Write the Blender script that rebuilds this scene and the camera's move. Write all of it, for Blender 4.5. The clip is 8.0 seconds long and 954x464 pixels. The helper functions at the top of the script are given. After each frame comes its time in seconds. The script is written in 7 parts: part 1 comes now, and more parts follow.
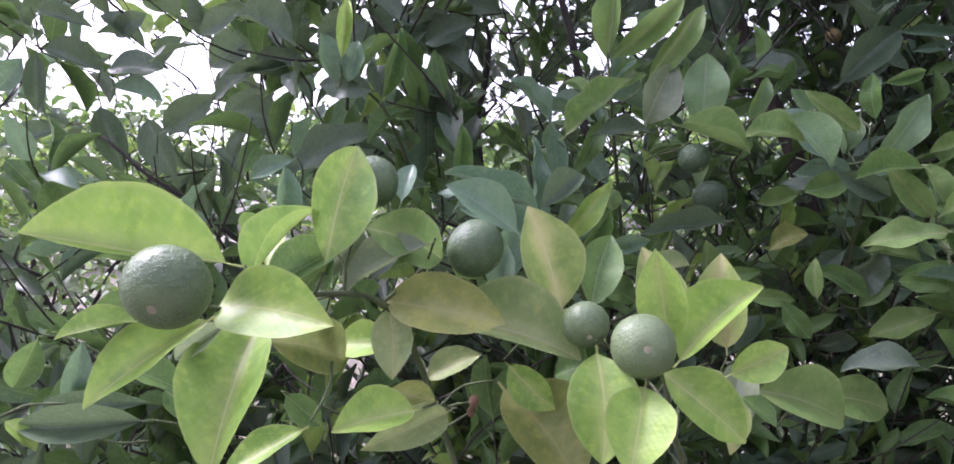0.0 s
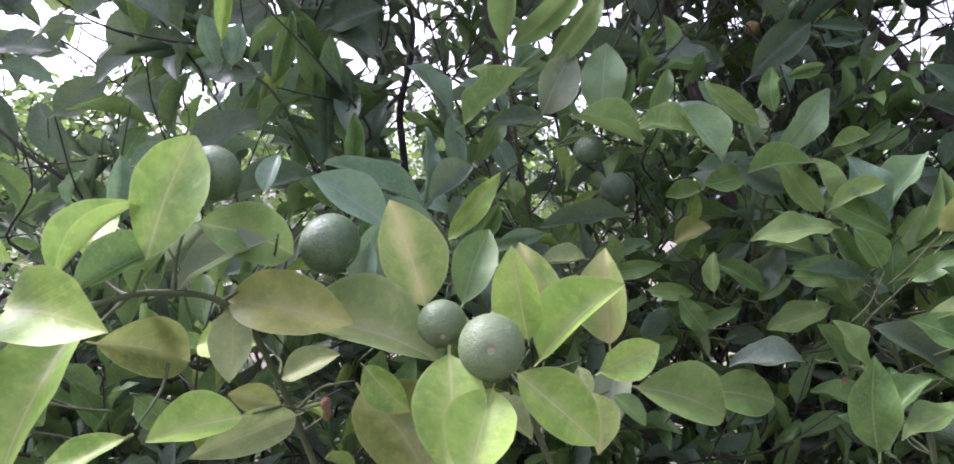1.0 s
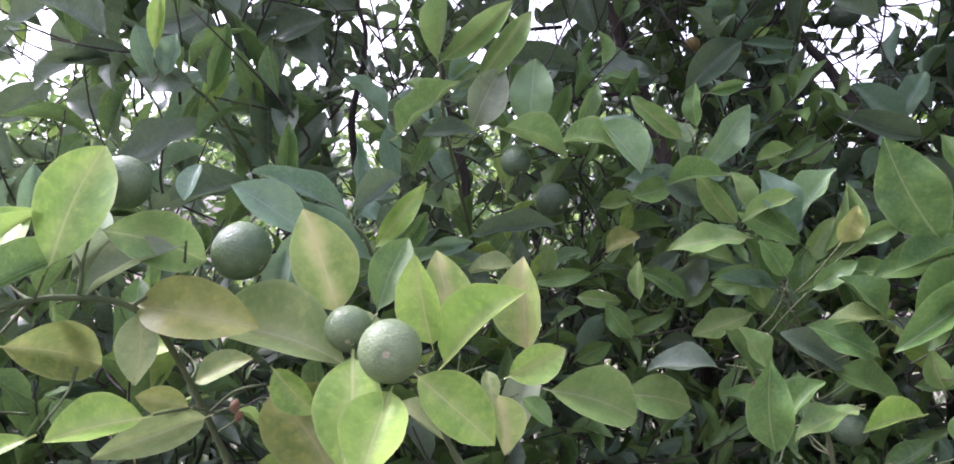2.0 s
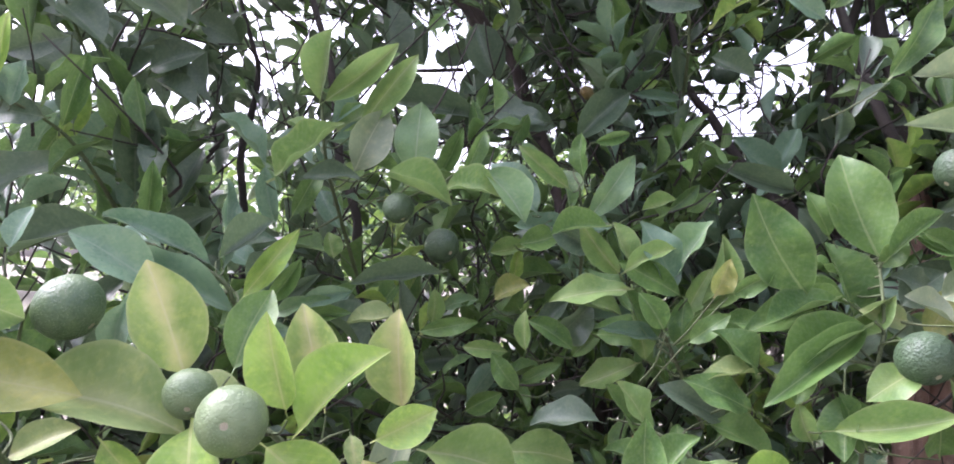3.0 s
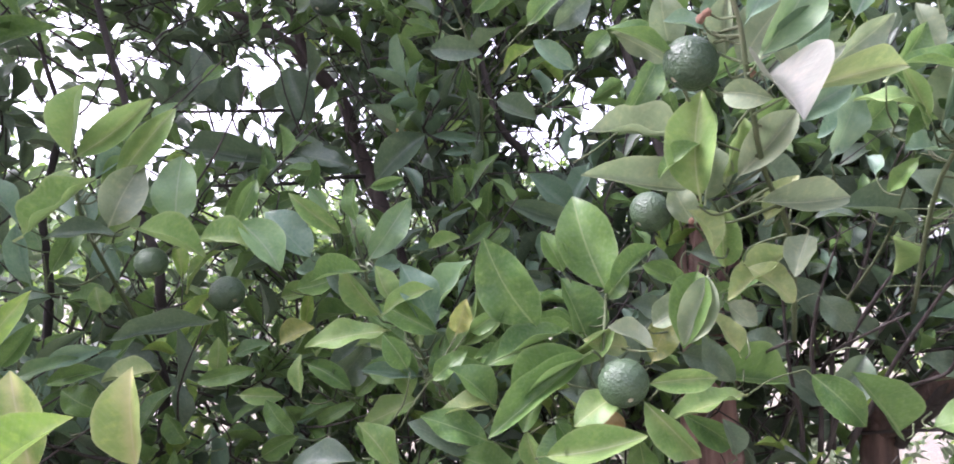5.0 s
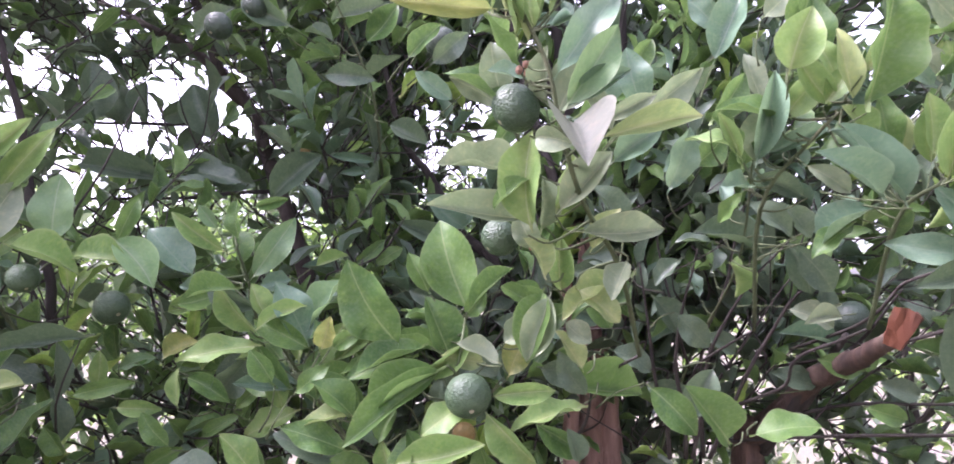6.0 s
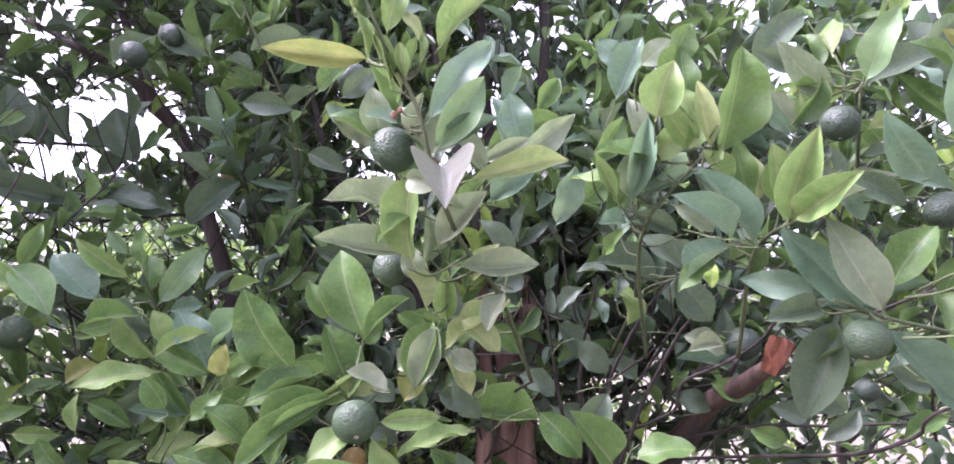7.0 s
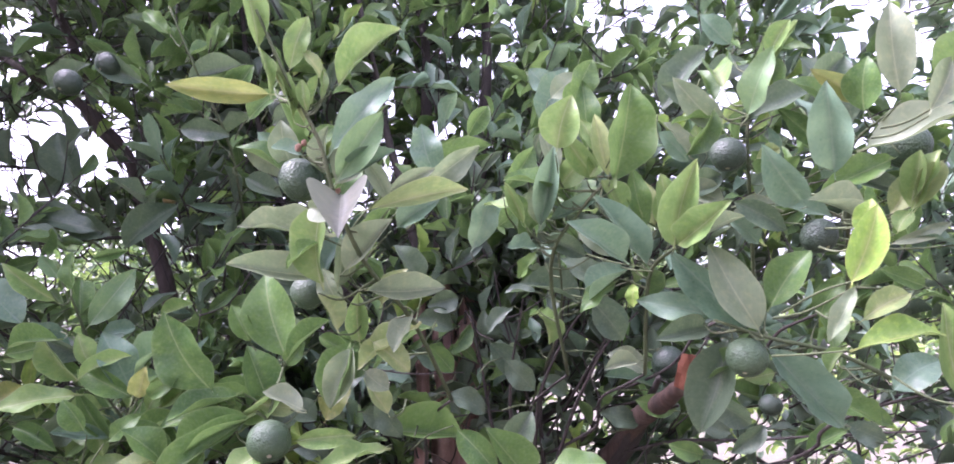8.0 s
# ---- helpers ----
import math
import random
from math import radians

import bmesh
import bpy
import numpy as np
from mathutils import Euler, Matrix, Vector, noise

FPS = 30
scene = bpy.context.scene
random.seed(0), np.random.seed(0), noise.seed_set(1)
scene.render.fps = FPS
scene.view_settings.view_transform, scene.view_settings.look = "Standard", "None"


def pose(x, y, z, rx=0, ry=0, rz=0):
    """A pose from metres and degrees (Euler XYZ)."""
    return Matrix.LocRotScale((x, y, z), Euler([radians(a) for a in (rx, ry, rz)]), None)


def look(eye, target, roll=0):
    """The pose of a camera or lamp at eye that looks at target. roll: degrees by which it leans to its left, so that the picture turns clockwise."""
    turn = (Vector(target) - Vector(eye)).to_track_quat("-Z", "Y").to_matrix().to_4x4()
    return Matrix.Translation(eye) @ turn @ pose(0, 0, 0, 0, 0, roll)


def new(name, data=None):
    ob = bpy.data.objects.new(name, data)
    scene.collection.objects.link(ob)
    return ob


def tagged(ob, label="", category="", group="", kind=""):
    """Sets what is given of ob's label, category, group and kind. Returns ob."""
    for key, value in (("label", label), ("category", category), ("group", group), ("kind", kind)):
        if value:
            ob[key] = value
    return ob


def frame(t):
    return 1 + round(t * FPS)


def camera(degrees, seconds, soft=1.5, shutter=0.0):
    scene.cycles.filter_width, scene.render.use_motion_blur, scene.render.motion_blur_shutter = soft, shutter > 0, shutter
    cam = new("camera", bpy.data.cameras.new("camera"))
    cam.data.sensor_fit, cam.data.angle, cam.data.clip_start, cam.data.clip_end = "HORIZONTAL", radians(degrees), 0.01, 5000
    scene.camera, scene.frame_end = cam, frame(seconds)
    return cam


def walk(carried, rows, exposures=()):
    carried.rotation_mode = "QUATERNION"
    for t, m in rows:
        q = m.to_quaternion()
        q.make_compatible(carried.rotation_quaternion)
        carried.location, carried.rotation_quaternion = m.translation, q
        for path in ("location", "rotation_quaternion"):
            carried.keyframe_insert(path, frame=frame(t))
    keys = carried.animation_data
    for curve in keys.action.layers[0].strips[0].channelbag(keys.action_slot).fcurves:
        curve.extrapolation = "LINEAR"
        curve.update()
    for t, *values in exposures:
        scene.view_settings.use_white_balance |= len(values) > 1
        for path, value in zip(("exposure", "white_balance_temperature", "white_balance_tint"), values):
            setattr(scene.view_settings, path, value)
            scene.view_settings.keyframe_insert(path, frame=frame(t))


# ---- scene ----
cam = camera(70.0, 8.0, soft=1.65, shutter=0.2)
PATH = [
    (0, (0.0000, 0.0000, 1.2500), (0.0000, 1.9999, 1.2675), 1.00),
    (0.5, (0.0275, 0.0138, 1.2566), (0.0551, 2.0136, 1.2374), 1.54),
    (1, (0.0710, 0.0172, 1.2565), (0.1768, 2.0143, 1.2394), 1.26),
    (1.2, (0.0878, 0.0086, 1.2660), (0.2041, 2.0052, 1.2587), 0.83),
    (2.3, (0.1284, -0.0060, 1.2581), (0.3377, 1.9830, 1.2634), 1.98),
    (2.5, (0.1389, 0.0123, 1.2755), (0.4039, 1.9946, 1.2760), 1.49),
    (3, (0.1513, 0.0126, 1.2736), (0.5651, 1.9659, 1.3903), 2.23),
    (3.5, (0.1778, -0.0034, 1.2909), (0.6351, 1.9356, 1.4674), 1.93),
    (4, (0.1871, -0.0221, 1.2972), (0.6899, 1.9049, 1.4812), 1.32),
    (4.5, (0.2434, -0.0394, 1.2916), (0.8255, 1.8641, 1.4865), 0.54),
    (5.8, (0.3344, -0.1099, 1.3009), (1.1185, 1.7188, 1.5031), -0.86),
    (6, (0.3486, -0.1313, 1.3010), (1.1555, 1.6852, 1.5223), -0.22),
    (6.5, (0.3693, -0.1558, 1.2988), (1.2324, 1.6321, 1.5410), 0.13),
    (7, (0.3954, -0.1919, 1.3110), (1.3069, 1.5671, 1.5852), 0.02),
    (7.5, (0.4157, -0.2199, 1.3100), (1.3386, 1.5284, 1.6125), 0.11),
    (8, (0.4365, -0.2510, 1.3133), (1.4089, 1.4661, 1.6390), -0.45),
]
walk(cam, [(t, look(eye, target, roll)) for t, eye, target, roll in PATH], [(0, 1.99, 5820, 38), (1, 2.09, 5850, 37), (2.5, 2.43, 5850, 35), (3.5, 2.54, 5960, 32), (6.5, 2.74, 5900, 45), (8, 2.64, 5780, 48)])

# ---- light ----
world = bpy.data.worlds.new("overcast")
scene.world = world
world.use_nodes = True
wn, wl = world.node_tree.nodes, world.node_tree.links
wn.clear()
sky = wn.new("ShaderNodeTexSky")
sky.sky_type, sky.sun_disc = "NISHITA", False
sky.sun_elevation, sky.sun_rotation = radians(50), radians(-65)
sky.air_density, sky.dust_density, sky.ozone_density = 1.0, 6.0, 1.0
pale_sky = wn.new("ShaderNodeHueSaturation")
pale_sky.inputs["Saturation"].default_value = 0.3
sky_light = wn.new("ShaderNodeBackground")
sky_light.inputs["Strength"].default_value = 0.15
wout = wn.new("ShaderNodeOutputWorld")
wl.new(sky.outputs[0], pale_sky.inputs["Color"])
wl.new(pale_sky.outputs[0], sky_light.inputs[0])
wl.new(sky_light.outputs[0], wout.inputs[0])

sun = new("sun", bpy.data.lights.new("sun", "SUN"))
sun.data.energy, sun.data.angle, sun.data.color = 0.3, radians(40), (1.0, 0.97, 0.92)
sun.matrix_world = look((-1.75, 0.82, 2.3), (0, 0, 0))


# ---- materials ----
def shader(name):
    m = bpy.data.materials.new(name)
    m.use_nodes = True
    n, l = m.node_tree.nodes, m.node_tree.links
    n.clear()
    return m, n, l


def ramp(n, l, fac, stops):
    r = n.new("ShaderNodeValToRGB")
    while len(r.color_ramp.elements) < len(stops):
        r.color_ramp.elements.new(0.5)
    for e, (p, c) in zip(r.color_ramp.elements, stops):
        e.position, e.color = p, (*c, 1)
    l.new(fac, r.inputs[0])
    return r.outputs[0]


def maths(n, l, op, a, b=0.0, c=None):
    q = n.new("ShaderNodeMath")
    q.operation = op
    for i, v in enumerate((a, b) if c is None else (a, b, c)):
        if isinstance(v, (int, float)):
            q.inputs[i].default_value = v
        else:
            l.new(v, q.inputs[i])
    return q.outputs[0]


def blend(n, l, fac, a, b, mode="MIX"):
    q = n.new("ShaderNodeMix")
    q.data_type, q.blend_type = "RGBA", mode
    for sock, v in ((q.inputs["Factor"], fac), (q.inputs["A"], a), (q.inputs["B"], b)):
        if isinstance(v, (int, float)):
            sock.default_value = v
        elif isinstance(v, tuple):
            sock.default_value = (*v, 1)
        else:
            l.new(v, sock)
    return q.outputs["Result"]


def noisy(n, l, vec, scale, detail=3.0, rough=0.6):
    q = n.new("ShaderNodeTexNoise")
    q.inputs["Scale"].default_value, q.inputs["Detail"].default_value, q.inputs["Roughness"].default_value = scale, detail, rough
    l.new(vec, q.inputs["Vector"])
    return q.outputs["Fac"]


def leaf_material(name, low, high, rib, rough=0.42, stripe=0.0, glow=0.28, spots=0.3, gloss=0.32):
    """A citrus leaf: light midrib, side veins, mottling, dust and pale scars, thin enough to let light through."""
    m, n, l = shader(name)
    uv = n.new("ShaderNodeUVMap")
    uv.uv_map = "leaf"
    sep = n.new("ShaderNodeSeparateXYZ")
    l.new(uv.outputs[0], sep.inputs[0])
    u, v = sep.outputs[0], sep.outputs[1]
    off = maths(n, l, "ABSOLUTE", maths(n, l, "SUBTRACT", v, 0.5))
    info, geo, pos = n.new("ShaderNodeObjectInfo"), n.new("ShaderNodeNewGeometry"), n.new("ShaderNodeTexCoord")
    chance = maths(n, l, "FRACT", maths(n, l, "ADD", info.outputs["Random"], geo.outputs["Random Per Island"]))
    shift = n.new("ShaderNodeVectorMath")
    shift.operation = "MULTIPLY_ADD"
    l.new(uv.outputs[0], shift.inputs[0])
    shift.inputs[1].default_value = (1, 0.5, 1)
    many = n.new("ShaderNodeCombineXYZ")
    l.new(maths(n, l, "MULTIPLY", chance, 37.0), many.inputs[0])
    l.new(maths(n, l, "MULTIPLY", chance, 91.0), many.inputs[1])
    l.new(many.outputs[0], shift.inputs[2])
    blotch, grain = noisy(n, l, shift.outputs[0], 3.2), noisy(n, l, shift.outputs[0], 26.0, 4.0)
    colour = blend(n, l, maths(n, l, "MULTIPLY_ADD", blotch, 2.2, maths(n, l, "MULTIPLY_ADD", chance, 0.6, -0.95)), low, high)
    mottle = maths(n, l, "MULTIPLY", maths(n, l, "MAXIMUM", maths(n, l, "SUBTRACT", noisy(n, l, shift.outputs[0], 11.0, 5.0, 0.65), 0.50), 0.0), 2.6)
    colour = blend(n, l, maths(n, l, "MINIMUM", mottle, 0.6), colour, tuple(min(0.6, a * b) for a, b in zip(high, (1.45, 1.25, 1.1))))
    # side veins run forward from the midrib to the margin
    phase = maths(n, l, "MULTIPLY_ADD", off, -1.1, u)
    wave = maths(n, l, "SINE", maths(n, l, "MULTIPLY", maths(n, l, "MULTIPLY_ADD", grain, 0.03, phase), 62.0))
    vein = maths(n, l, "POWER", maths(n, l, "MULTIPLY_ADD", wave, 0.5, 0.5), 5.0)
    colour = blend(n, l, maths(n, l, "MULTIPLY", vein, 0.06), colour, rib)
    if stripe:
        wide = maths(n, l, "SUBTRACT", maths(n, l, "MULTIPLY_ADD", blotch, 0.5, -0.02), off)
        wide = maths(n, l, "MULTIPLY", maths(n, l, "MAXIMUM", maths(n, l, "MULTIPLY", wide, 4.0), 0.0), stripe)
        colour = blend(n, l, maths(n, l, "MINIMUM", wide, 0.85), colour, (0.52, 0.50, 0.22))
    middle = maths(n, l, "LESS_THAN", off, maths(n, l, "MULTIPLY_ADD", u, -0.012, 0.022))
    colour = blend(n, l, maths(n, l, "MULTIPLY", middle, 0.55), colour, rib)
    edge = n.new("ShaderNodeUVMap")
    edge.uv_map = "rim"
    edge_sep = n.new("ShaderNodeSeparateXYZ")
    l.new(edge.outputs[0], edge_sep.inputs[0])
    margin = maths(n, l, "MAXIMUM", maths(n, l, "MULTIPLY_ADD", edge_sep.outputs[0], 10.0, -9.0), 0.0)
    colour = blend(n, l, maths(n, l, "MULTIPLY", margin, 0.35), colour, rib)
    scar = maths(n, l, "GREATER_THAN", noisy(n, l, shift.outputs[0], 9.0, 4.0, 0.7), 0.70)
    colour = blend(n, l, maths(n, l, "MULTIPLY", scar, spots), colour, (0.34, 0.33, 0.17))
    dust = maths(n, l, "MULTIPLY", maths(n, l, "MAXIMUM", maths(n, l, "SUBTRACT", grain, 0.46), 0.0), 0.55)
    colour = blend(n, l, dust, colour, (0.36, 0.40, 0.28))
    body = n.new("ShaderNodeBsdfPrincipled")
    l.new(colour, body.inputs["Base Color"])
    l.new(maths(n, l, "MULTIPLY_ADD", grain, 0.35, rough - 0.21), body.inputs["Roughness"])
    body.inputs["Specular IOR Level"].default_value = gloss
    bump = n.new("ShaderNodeBump")
    bump.inputs["Strength"].default_value, bump.inputs["Distance"].default_value = 0.38, 0.0010
    swell = maths(n, l, "MULTIPLY", noisy(n, l, shift.outputs[0], 6.5, 2.0, 0.5), 1.9)
    l.new(maths(n, l, "SUBTRACT", maths(n, l, "MULTIPLY_ADD", grain, 0.3, swell), maths(n, l, "MAXIMUM", maths(n, l, "MULTIPLY", vein, 0.12), middle)), bump.inputs["Height"])
    l.new(bump.outputs[0], body.inputs["Normal"])
    thin = n.new("ShaderNodeBsdfTranslucent")
    l.new(blend(n, l, 0.3, colour, (0.25, 0.38, 0.12)), thin.inputs["Color"])
    mix, out = n.new("ShaderNodeMixShader"), n.new("ShaderNodeOutputMaterial")
    mix.inputs[0].default_value = glow
    l.new(body.outputs[0], mix.inputs[1])
    l.new(thin.outputs[0], mix.inputs[2])
    l.new(mix.outputs[0], out.inputs[0])
    return m


LEAF = {
    "yellow": leaf_material("leaf_yellow_green", (0.145, 0.271, 0.047), (0.277, 0.435, 0.085), (0.44, 0.47, 0.19), stripe=0.25),
    "fresh": leaf_material("leaf_fresh_green", (0.098, 0.188, 0.05), (0.172, 0.28, 0.085), (0.34, 0.38, 0.2), stripe=0.15),
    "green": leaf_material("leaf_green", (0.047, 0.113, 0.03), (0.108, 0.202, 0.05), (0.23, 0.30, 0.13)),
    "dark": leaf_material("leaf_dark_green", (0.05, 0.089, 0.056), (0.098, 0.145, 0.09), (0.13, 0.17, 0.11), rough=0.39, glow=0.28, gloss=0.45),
    # bluish tone: the sky's sheen on glossy leaves is put into the colour
    "blue": leaf_material("leaf_blue_sheen", (0.088, 0.168, 0.106), (0.148, 0.245, 0.158), (0.2, 0.28, 0.2), rough=0.36, gloss=0.45),
    "pale": leaf_material("leaf_pale_underside", (0.148, 0.195, 0.118), (0.228, 0.278, 0.178), (0.36, 0.39, 0.25), rough=0.5, gloss=0.45),
    "dusty": leaf_material("leaf_dusty_green", (0.15, 0.205, 0.12), (0.228, 0.285, 0.182), (0.36, 0.40, 0.24), rough=0.5),
    "mint": leaf_material("leaf_cool_green", (0.100, 0.192, 0.085), (0.168, 0.282, 0.130), (0.30, 0.36, 0.22), rough=0.4),
    "light": leaf_material("leaf_light_green", (0.175, 0.254, 0.090), (0.277, 0.345, 0.145), (0.40, 0.42, 0.24), rough=0.48, stripe=0.3),
    "striped": leaf_material("leaf_yellow_striped", (0.169, 0.266, 0.068), (0.282, 0.373, 0.113), (0.5, 0.48, 0.28), stripe=0.9),
    "olive": leaf_material("leaf_olive", (0.130, 0.175, 0.045), (0.254, 0.277, 0.075), (0.34, 0.33, 0.15), stripe=0.3),
    "white": leaf_material("leaf_silvery_underside", (0.138, 0.151, 0.121), (0.19, 0.204, 0.165), (0.27, 0.28, 0.23), rough=0.5, spots=0.1, gloss=0.45),
}


def bark_material(name, low, high, moss):
    m, n, l = shader(name)
    pos = n.new("ShaderNodeTexCoord")
    long = n.new("ShaderNodeMapping")
    long.inputs["Scale"].default_value = (60, 60, 9)
    l.new(pos.outputs["Object"], long.inputs[0])
    streak, patch = noisy(n, l, long.outputs[0], 1.0, 6.0, 0.7), noisy(n, l, pos.outputs["Object"], 22.0, 4.0)
    colour = blend(n, l, maths(n, l, "MULTIPLY_ADD", streak, 1.8, -0.4), low, high)
    colour = blend(n, l, maths(n, l, "MAXIMUM", maths(n, l, "MULTIPLY_ADD", patch, 3.0, -1.6), 0.0), colour, moss)
    body, out, bump = n.new("ShaderNodeBsdfPrincipled"), n.new("ShaderNodeOutputMaterial"), n.new("ShaderNodeBump")
    l.new(colour, body.inputs["Base Color"])
    body.inputs["Roughness"].default_value = 0.85
    bump.inputs["Strength"].default_value, bump.inputs["Distance"].default_value = 0.9, 0.006
    l.new(maths(n, l, "ADD", streak, maths(n, l, "MULTIPLY", patch, 0.5)), bump.inputs["Height"])
    l.new(bump.outputs[0], body.inputs["Normal"])
    l.new(body.outputs[0], out.inputs[0])
    return m


BARK = bark_material("bark_brown", (0.015, 0.0125, 0.0105), (0.046, 0.037, 0.030), (0.075, 0.070, 0.056))
LIMB_BARK = bark_material("bark_dark_red", (0.014, 0.009, 0.007), (0.110, 0.066, 0.046), (0.18, 0.138, 0.105))
BROWN_BARK = bark_material("bark_weathered", (0.030, 0.022, 0.019), (0.088, 0.066, 0.057), (0.13, 0.11, 0.095))
RED_BARK = bark_material("bark_reddish", (0.10, 0.056, 0.042), (0.31, 0.195, 0.155), (0.48, 0.37, 0.31))
TWIG = bark_material("twig_green", (0.05, 0.07, 0.03), (0.10, 0.13, 0.055), (0.11, 0.10, 0.06))
TORN_WOOD = bark_material("torn_orange_wood", (0.080, 0.025, 0.011), (0.150, 0.048, 0.020), (0.07, 0.035, 0.026))
BUD = bark_material("bud_scar", (0.30, 0.15, 0.09), (0.42, 0.25, 0.15), (0.27, 0.19, 0.12))


def peel_material(name, low, high, pore, relief=0.16):
    m, n, l = shader(name)
    pos, info = n.new("ShaderNodeTexCoord"), n.new("ShaderNodeObjectInfo")
    cells = n.new("ShaderNodeTexVoronoi")
    cells.inputs["Scale"].default_value = 26.0
    l.new(pos.outputs["Object"], cells.inputs["Vector"])
    patch = noisy(n, l, pos.outputs["Object"], 2.6, 5.0, 0.7)
    colour = blend(n, l, maths(n, l, "MULTIPLY_ADD", patch, 2.0, maths(n, l, "MULTIPLY_ADD", info.outputs["Random"], 0.7, -0.88)), low, high)
    dot = maths(n, l, "LESS_THAN", cells.outputs["Distance"], 0.24)
    colour = blend(n, l, maths(n, l, "MULTIPLY", dot, 0.22), colour, pore)
    body, out, bump = n.new("ShaderNodeBsdfPrincipled"), n.new("ShaderNodeOutputMaterial"), n.new("ShaderNodeBump")
    l.new(colour, body.inputs["Base Color"])
    body.inputs["Roughness"].default_value = 0.42
    body.inputs["Specular IOR Level"].default_value = 0.4
    bump.inputs["Strength"].default_value, bump.inputs["Distance"].default_value = 0.4, 0.022
    lumps = n.new("ShaderNodeTexVoronoi")
    lumps.feature = "SMOOTH_F1"
    lumps.inputs["Scale"].default_value = 19.0
    l.new(pos.outputs["Object"], lumps.inputs["Vector"])
    l.new(maths(n, l, "MULTIPLY_ADD", lumps.outputs["Distance"], -relief, maths(n, l, "MINIMUM", cells.outputs["Distance"], 0.35)), bump.inputs["Height"])
    l.new(bump.outputs[0], body.inputs["Normal"])
    l.new(body.outputs[0], out.inputs[0])
    return m


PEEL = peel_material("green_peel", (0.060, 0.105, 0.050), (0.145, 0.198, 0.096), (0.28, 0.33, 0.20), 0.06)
# two darker peels: deeper green, with the crown's shade put into the colour
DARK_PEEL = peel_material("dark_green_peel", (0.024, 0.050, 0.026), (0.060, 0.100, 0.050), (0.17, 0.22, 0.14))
SHADED_PEEL = peel_material("shaded_green_peel", (0.018, 0.034, 0.022), (0.042, 0.066, 0.040), (0.12, 0.15, 0.10))
RIPE_PEEL = peel_material("ripening_peel", (0.14, 0.12, 0.04), (0.24, 0.15, 0.045), (0.3, 0.24, 0.1))
SCAR = bark_material("fruit_scar", (0.45, 0.42, 0.27), (0.6, 0.55, 0.4), (0.35, 0.30, 0.2))


def ground_material():
    m, n, l = shader("soil")
    pos = n.new("ShaderNodeTexCoord")
    fine, wide = noisy(n, l, pos.outputs["Object"], 40.0, 6.0, 0.7), noisy(n, l, pos.outputs["Object"], 0.9, 4.0)
    colour = ramp(n, l, fine, [(0.3, (0.085, 0.07, 0.06)), (0.55, (0.16, 0.137, 0.118)), (0.75, (0.25, 0.222, 0.20))])
    colour = blend(n, l, maths(n, l, "MULTIPLY_ADD", wide, 1.6, -0.55), colour, (0.13, 0.15, 0.06))
    body, out, bump = n.new("ShaderNodeBsdfPrincipled"), n.new("ShaderNodeOutputMaterial"), n.new("ShaderNodeBump")
    l.new(colour, body.inputs["Base Color"])
    body.inputs["Roughness"].default_value = 0.95
    bump.inputs["Strength"].default_value, bump.inputs["Distance"].default_value = 0.7, 0.02
    l.new(fine, bump.inputs["Height"])
    l.new(bump.outputs[0], body.inputs["Normal"])
    l.new(body.outputs[0], out.inputs[0])
    return m


SOIL = ground_material()
LITTER = leaf_material("dry_leaf", (0.15, 0.115, 0.09), (0.37, 0.325, 0.28), (0.6, 0.5, 0.4), rough=0.7, glow=0.1)


# ---- building blocks ----
def part(name, mesh, material, parent, label=""):
    mesh.materials.clear()
    mesh.materials.append(material)
    ob = new(name, mesh)
    ob.parent = parent
    return tagged(ob, label)


def smooth_path(points, steps=5):
    """A Catmull-Rom curve through the points."""
    p = [Vector(q) for q in points]
    p = [p[0] * 2 - p[1], *p, p[-1] * 2 - p[-2]]
    out = []
    for a, b, c, d in zip(p, p[1:], p[2:], p[3:]):
        for i in range(steps):
            t = i / steps
            out.append(0.5 * (2 * b + (c - a) * t + (2 * a - 5 * b + 4 * c - d) * t * t + (3 * b - a - 3 * c + d) * t ** 3))
    return out + [p[-2]]


def tube(points, r0, r1, sides=6, knots=0.0, rng=random, steps=5):
    """Vertices and faces of a tapered, slightly knotty stem."""
    path = smooth_path(points, steps)
    verts, faces = [], []
    side = Vector((0.31, 0.53, 0.79))
    for i, p in enumerate(path):
        ahead = (path[min(i + 1, len(path) - 1)] - path[max(i - 1, 0)]).normalized()
        side = (side - ahead * side.dot(ahead)).normalized()
        other = ahead.cross(side)
        r = r0 + (r1 - r0) * i / (len(path) - 1)
        for k in range(sides):
            a = 2 * math.pi * k / sides
            q = r * (1 + knots * rng.uniform(-1, 1))
            if r > 0.02:
                q *= 1 + 0.16 * math.sin(3 * a + 0.15 * i) + 0.18 * noise.noise(Vector((math.cos(a), math.sin(a), p.z * 9)) * 1.6)
            verts.append(p + q * (math.cos(a) * side + math.sin(a) * other))
    for i in range(len(path) - 1):
        for k in range(sides):
            a, b = i * sides + k, i * sides + (k + 1) % sides
            faces.append((a, b, b + sides, a + sides))
    faces.append(tuple(range(sides))[::-1])
    faces.append(tuple(len(verts) - sides + k for k in range(sides)))
    return verts, faces


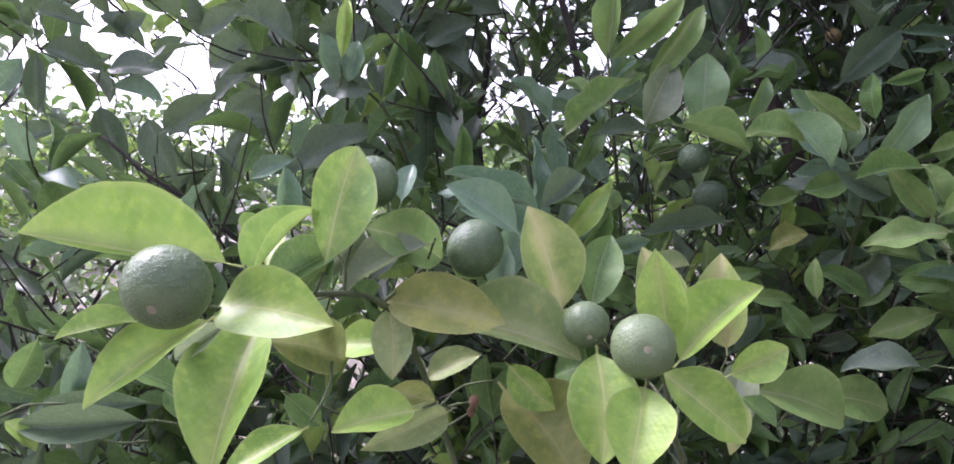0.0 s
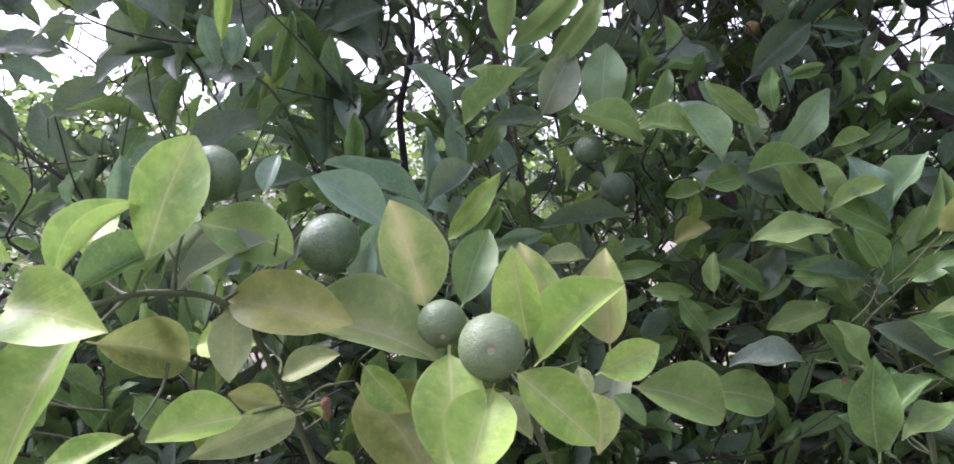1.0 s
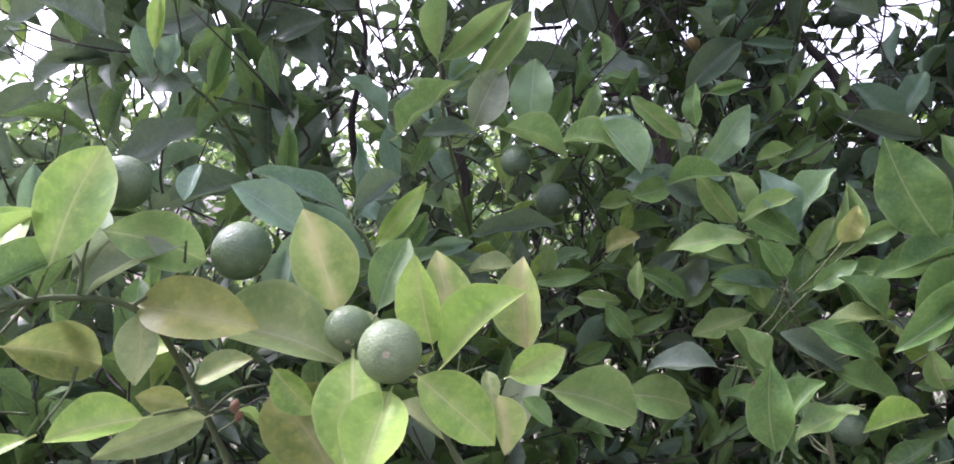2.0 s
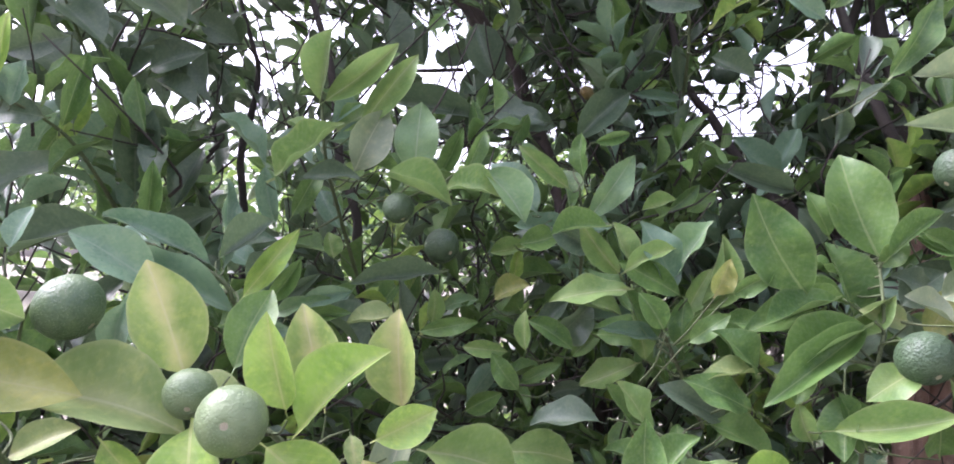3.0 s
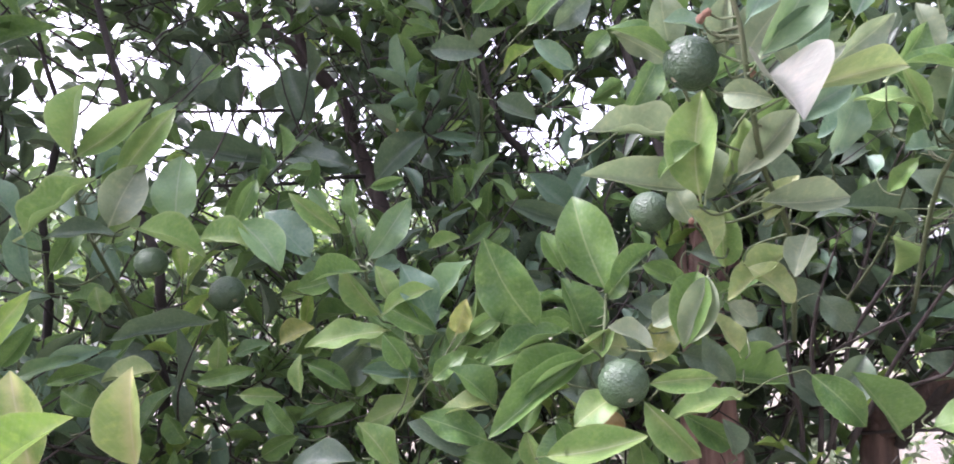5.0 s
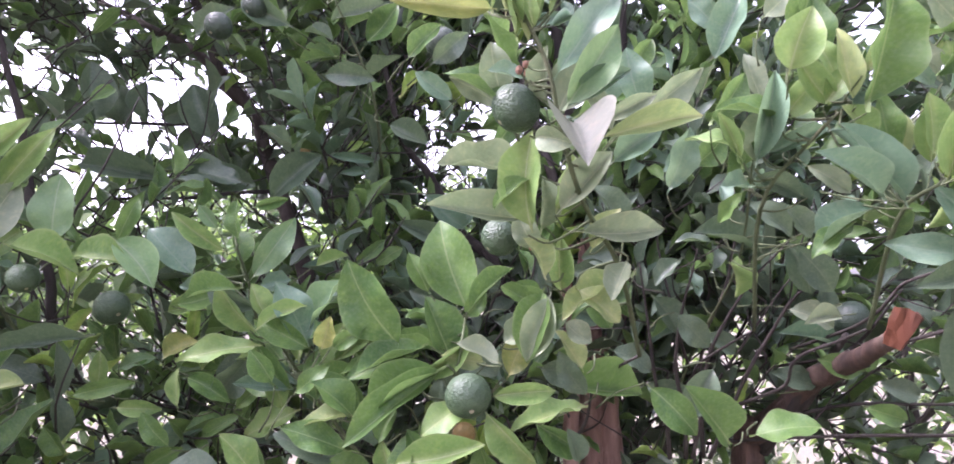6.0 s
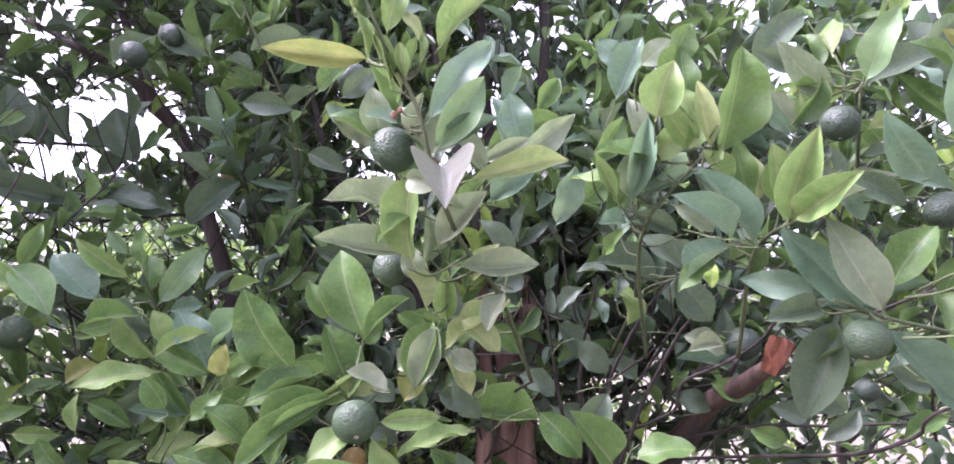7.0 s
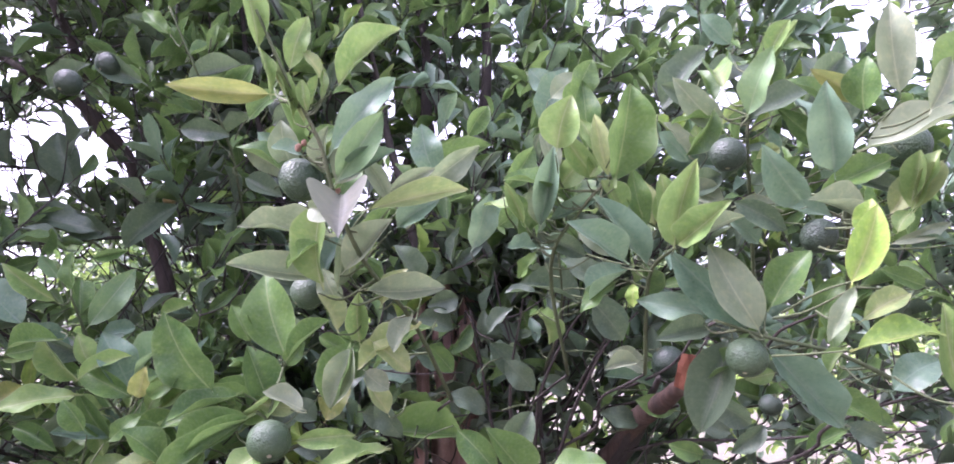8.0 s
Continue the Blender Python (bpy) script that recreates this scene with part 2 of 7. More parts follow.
def joined(name, pieces):
    """One mesh from several (vertices, faces)."""
    verts, faces = [], []
    for v, f in pieces:
        n = len(verts)
        verts += [tuple(q) for q in v]
        faces += [tuple(n + i for i in g) for g in f]
    mesh = bpy.data.meshes.new(name)
    mesh.from_pydata(verts, [], faces)
    mesh.shade_smooth()
    return mesh


def leaf_outline(u):
    """Half width of a citrus blade at u (0 stalk, 1 tip), relative to its full width."""
    if u <= 0.0:
        return 0.018
    body = max(0.0, 1 - abs(2 * min(1.0, u) ** 0.94 - 1) ** 2.1) ** 0.86
    return max(0.012, 0.5 * body * (1.0 - 0.12 * max(0.0, u - 0.72) / 0.28))


def blade(seed, along=12, across=4, fold=0.22, arch=0.16, wave=0.02):
    """A leaf of length 1 and width 1 along +x, face up: vertices, faces and uv."""
    rng = random.Random(seed)
    phase, lean, curl = rng.uniform(0, 6), rng.uniform(-0.10, 0.10), rng.uniform(0.6, 1.4)
    beat, droop = rng.uniform(8, 15), rng.uniform(-0.02, 0.12)
    twist = rng.uniform(-0.4, 0.4)
    verts, faces, uvs = [], [], []
    rows = [-0.09] + [i / along for i in range(along + 1)]
    for u in rows:
        half = leaf_outline(u)
        if 0.05 < u < 0.95:
            half *= 1 + 0.012 * math.sin(23 * u + phase)
        for j in range(across + 1):
            v = 2 * j / across - 1
            z = fold * half * abs(v) ** 1.3 * 2.0 + arch * curl * (0.25 - (u - 0.45) ** 2) * 1.6 - arch * 0.32
            z += 1.6 * wave * math.sin(beat * u + phase + (1.7 if v > 0 else 0)) * abs(v)
            z -= droop * max(0.0, u - 0.6) ** 2 * 4
            z += twist * v * half * (u - 0.35) * 0.7
            verts.append((u, v * half + lean * math.sin(3.1 * max(u, 0)), z))
            uvs.append((max(u, 0.0), 0.5 + v * half, abs(v)))
    w = across + 1
    for i in range(len(rows) - 1):
        for j in range(across):
            faces.append((i * w + j, (i + 1) * w + j, (i + 1) * w + j + 1, i * w + j + 1))
    return verts, faces, uvs


def leaf_mesh(name, verts, faces, uvs, material):
    mesh = bpy.data.meshes.new(name)
    mesh.from_pydata([tuple(q) for q in verts], [], faces)
    layer = mesh.uv_layers.new(name="leaf")
    corner = np.zeros(len(mesh.loops), dtype=np.int32)
    mesh.loops.foreach_get("vertex_index", corner)
    each = np.asarray(uvs, dtype=np.float32)[corner]
    layer.data.foreach_set("uv", each[:, :2].ravel())
    rim = mesh.uv_layers.new(name="rim")
    rim.data.foreach_set("uv", np.repeat(each[:, 2:], 2, axis=1).ravel())
    mesh.materials.append(material)
    mesh.shade_smooth()
    return mesh


SHAPES = [(1, 0.30, 0.14, 0.035), (2, 0.50, 0.20, 0.030), (3, 0.18, 0.30, 0.050), (4, 0.40, -0.12, 0.040), (5, 0.54, 0.22, 0.025), (6, 0.36, 0.38, 0.045), (7, 0.62, 0.10, 0.030), (8, 0.26, 0.44, 0.055), (9, 0.44, 0.06, 0.050), (10, 0.34, 0.26, 0.060)]
FINE = {k: [leaf_mesh("leaf", *blade(s, 14, 6, f, a, w), m) for s, f, a, w in SHAPES] for k, m in LEAF.items()}
PLAIN = {k: [leaf_mesh("leaf", *blade(s + 20, 6, 2, f, a, w), LEAF[k]) for s, f, a, w in SHAPES] for k in ("yellow", "green", "dark", "blue", "pale", "olive")}


def leaf_pose(base, tip, width, normal):
    base, along, up = Vector(base), Vector(tip) - Vector(base), Vector(normal)
    x = along.normalized()
    y = up.cross(x).normalized()
    z = x.cross(y)
    return Matrix.Translation(base) @ Matrix((x, y, z)).transposed().to_4x4() @ Matrix.Diagonal((along.length, width, along.length * 0.6, 1))


# ---- trees ----
TREES = {}
SPRIGS = {}


def tree(key, x, y, label):
    t = new("citrus_tree")
    t.location = (x, y, 0)
    TREES[key] = tagged(t, label, "citrus tree", "citrus trees in the row")
    return t


def inside(thing):
    """From the world into a tree's own space."""
    base = thing.location if thing.parent is None else thing.parent.location
    return Matrix.Translation(-Vector(base))


BARE = []


def branch(key, name, points, r0, r1, material=None, knots=0.12):
    if key != 3 and r1 > 0.0055 or name == "trunk":
        run = smooth_path(points, 8)
        BARE.extend((p, r0 + (r1 - r0) * i / len(run), key == 3) for i, p in enumerate(run) if (1.3 if key == 2 else 0.9) < p.z < (1.38 if key == 3 else 2.1))
    shift = -TREES[key].location
    wobble = min(0.012, 0.9 * r1 + 0.003)
    pts = [Vector(p) + shift for p in smooth_path(points, 3)]
    pts = [p + wobble * noise.noise_vector(p * 11.0) for p in pts]
    mesh = joined(name, [tube(pts, r0, r1, 20 if r1 > 0.012 else 7, knots * (0.5 if r1 > 0.012 else 1), random.Random(name + str(points[0])), 5 if r1 > 0.012 else 3)])
    return part(name, mesh, material or BARK, TREES[key])


def shoot(t, points):
    s = new("shoot", bpy.data.meshes.new("shoot"))
    s.parent = t
    SPRIGS[s] = ([Vector(p) for p in points], [])
    return s


LEAF_COUNT = [0]


FOLDED = {k: leaf_mesh("leaf", *blade(61, 14, 6, 0.75, 0.15, 0.01), LEAF[k]) for k in ("white",)}


EVEN = {k: [leaf_mesh("leaf", *blade(s + 80, 14, 6, f, a, w), LEAF[k]) for s, f, a, w in ((1, 0.28, 0.12, 0.015), (2, 0.40, 0.18, 0.012), (3, 0.22, 0.24, 0.018), (4, 0.50, 0.10, 0.012))] for k in LEAF}


def leaf(sprig, kind, base, tip, width, normal, folded=False):
    """A leaf of a shoot, from stalk to tip; those of the yellowing tree lie flatter and more even."""
    LEAF_COUNT[0] += 1
    i = LEAF_COUNT[0]
    shapes = EVEN[kind] if sprig.parent == TREES[1] else FINE[kind]
    ob = new("leaf", FOLDED[kind] if folded else shapes[(i * 7 + i // 5) % len(shapes)])
    ob.parent = sprig
    ob.matrix_basis = inside(sprig) @ leaf_pose(base, tip, width, normal)
    b, way = Vector(base), (Vector(tip) - Vector(base)).normalized()
    SPRIGS[sprig][1].append((b - 0.08 * (Vector(tip) - b) - 0.002 * way, -way))
    return ob


def companions(sprig, seed, count, kinds, size=0.06):
    """More leaves round a shoot, turned away from the lane."""
    rng = random.Random(seed)
    curve = smooth_path(SPRIGS[sprig][0], 8)
    for i in range(count // 2):
        p = curve[min(len(curve) - 1, int(rng.uniform(0.15, 1.0) * len(curve)))]
        a = rng.uniform(0, 6.28)
        way = Vector((math.cos(a), 0.35 + 0.5 * rng.random(), 0.25 + math.sin(a) * 0.9)).normalized()
        l = size * rng.uniform(0.65, 1.15)
        start = p + way * l * rng.uniform(0.15, 0.45) + Vector((0, 0.035, 0))
        n = Vector((rng.uniform(-0.5, 0.5), -0.55, rng.uniform(0.35, 0.9)))
        leaf(sprig, rng.choice(kinds), start, start + way * l, l * rng.uniform(0.42, 0.54), n)


def fruit_mesh(peel, seed):
    """A citrus fruit of diameter 1, stalk at +z, with a pale scar at -z."""
    bm = bmesh.new()
    bmesh.ops.create_uvsphere(bm, u_segments=28, v_segments=28, radius=0.5)
    rng = random.Random(seed)
    for v in bm.verts:
        n = v.co.normalized()
        v.co *= 1 + 0.012 * noise.noise(n * 2.3 + Vector((seed, 0, 0)))
        v.co.z *= 0.92
        v.co.z -= 0.05 * math.exp(-(n.x ** 2 + n.y ** 2) * 30) * (1 if n.z > 0 else -0.6)
    bm.faces.ensure_lookup_table()
    for f in bm.faces:
        c = f.calc_center_median()
        f.smooth = True
        f.material_index = 1 if c.z < 0 and math.hypot(c.x, c.y) < 0.05 else 0
    calyx = bmesh.ops.create_cone(bm, cap_ends=True, segments=8, radius1=0.11, radius2=0.04, depth=0.09, matrix=Matrix.Translation((0, 0, 0.455)))
    for f in {g for v in calyx["verts"] for g in v.link_faces}:
        f.material_index = 2
    mesh = bpy.data.meshes.new("fruit")
    bm.to_mesh(mesh)
    bm.free()
    for m in (peel, SCAR, TWIG):
        mesh.materials.append(m)
    return mesh


FRUIT = [fruit_mesh(PEEL, s) for s in (1, 2, 3)]
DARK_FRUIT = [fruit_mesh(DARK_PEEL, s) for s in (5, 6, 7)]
SHADED_FRUIT = [fruit_mesh(SHADED_PEEL, s) for s in (5, 6, 7)]
RIPE = fruit_mesh(RIPE_PEEL, 4)


def fruit(sprig, centre, size, ripe=False, scar=False, dark=False, deep=False):
    c = Vector(centre)
    path = SPRIGS[sprig][0]
    near = min(path, key=lambda p: (p - c).length)
    out = ((near - c).normalized() * 0.7 + Vector((0.05, 0.35, 0.75))).normalized()
    if scar:
        out = Vector((0.1, 0.98, -0.05)).normalized()
    LEAF_COUNT[0] += 1
    ob = new("fruit", RIPE if ripe else (SHADED_FRUIT if deep else DARK_FRUIT if dark else FRUIT)[LEAF_COUNT[0] % 3])
    ob.parent = sprig
    turn = out.to_track_quat("Z", "Y").to_matrix().to_4x4()
    ob.matrix_basis = inside(sprig) @ Matrix.Translation(c) @ turn @ Matrix.Diagonal((size, size, size, 1))
    SPRIGS[sprig][1].append((c + out * size * 0.46, out))
    return tagged(ob, "ripening orange-green citrus fruit" if ripe else "small dark green unripe citrus fruit with pitted peel, shade in its colour" if dark or deep else "grey-green unripe citrus fruit with pale end scar")


def bud_mesh():
    bm = bmesh.new()
    bmesh.ops.create_icosphere(bm, subdivisions=2, radius=0.5)
    for v in bm.verts:
        v.co *= 1 + 0.22 * noise.noise(v.co * 4.0)
        v.co.z *= 1.3
    mesh = bpy.data.meshes.new("bud")
    bm.to_mesh(mesh)
    bm.free()
    mesh.materials.append(BUD)
    mesh.shade_smooth()
    return mesh


BUD_MESH = bud_mesh()


def bud(sprig, place, size):
    ob = new("bud", BUD_MESH)
    ob.parent = sprig
    ob.matrix_basis = inside(sprig) @ Matrix.Translation(place) @ Matrix.Diagonal((size, size, size, 1))
    SPRIGS[sprig][1].append((Vector(place), Vector((0, 1, 0))))
    return tagged(ob, "pinkish brown bud scar")


def finish_shoots():
    """Stems of the shoots with a stalk to every leaf and fruit, and the branch that carries each shoot."""
    for s, (path, tips) in SPRIGS.items():
        shift = -s.parent.location
        fine = smooth_path(path, 8)
        pieces = [tube([p + shift for p in path], 0.0025, 0.0013, 7, 0.1, random.Random(3))]
        for b, way in tips:
            near = min(fine, key=lambda p: (p - b).length + 0.8 * max(0.0, p.z - b.z + 0.6 * math.hypot(p.x - b.x, p.y - b.y)))
            gap = (near - b).length
            if gap > 0.06:
                near = b + (near - b).normalized() * 0.04 + Vector((0, 0.035, -0.01))
                inner = [b + shift, b.lerp(near, 0.5) + way * 0.005 + shift, near + shift]
                part("stalk", joined("stalk", [tube(inner, 0.0007, 0.0012, 5, steps=4)]), TWIG, s)
                continue
            if gap > 0.003:
                mid = b.lerp(near, 0.5) + way * gap * 0.15 + Vector((0, 0.45 * max(0.0, gap - 0.02), -0.06 * gap))
                pieces.append(tube([b + shift, mid + shift, near + shift], 0.0007, 0.0007 + min(0.0014, gap * 0.015), 5, steps=4))
        data = joined("shoot", pieces)
        data.materials.append(TWIG)
        s.data = data
        root = path[0]
        foot = Vector((s.parent.location.x, s.parent.location.y + 0.06, max(0.35, root.z - 0.5)))
        side = foot - root
        bend = [root, root + Vector((0.06 * side.x, 0.10, -0.035)), root + Vector((0.3 * side.x, 0.22, -0.10)), root + Vector((0.75 * side.x, max(0.24, side.y), 0.5 * side.z)), foot]
        bend = [p + shift for p in smooth_path(bend, 3)]
        bend = [p + min(1.0, k / 3) * 0.012 * noise.noise_vector(p * 14.0) for k, p in enumerate(bend)]
        part("branch", joined("branch", [tube(bend, 0.0016, 0.0032, 7, 0.12, random.Random(9), 3)]), BARK, s.parent)


# ---- the row of citrus trees ----
tree(1, -0.20, 0.98, "citrus tree with yellowing young leaves and green fruit")
tree(2, 0.66, 1.24, "dark green leafy citrus tree with thin brown stems")
tree(3, 1.05, 0.90, "citrus tree with reddish trunk, tall fresh shoot and green fruit")
tree(4, 1.27, 0.95, "citrus tree with broken reddish limb and silvery leaves")

branch(3, "limb", [(0.923, 1.228, 2.729), (1.015, 1.039, 2.121), (1.008, 0.938, 1.668), (0.999, 0.866, 1.449)], 0.0027, 0.0166)
branch(3, "trunk", [(0.999, 0.866, 1.449), (1.003, 0.867, 1.367), (1.003, 0.870, 1.216), (1.010, 0.891, 0.945), (1.030, 0.921, 0.425), (1.040, 0.931, -0.020)], 0.0166, 0.029, RED_BARK)
branch(3, "limb", [(1.096, 1.137, 2.731), (1.143, 0.972, 2.121), (1.095, 0.893, 1.668), (1.051, 0.850, 1.451)], 0.0032, 0.0176)
branch(3, "trunk", [(1.051, 0.850, 1.451), (1.044, 0.857, 1.367), (1.041, 0.862, 1.216), (1.044, 0.873, 0.945), (1.064, 0.903, 0.425), (1.074, 0.913, -0.020)], 0.0176, 0.030, RED_BARK)
branch(3, "limb", [(0.656, 1.122, 2.640), (0.843, 0.962, 2.034), (0.903, 0.908, 1.705), (0.932, 0.819, 1.467)], 0.0020, 0.0095)
branch(3, "stem", [(0.932, 0.819, 1.467), (0.934, 0.819, 1.262), (0.936, 0.822, 0.972), (0.956, 0.852, 0.438), (0.966, 0.862, -0.020)], 0.0095, 0.016, RED_BARK)
branch(2, "trunk", [(0.061, 1.621, 2.644), (0.318, 1.417, 2.066), (0.393, 1.358, 1.849), (0.464, 1.329, 1.731), (0.523, 1.280, 1.571), (0.581, 1.236, 1.384), (0.659, 1.216, 1.065), (0.679, 1.246, 0.479), (0.689, 1.256, -0.020)], 0.0067, 0.022, BROWN_BARK)
branch(2, "limb", [(0.171, 1.510, 1.973), (0.346, 1.381, 1.856), (0.464, 1.330, 1.725)], .006, .012, BROWN_BARK)
branch(2, "stem", [(-0.094, 1.199, 2.259), (0.111, 1.046, 1.656), (0.139, 1.028, 1.529), (0.172, 1.019, 1.372), (0.194, 1.030, 1.245), (0.203, 1.023, 0.881), (0.223, 1.053, 0.396), (0.233, 1.063, -0.020)], 0.0040, 0.011)
branch(2, "stem", [(0.617, 1.159, 2.292), (0.702, 1.072, 1.717), (0.773, 1.070, 1.559), (0.834, 1.015, 1.438), (0.887, 0.960, 1.336), (0.953, 0.975, 0.996), (0.973, 1.005, 0.448), (0.983, 1.015, -0.020)], 0.0036, 0.018)
branch(3, "stem", [(0.979, 1.005, 2.478), (1.013, 0.985, 1.866), (0.986, 1.009, 1.673), (0.972, 1.008, 1.498), (0.973, 0.971, 0.996), (0.993, 1.001, 0.448), (1.003, 1.011, -0.020)], 0.0045, 0.018)
branch(4, "trunk", [(1.118, 0.401, 1.265), (1.149, 0.468, 1.244), (1.184, 0.534, 1.220), (1.227, 0.633, 1.177), (1.246, 0.729, 1.094), (1.244, 0.761, 1.048), (1.264, 0.791, 0.472), (1.274, 0.801, -0.020)], .0090, 0.030, LIMB_BARK)
branch(4, "twig", [(1.501, 0.315, 1.187), (1.385, 0.437, 1.170), (1.268, 0.557, 1.160), (1.228, 0.663, 1.135)], .0014, .003)
branch(4, "twig", [(1.032, 0.472, 1.380), (1.026, 0.543, 1.316), (1.033, 0.612, 1.233), (1.058, 0.682, 1.081)], .001, .0036)
branch(4, "twig", [(0.906, 0.599, 1.362), (0.962, 0.649, 1.233), (1.029, 0.697, 1.081)], .001, .0036)
branch(4, "twig", [(1.084, 0.449, 1.356), (1.060, 0.534, 1.270), (1.079, 0.671, 1.081)], .001, .0036)
branch(4, "twig", [(0.973, 0.561, 1.379), (0.991, 0.628, 1.268), (1.050, 0.686, 1.081)], .001, .0036)
branch(1, "twig", [(-0.496, 0.899, 1.375), (-0.422, 0.899, 1.316), (-0.361, 0.920, 1.273), (-0.300, 0.950, 1.216)], .002, .004)
branch(2, "twig", [(0.010, 1.528, 1.709), (0.194, 1.421, 1.679), (0.383, 1.309, 1.666)], .002, .004)
branch(2, "twig", [(0.070, 1.305, 1.491), (0.301, 1.193, 1.497), (0.515, 1.198, 1.525)], .002, .004)
branch(2, "stem", [(-0.183, 1.272, 2.315), (-0.007, 1.196, 1.701), (0.012, 1.197, 1.583), (-0.002, 1.198, 1.454), (0.008, 1.201, 1.187), (0.028, 1.231, 0.534), (0.038, 1.241, -0.020)], 0.0023, 0.010)
branch(4, "stem", [(1.742, 0.735, 1.801), (1.315, 0.787, 1.309), (1.225, 0.826, 1.201), (1.162, 0.854, 1.112), (1.147, 0.880, 0.897), (1.167, 0.910, 0.404), (1.177, 0.920, -0.020)], 0.0014, 0.009)
branch(4, "twig", [(1.174, 0.829, 1.318), (1.160, 0.847, 1.190), (1.154, 0.858, 1.093)], .001, .003)
branch(4, "twig", [(1.255, 0.479, 1.322), (1.260, 0.543, 1.267), (1.244, 0.621, 1.196)], .001, .004)
branch(4, "limb", [(1.280, 0.583, 1.303), (1.273, 0.620, 1.244), (1.243, 0.648, 1.174)], .0015, .004)
branch(4, "limb", [(1.173, 0.509, 1.269), (1.190, 0.552, 1.232), (1.217, 0.627, 1.178), (1.248, 0.732, 1.073)], .004, .010)
branch(4, "limb", [(1.191, 0.495, 1.223), (1.216, 0.566, 1.201), (1.230, 0.635, 1.157), (1.257, 0.740, 1.061)], .002, .009)
branch(4, "twig", [(1.072, 0.582, 1.421), (1.083, 0.635, 1.341), (1.090, 0.697, 1.225), (1.131, 0.750, 1.061)], .0012, .004)
branch(4, "twig", [(1.152, 0.576, 1.340), (1.139, 0.641, 1.265), (1.116, 0.717, 1.164)], .0010, .003)
branch(4, "twig", [(0.983, 0.662, 1.424), (1.028, 0.690, 1.322), (1.091, 0.723, 1.204)], .0010, .0028)
branch(4, "twig", [(1.365, 0.481, 1.304), (1.346, 0.562, 1.226), (1.294, 0.644, 1.172)], .0010, .0028)

sprig = shoot(TREES[1], [(0.002, 0.522, 1.032), (-0.034, 0.471, 1.153), (-0.056, 0.440, 1.204), (-0.087, 0.400, 1.216), (-0.110, 0.360, 1.211), (-0.129, 0.330, 1.214), (-0.138, 0.320, 1.222)])
leaf(sprig, 'yellow', (-0.125, 0.340, 1.236), (-0.210, 0.310, 1.252), 0.039, (0.36, -0.73, 0.58))
leaf(sprig, 'yellow', (-0.129, 0.335, 1.215), (-0.063, 0.295, 1.212), 0.035, (-0.43, -0.75, 0.51))
leaf(sprig, 'yellow', (-0.129, 0.400, 1.196), (-0.132, 0.336, 1.132), 0.047, (-0.02, -0.71, 0.71))
leaf(sprig, 'yellow', (-0.130, 0.330, 1.208), (-0.174, 0.301, 1.173), 0.026, (-0.02, -0.76, 0.65))
leaf(sprig, 'yellow', (-0.156, 0.320, 1.209), (-0.192, 0.310, 1.202), 0.016, (-0.01, -0.57, 0.82))
leaf(sprig, 'olive', (-0.126, 0.421, 1.184), (-0.086, 0.461, 1.166), 0.036, (0.73, -0.66, 0.15))
leaf(sprig, 'yellow', (-0.085, 0.390, 1.237), (-0.075, 0.430, 1.308), 0.039, (0.48, -0.79, 0.37))
leaf(sprig, 'pale', (-0.095, 0.420, 1.224), (-0.073, 0.450, 1.256), 0.016, (0.63, -0.73, 0.26))
leaf(sprig, 'green', (-0.089, 0.420, 1.237), (-0.111, 0.430, 1.213), 0.021, (-0.07, -0.94, -0.33))
leaf(sprig, 'yellow', (-0.127, 0.415, 1.232), (-0.151, 0.470, 1.267), 0.030, (0.12, -0.49, 0.87))
leaf(sprig, 'blue', (-0.131, 0.450, 1.252), (-0.127, 0.450, 1.296), 0.018, (0.68, -0.73, -0.07))
leaf(sprig, 'fresh', (-0.065, 0.410, 1.255), (-0.021, 0.460, 1.236), 0.037, (0.77, -0.63, 0.12))
leaf(sprig, 'pale', (-0.032, 0.430, 1.246), (-0.083, 0.420, 1.217), 0.028, (-0.26, -0.69, 0.68))
leaf(sprig, 'blue', (-0.058, 0.520, 1.278), (-0.052, 0.535, 1.308), 0.018, (-0.19, -0.86, 0.47))
leaf(sprig, 'olive', (-0.059, 0.440, 1.209), (0.019, 0.430, 1.198), 0.041, (-0.05, -0.88, 0.47))
leaf(sprig, 'light', (-0.019, 0.461, 1.195), (0.071, 0.451, 1.173), 0.052, (0.07, -0.77, 0.64))
leaf(sprig, 'light', (-0.056, 0.440, 1.204), (-0.051, 0.421, 1.162), 0.026, (0.00, -0.90, 0.43))
leaf(sprig, 'yellow', (-0.034, 0.391, 1.151), (-0.077, 0.371, 1.145), 0.029, (0.20, -0.66, 0.72))
leaf(sprig, 'light', (-0.017, 0.451, 1.135), (-0.064, 0.401, 1.125), 0.024, (0.62, -0.67, 0.41))
leaf(sprig, 'olive', (-0.025, 0.441, 1.144), (-0.054, 0.431, 1.153), 0.018, (0.40, -0.86, 0.32))
leaf(sprig, 'olive', (0.021, 0.471, 1.146), (0.070, 0.441, 1.090), 0.060, (0.14, -0.82, 0.56))
leaf(sprig, 'yellow', (-0.101, 0.401, 1.137), (-0.141, 0.381, 1.116), 0.024, (-0.16, -0.55, 0.82))
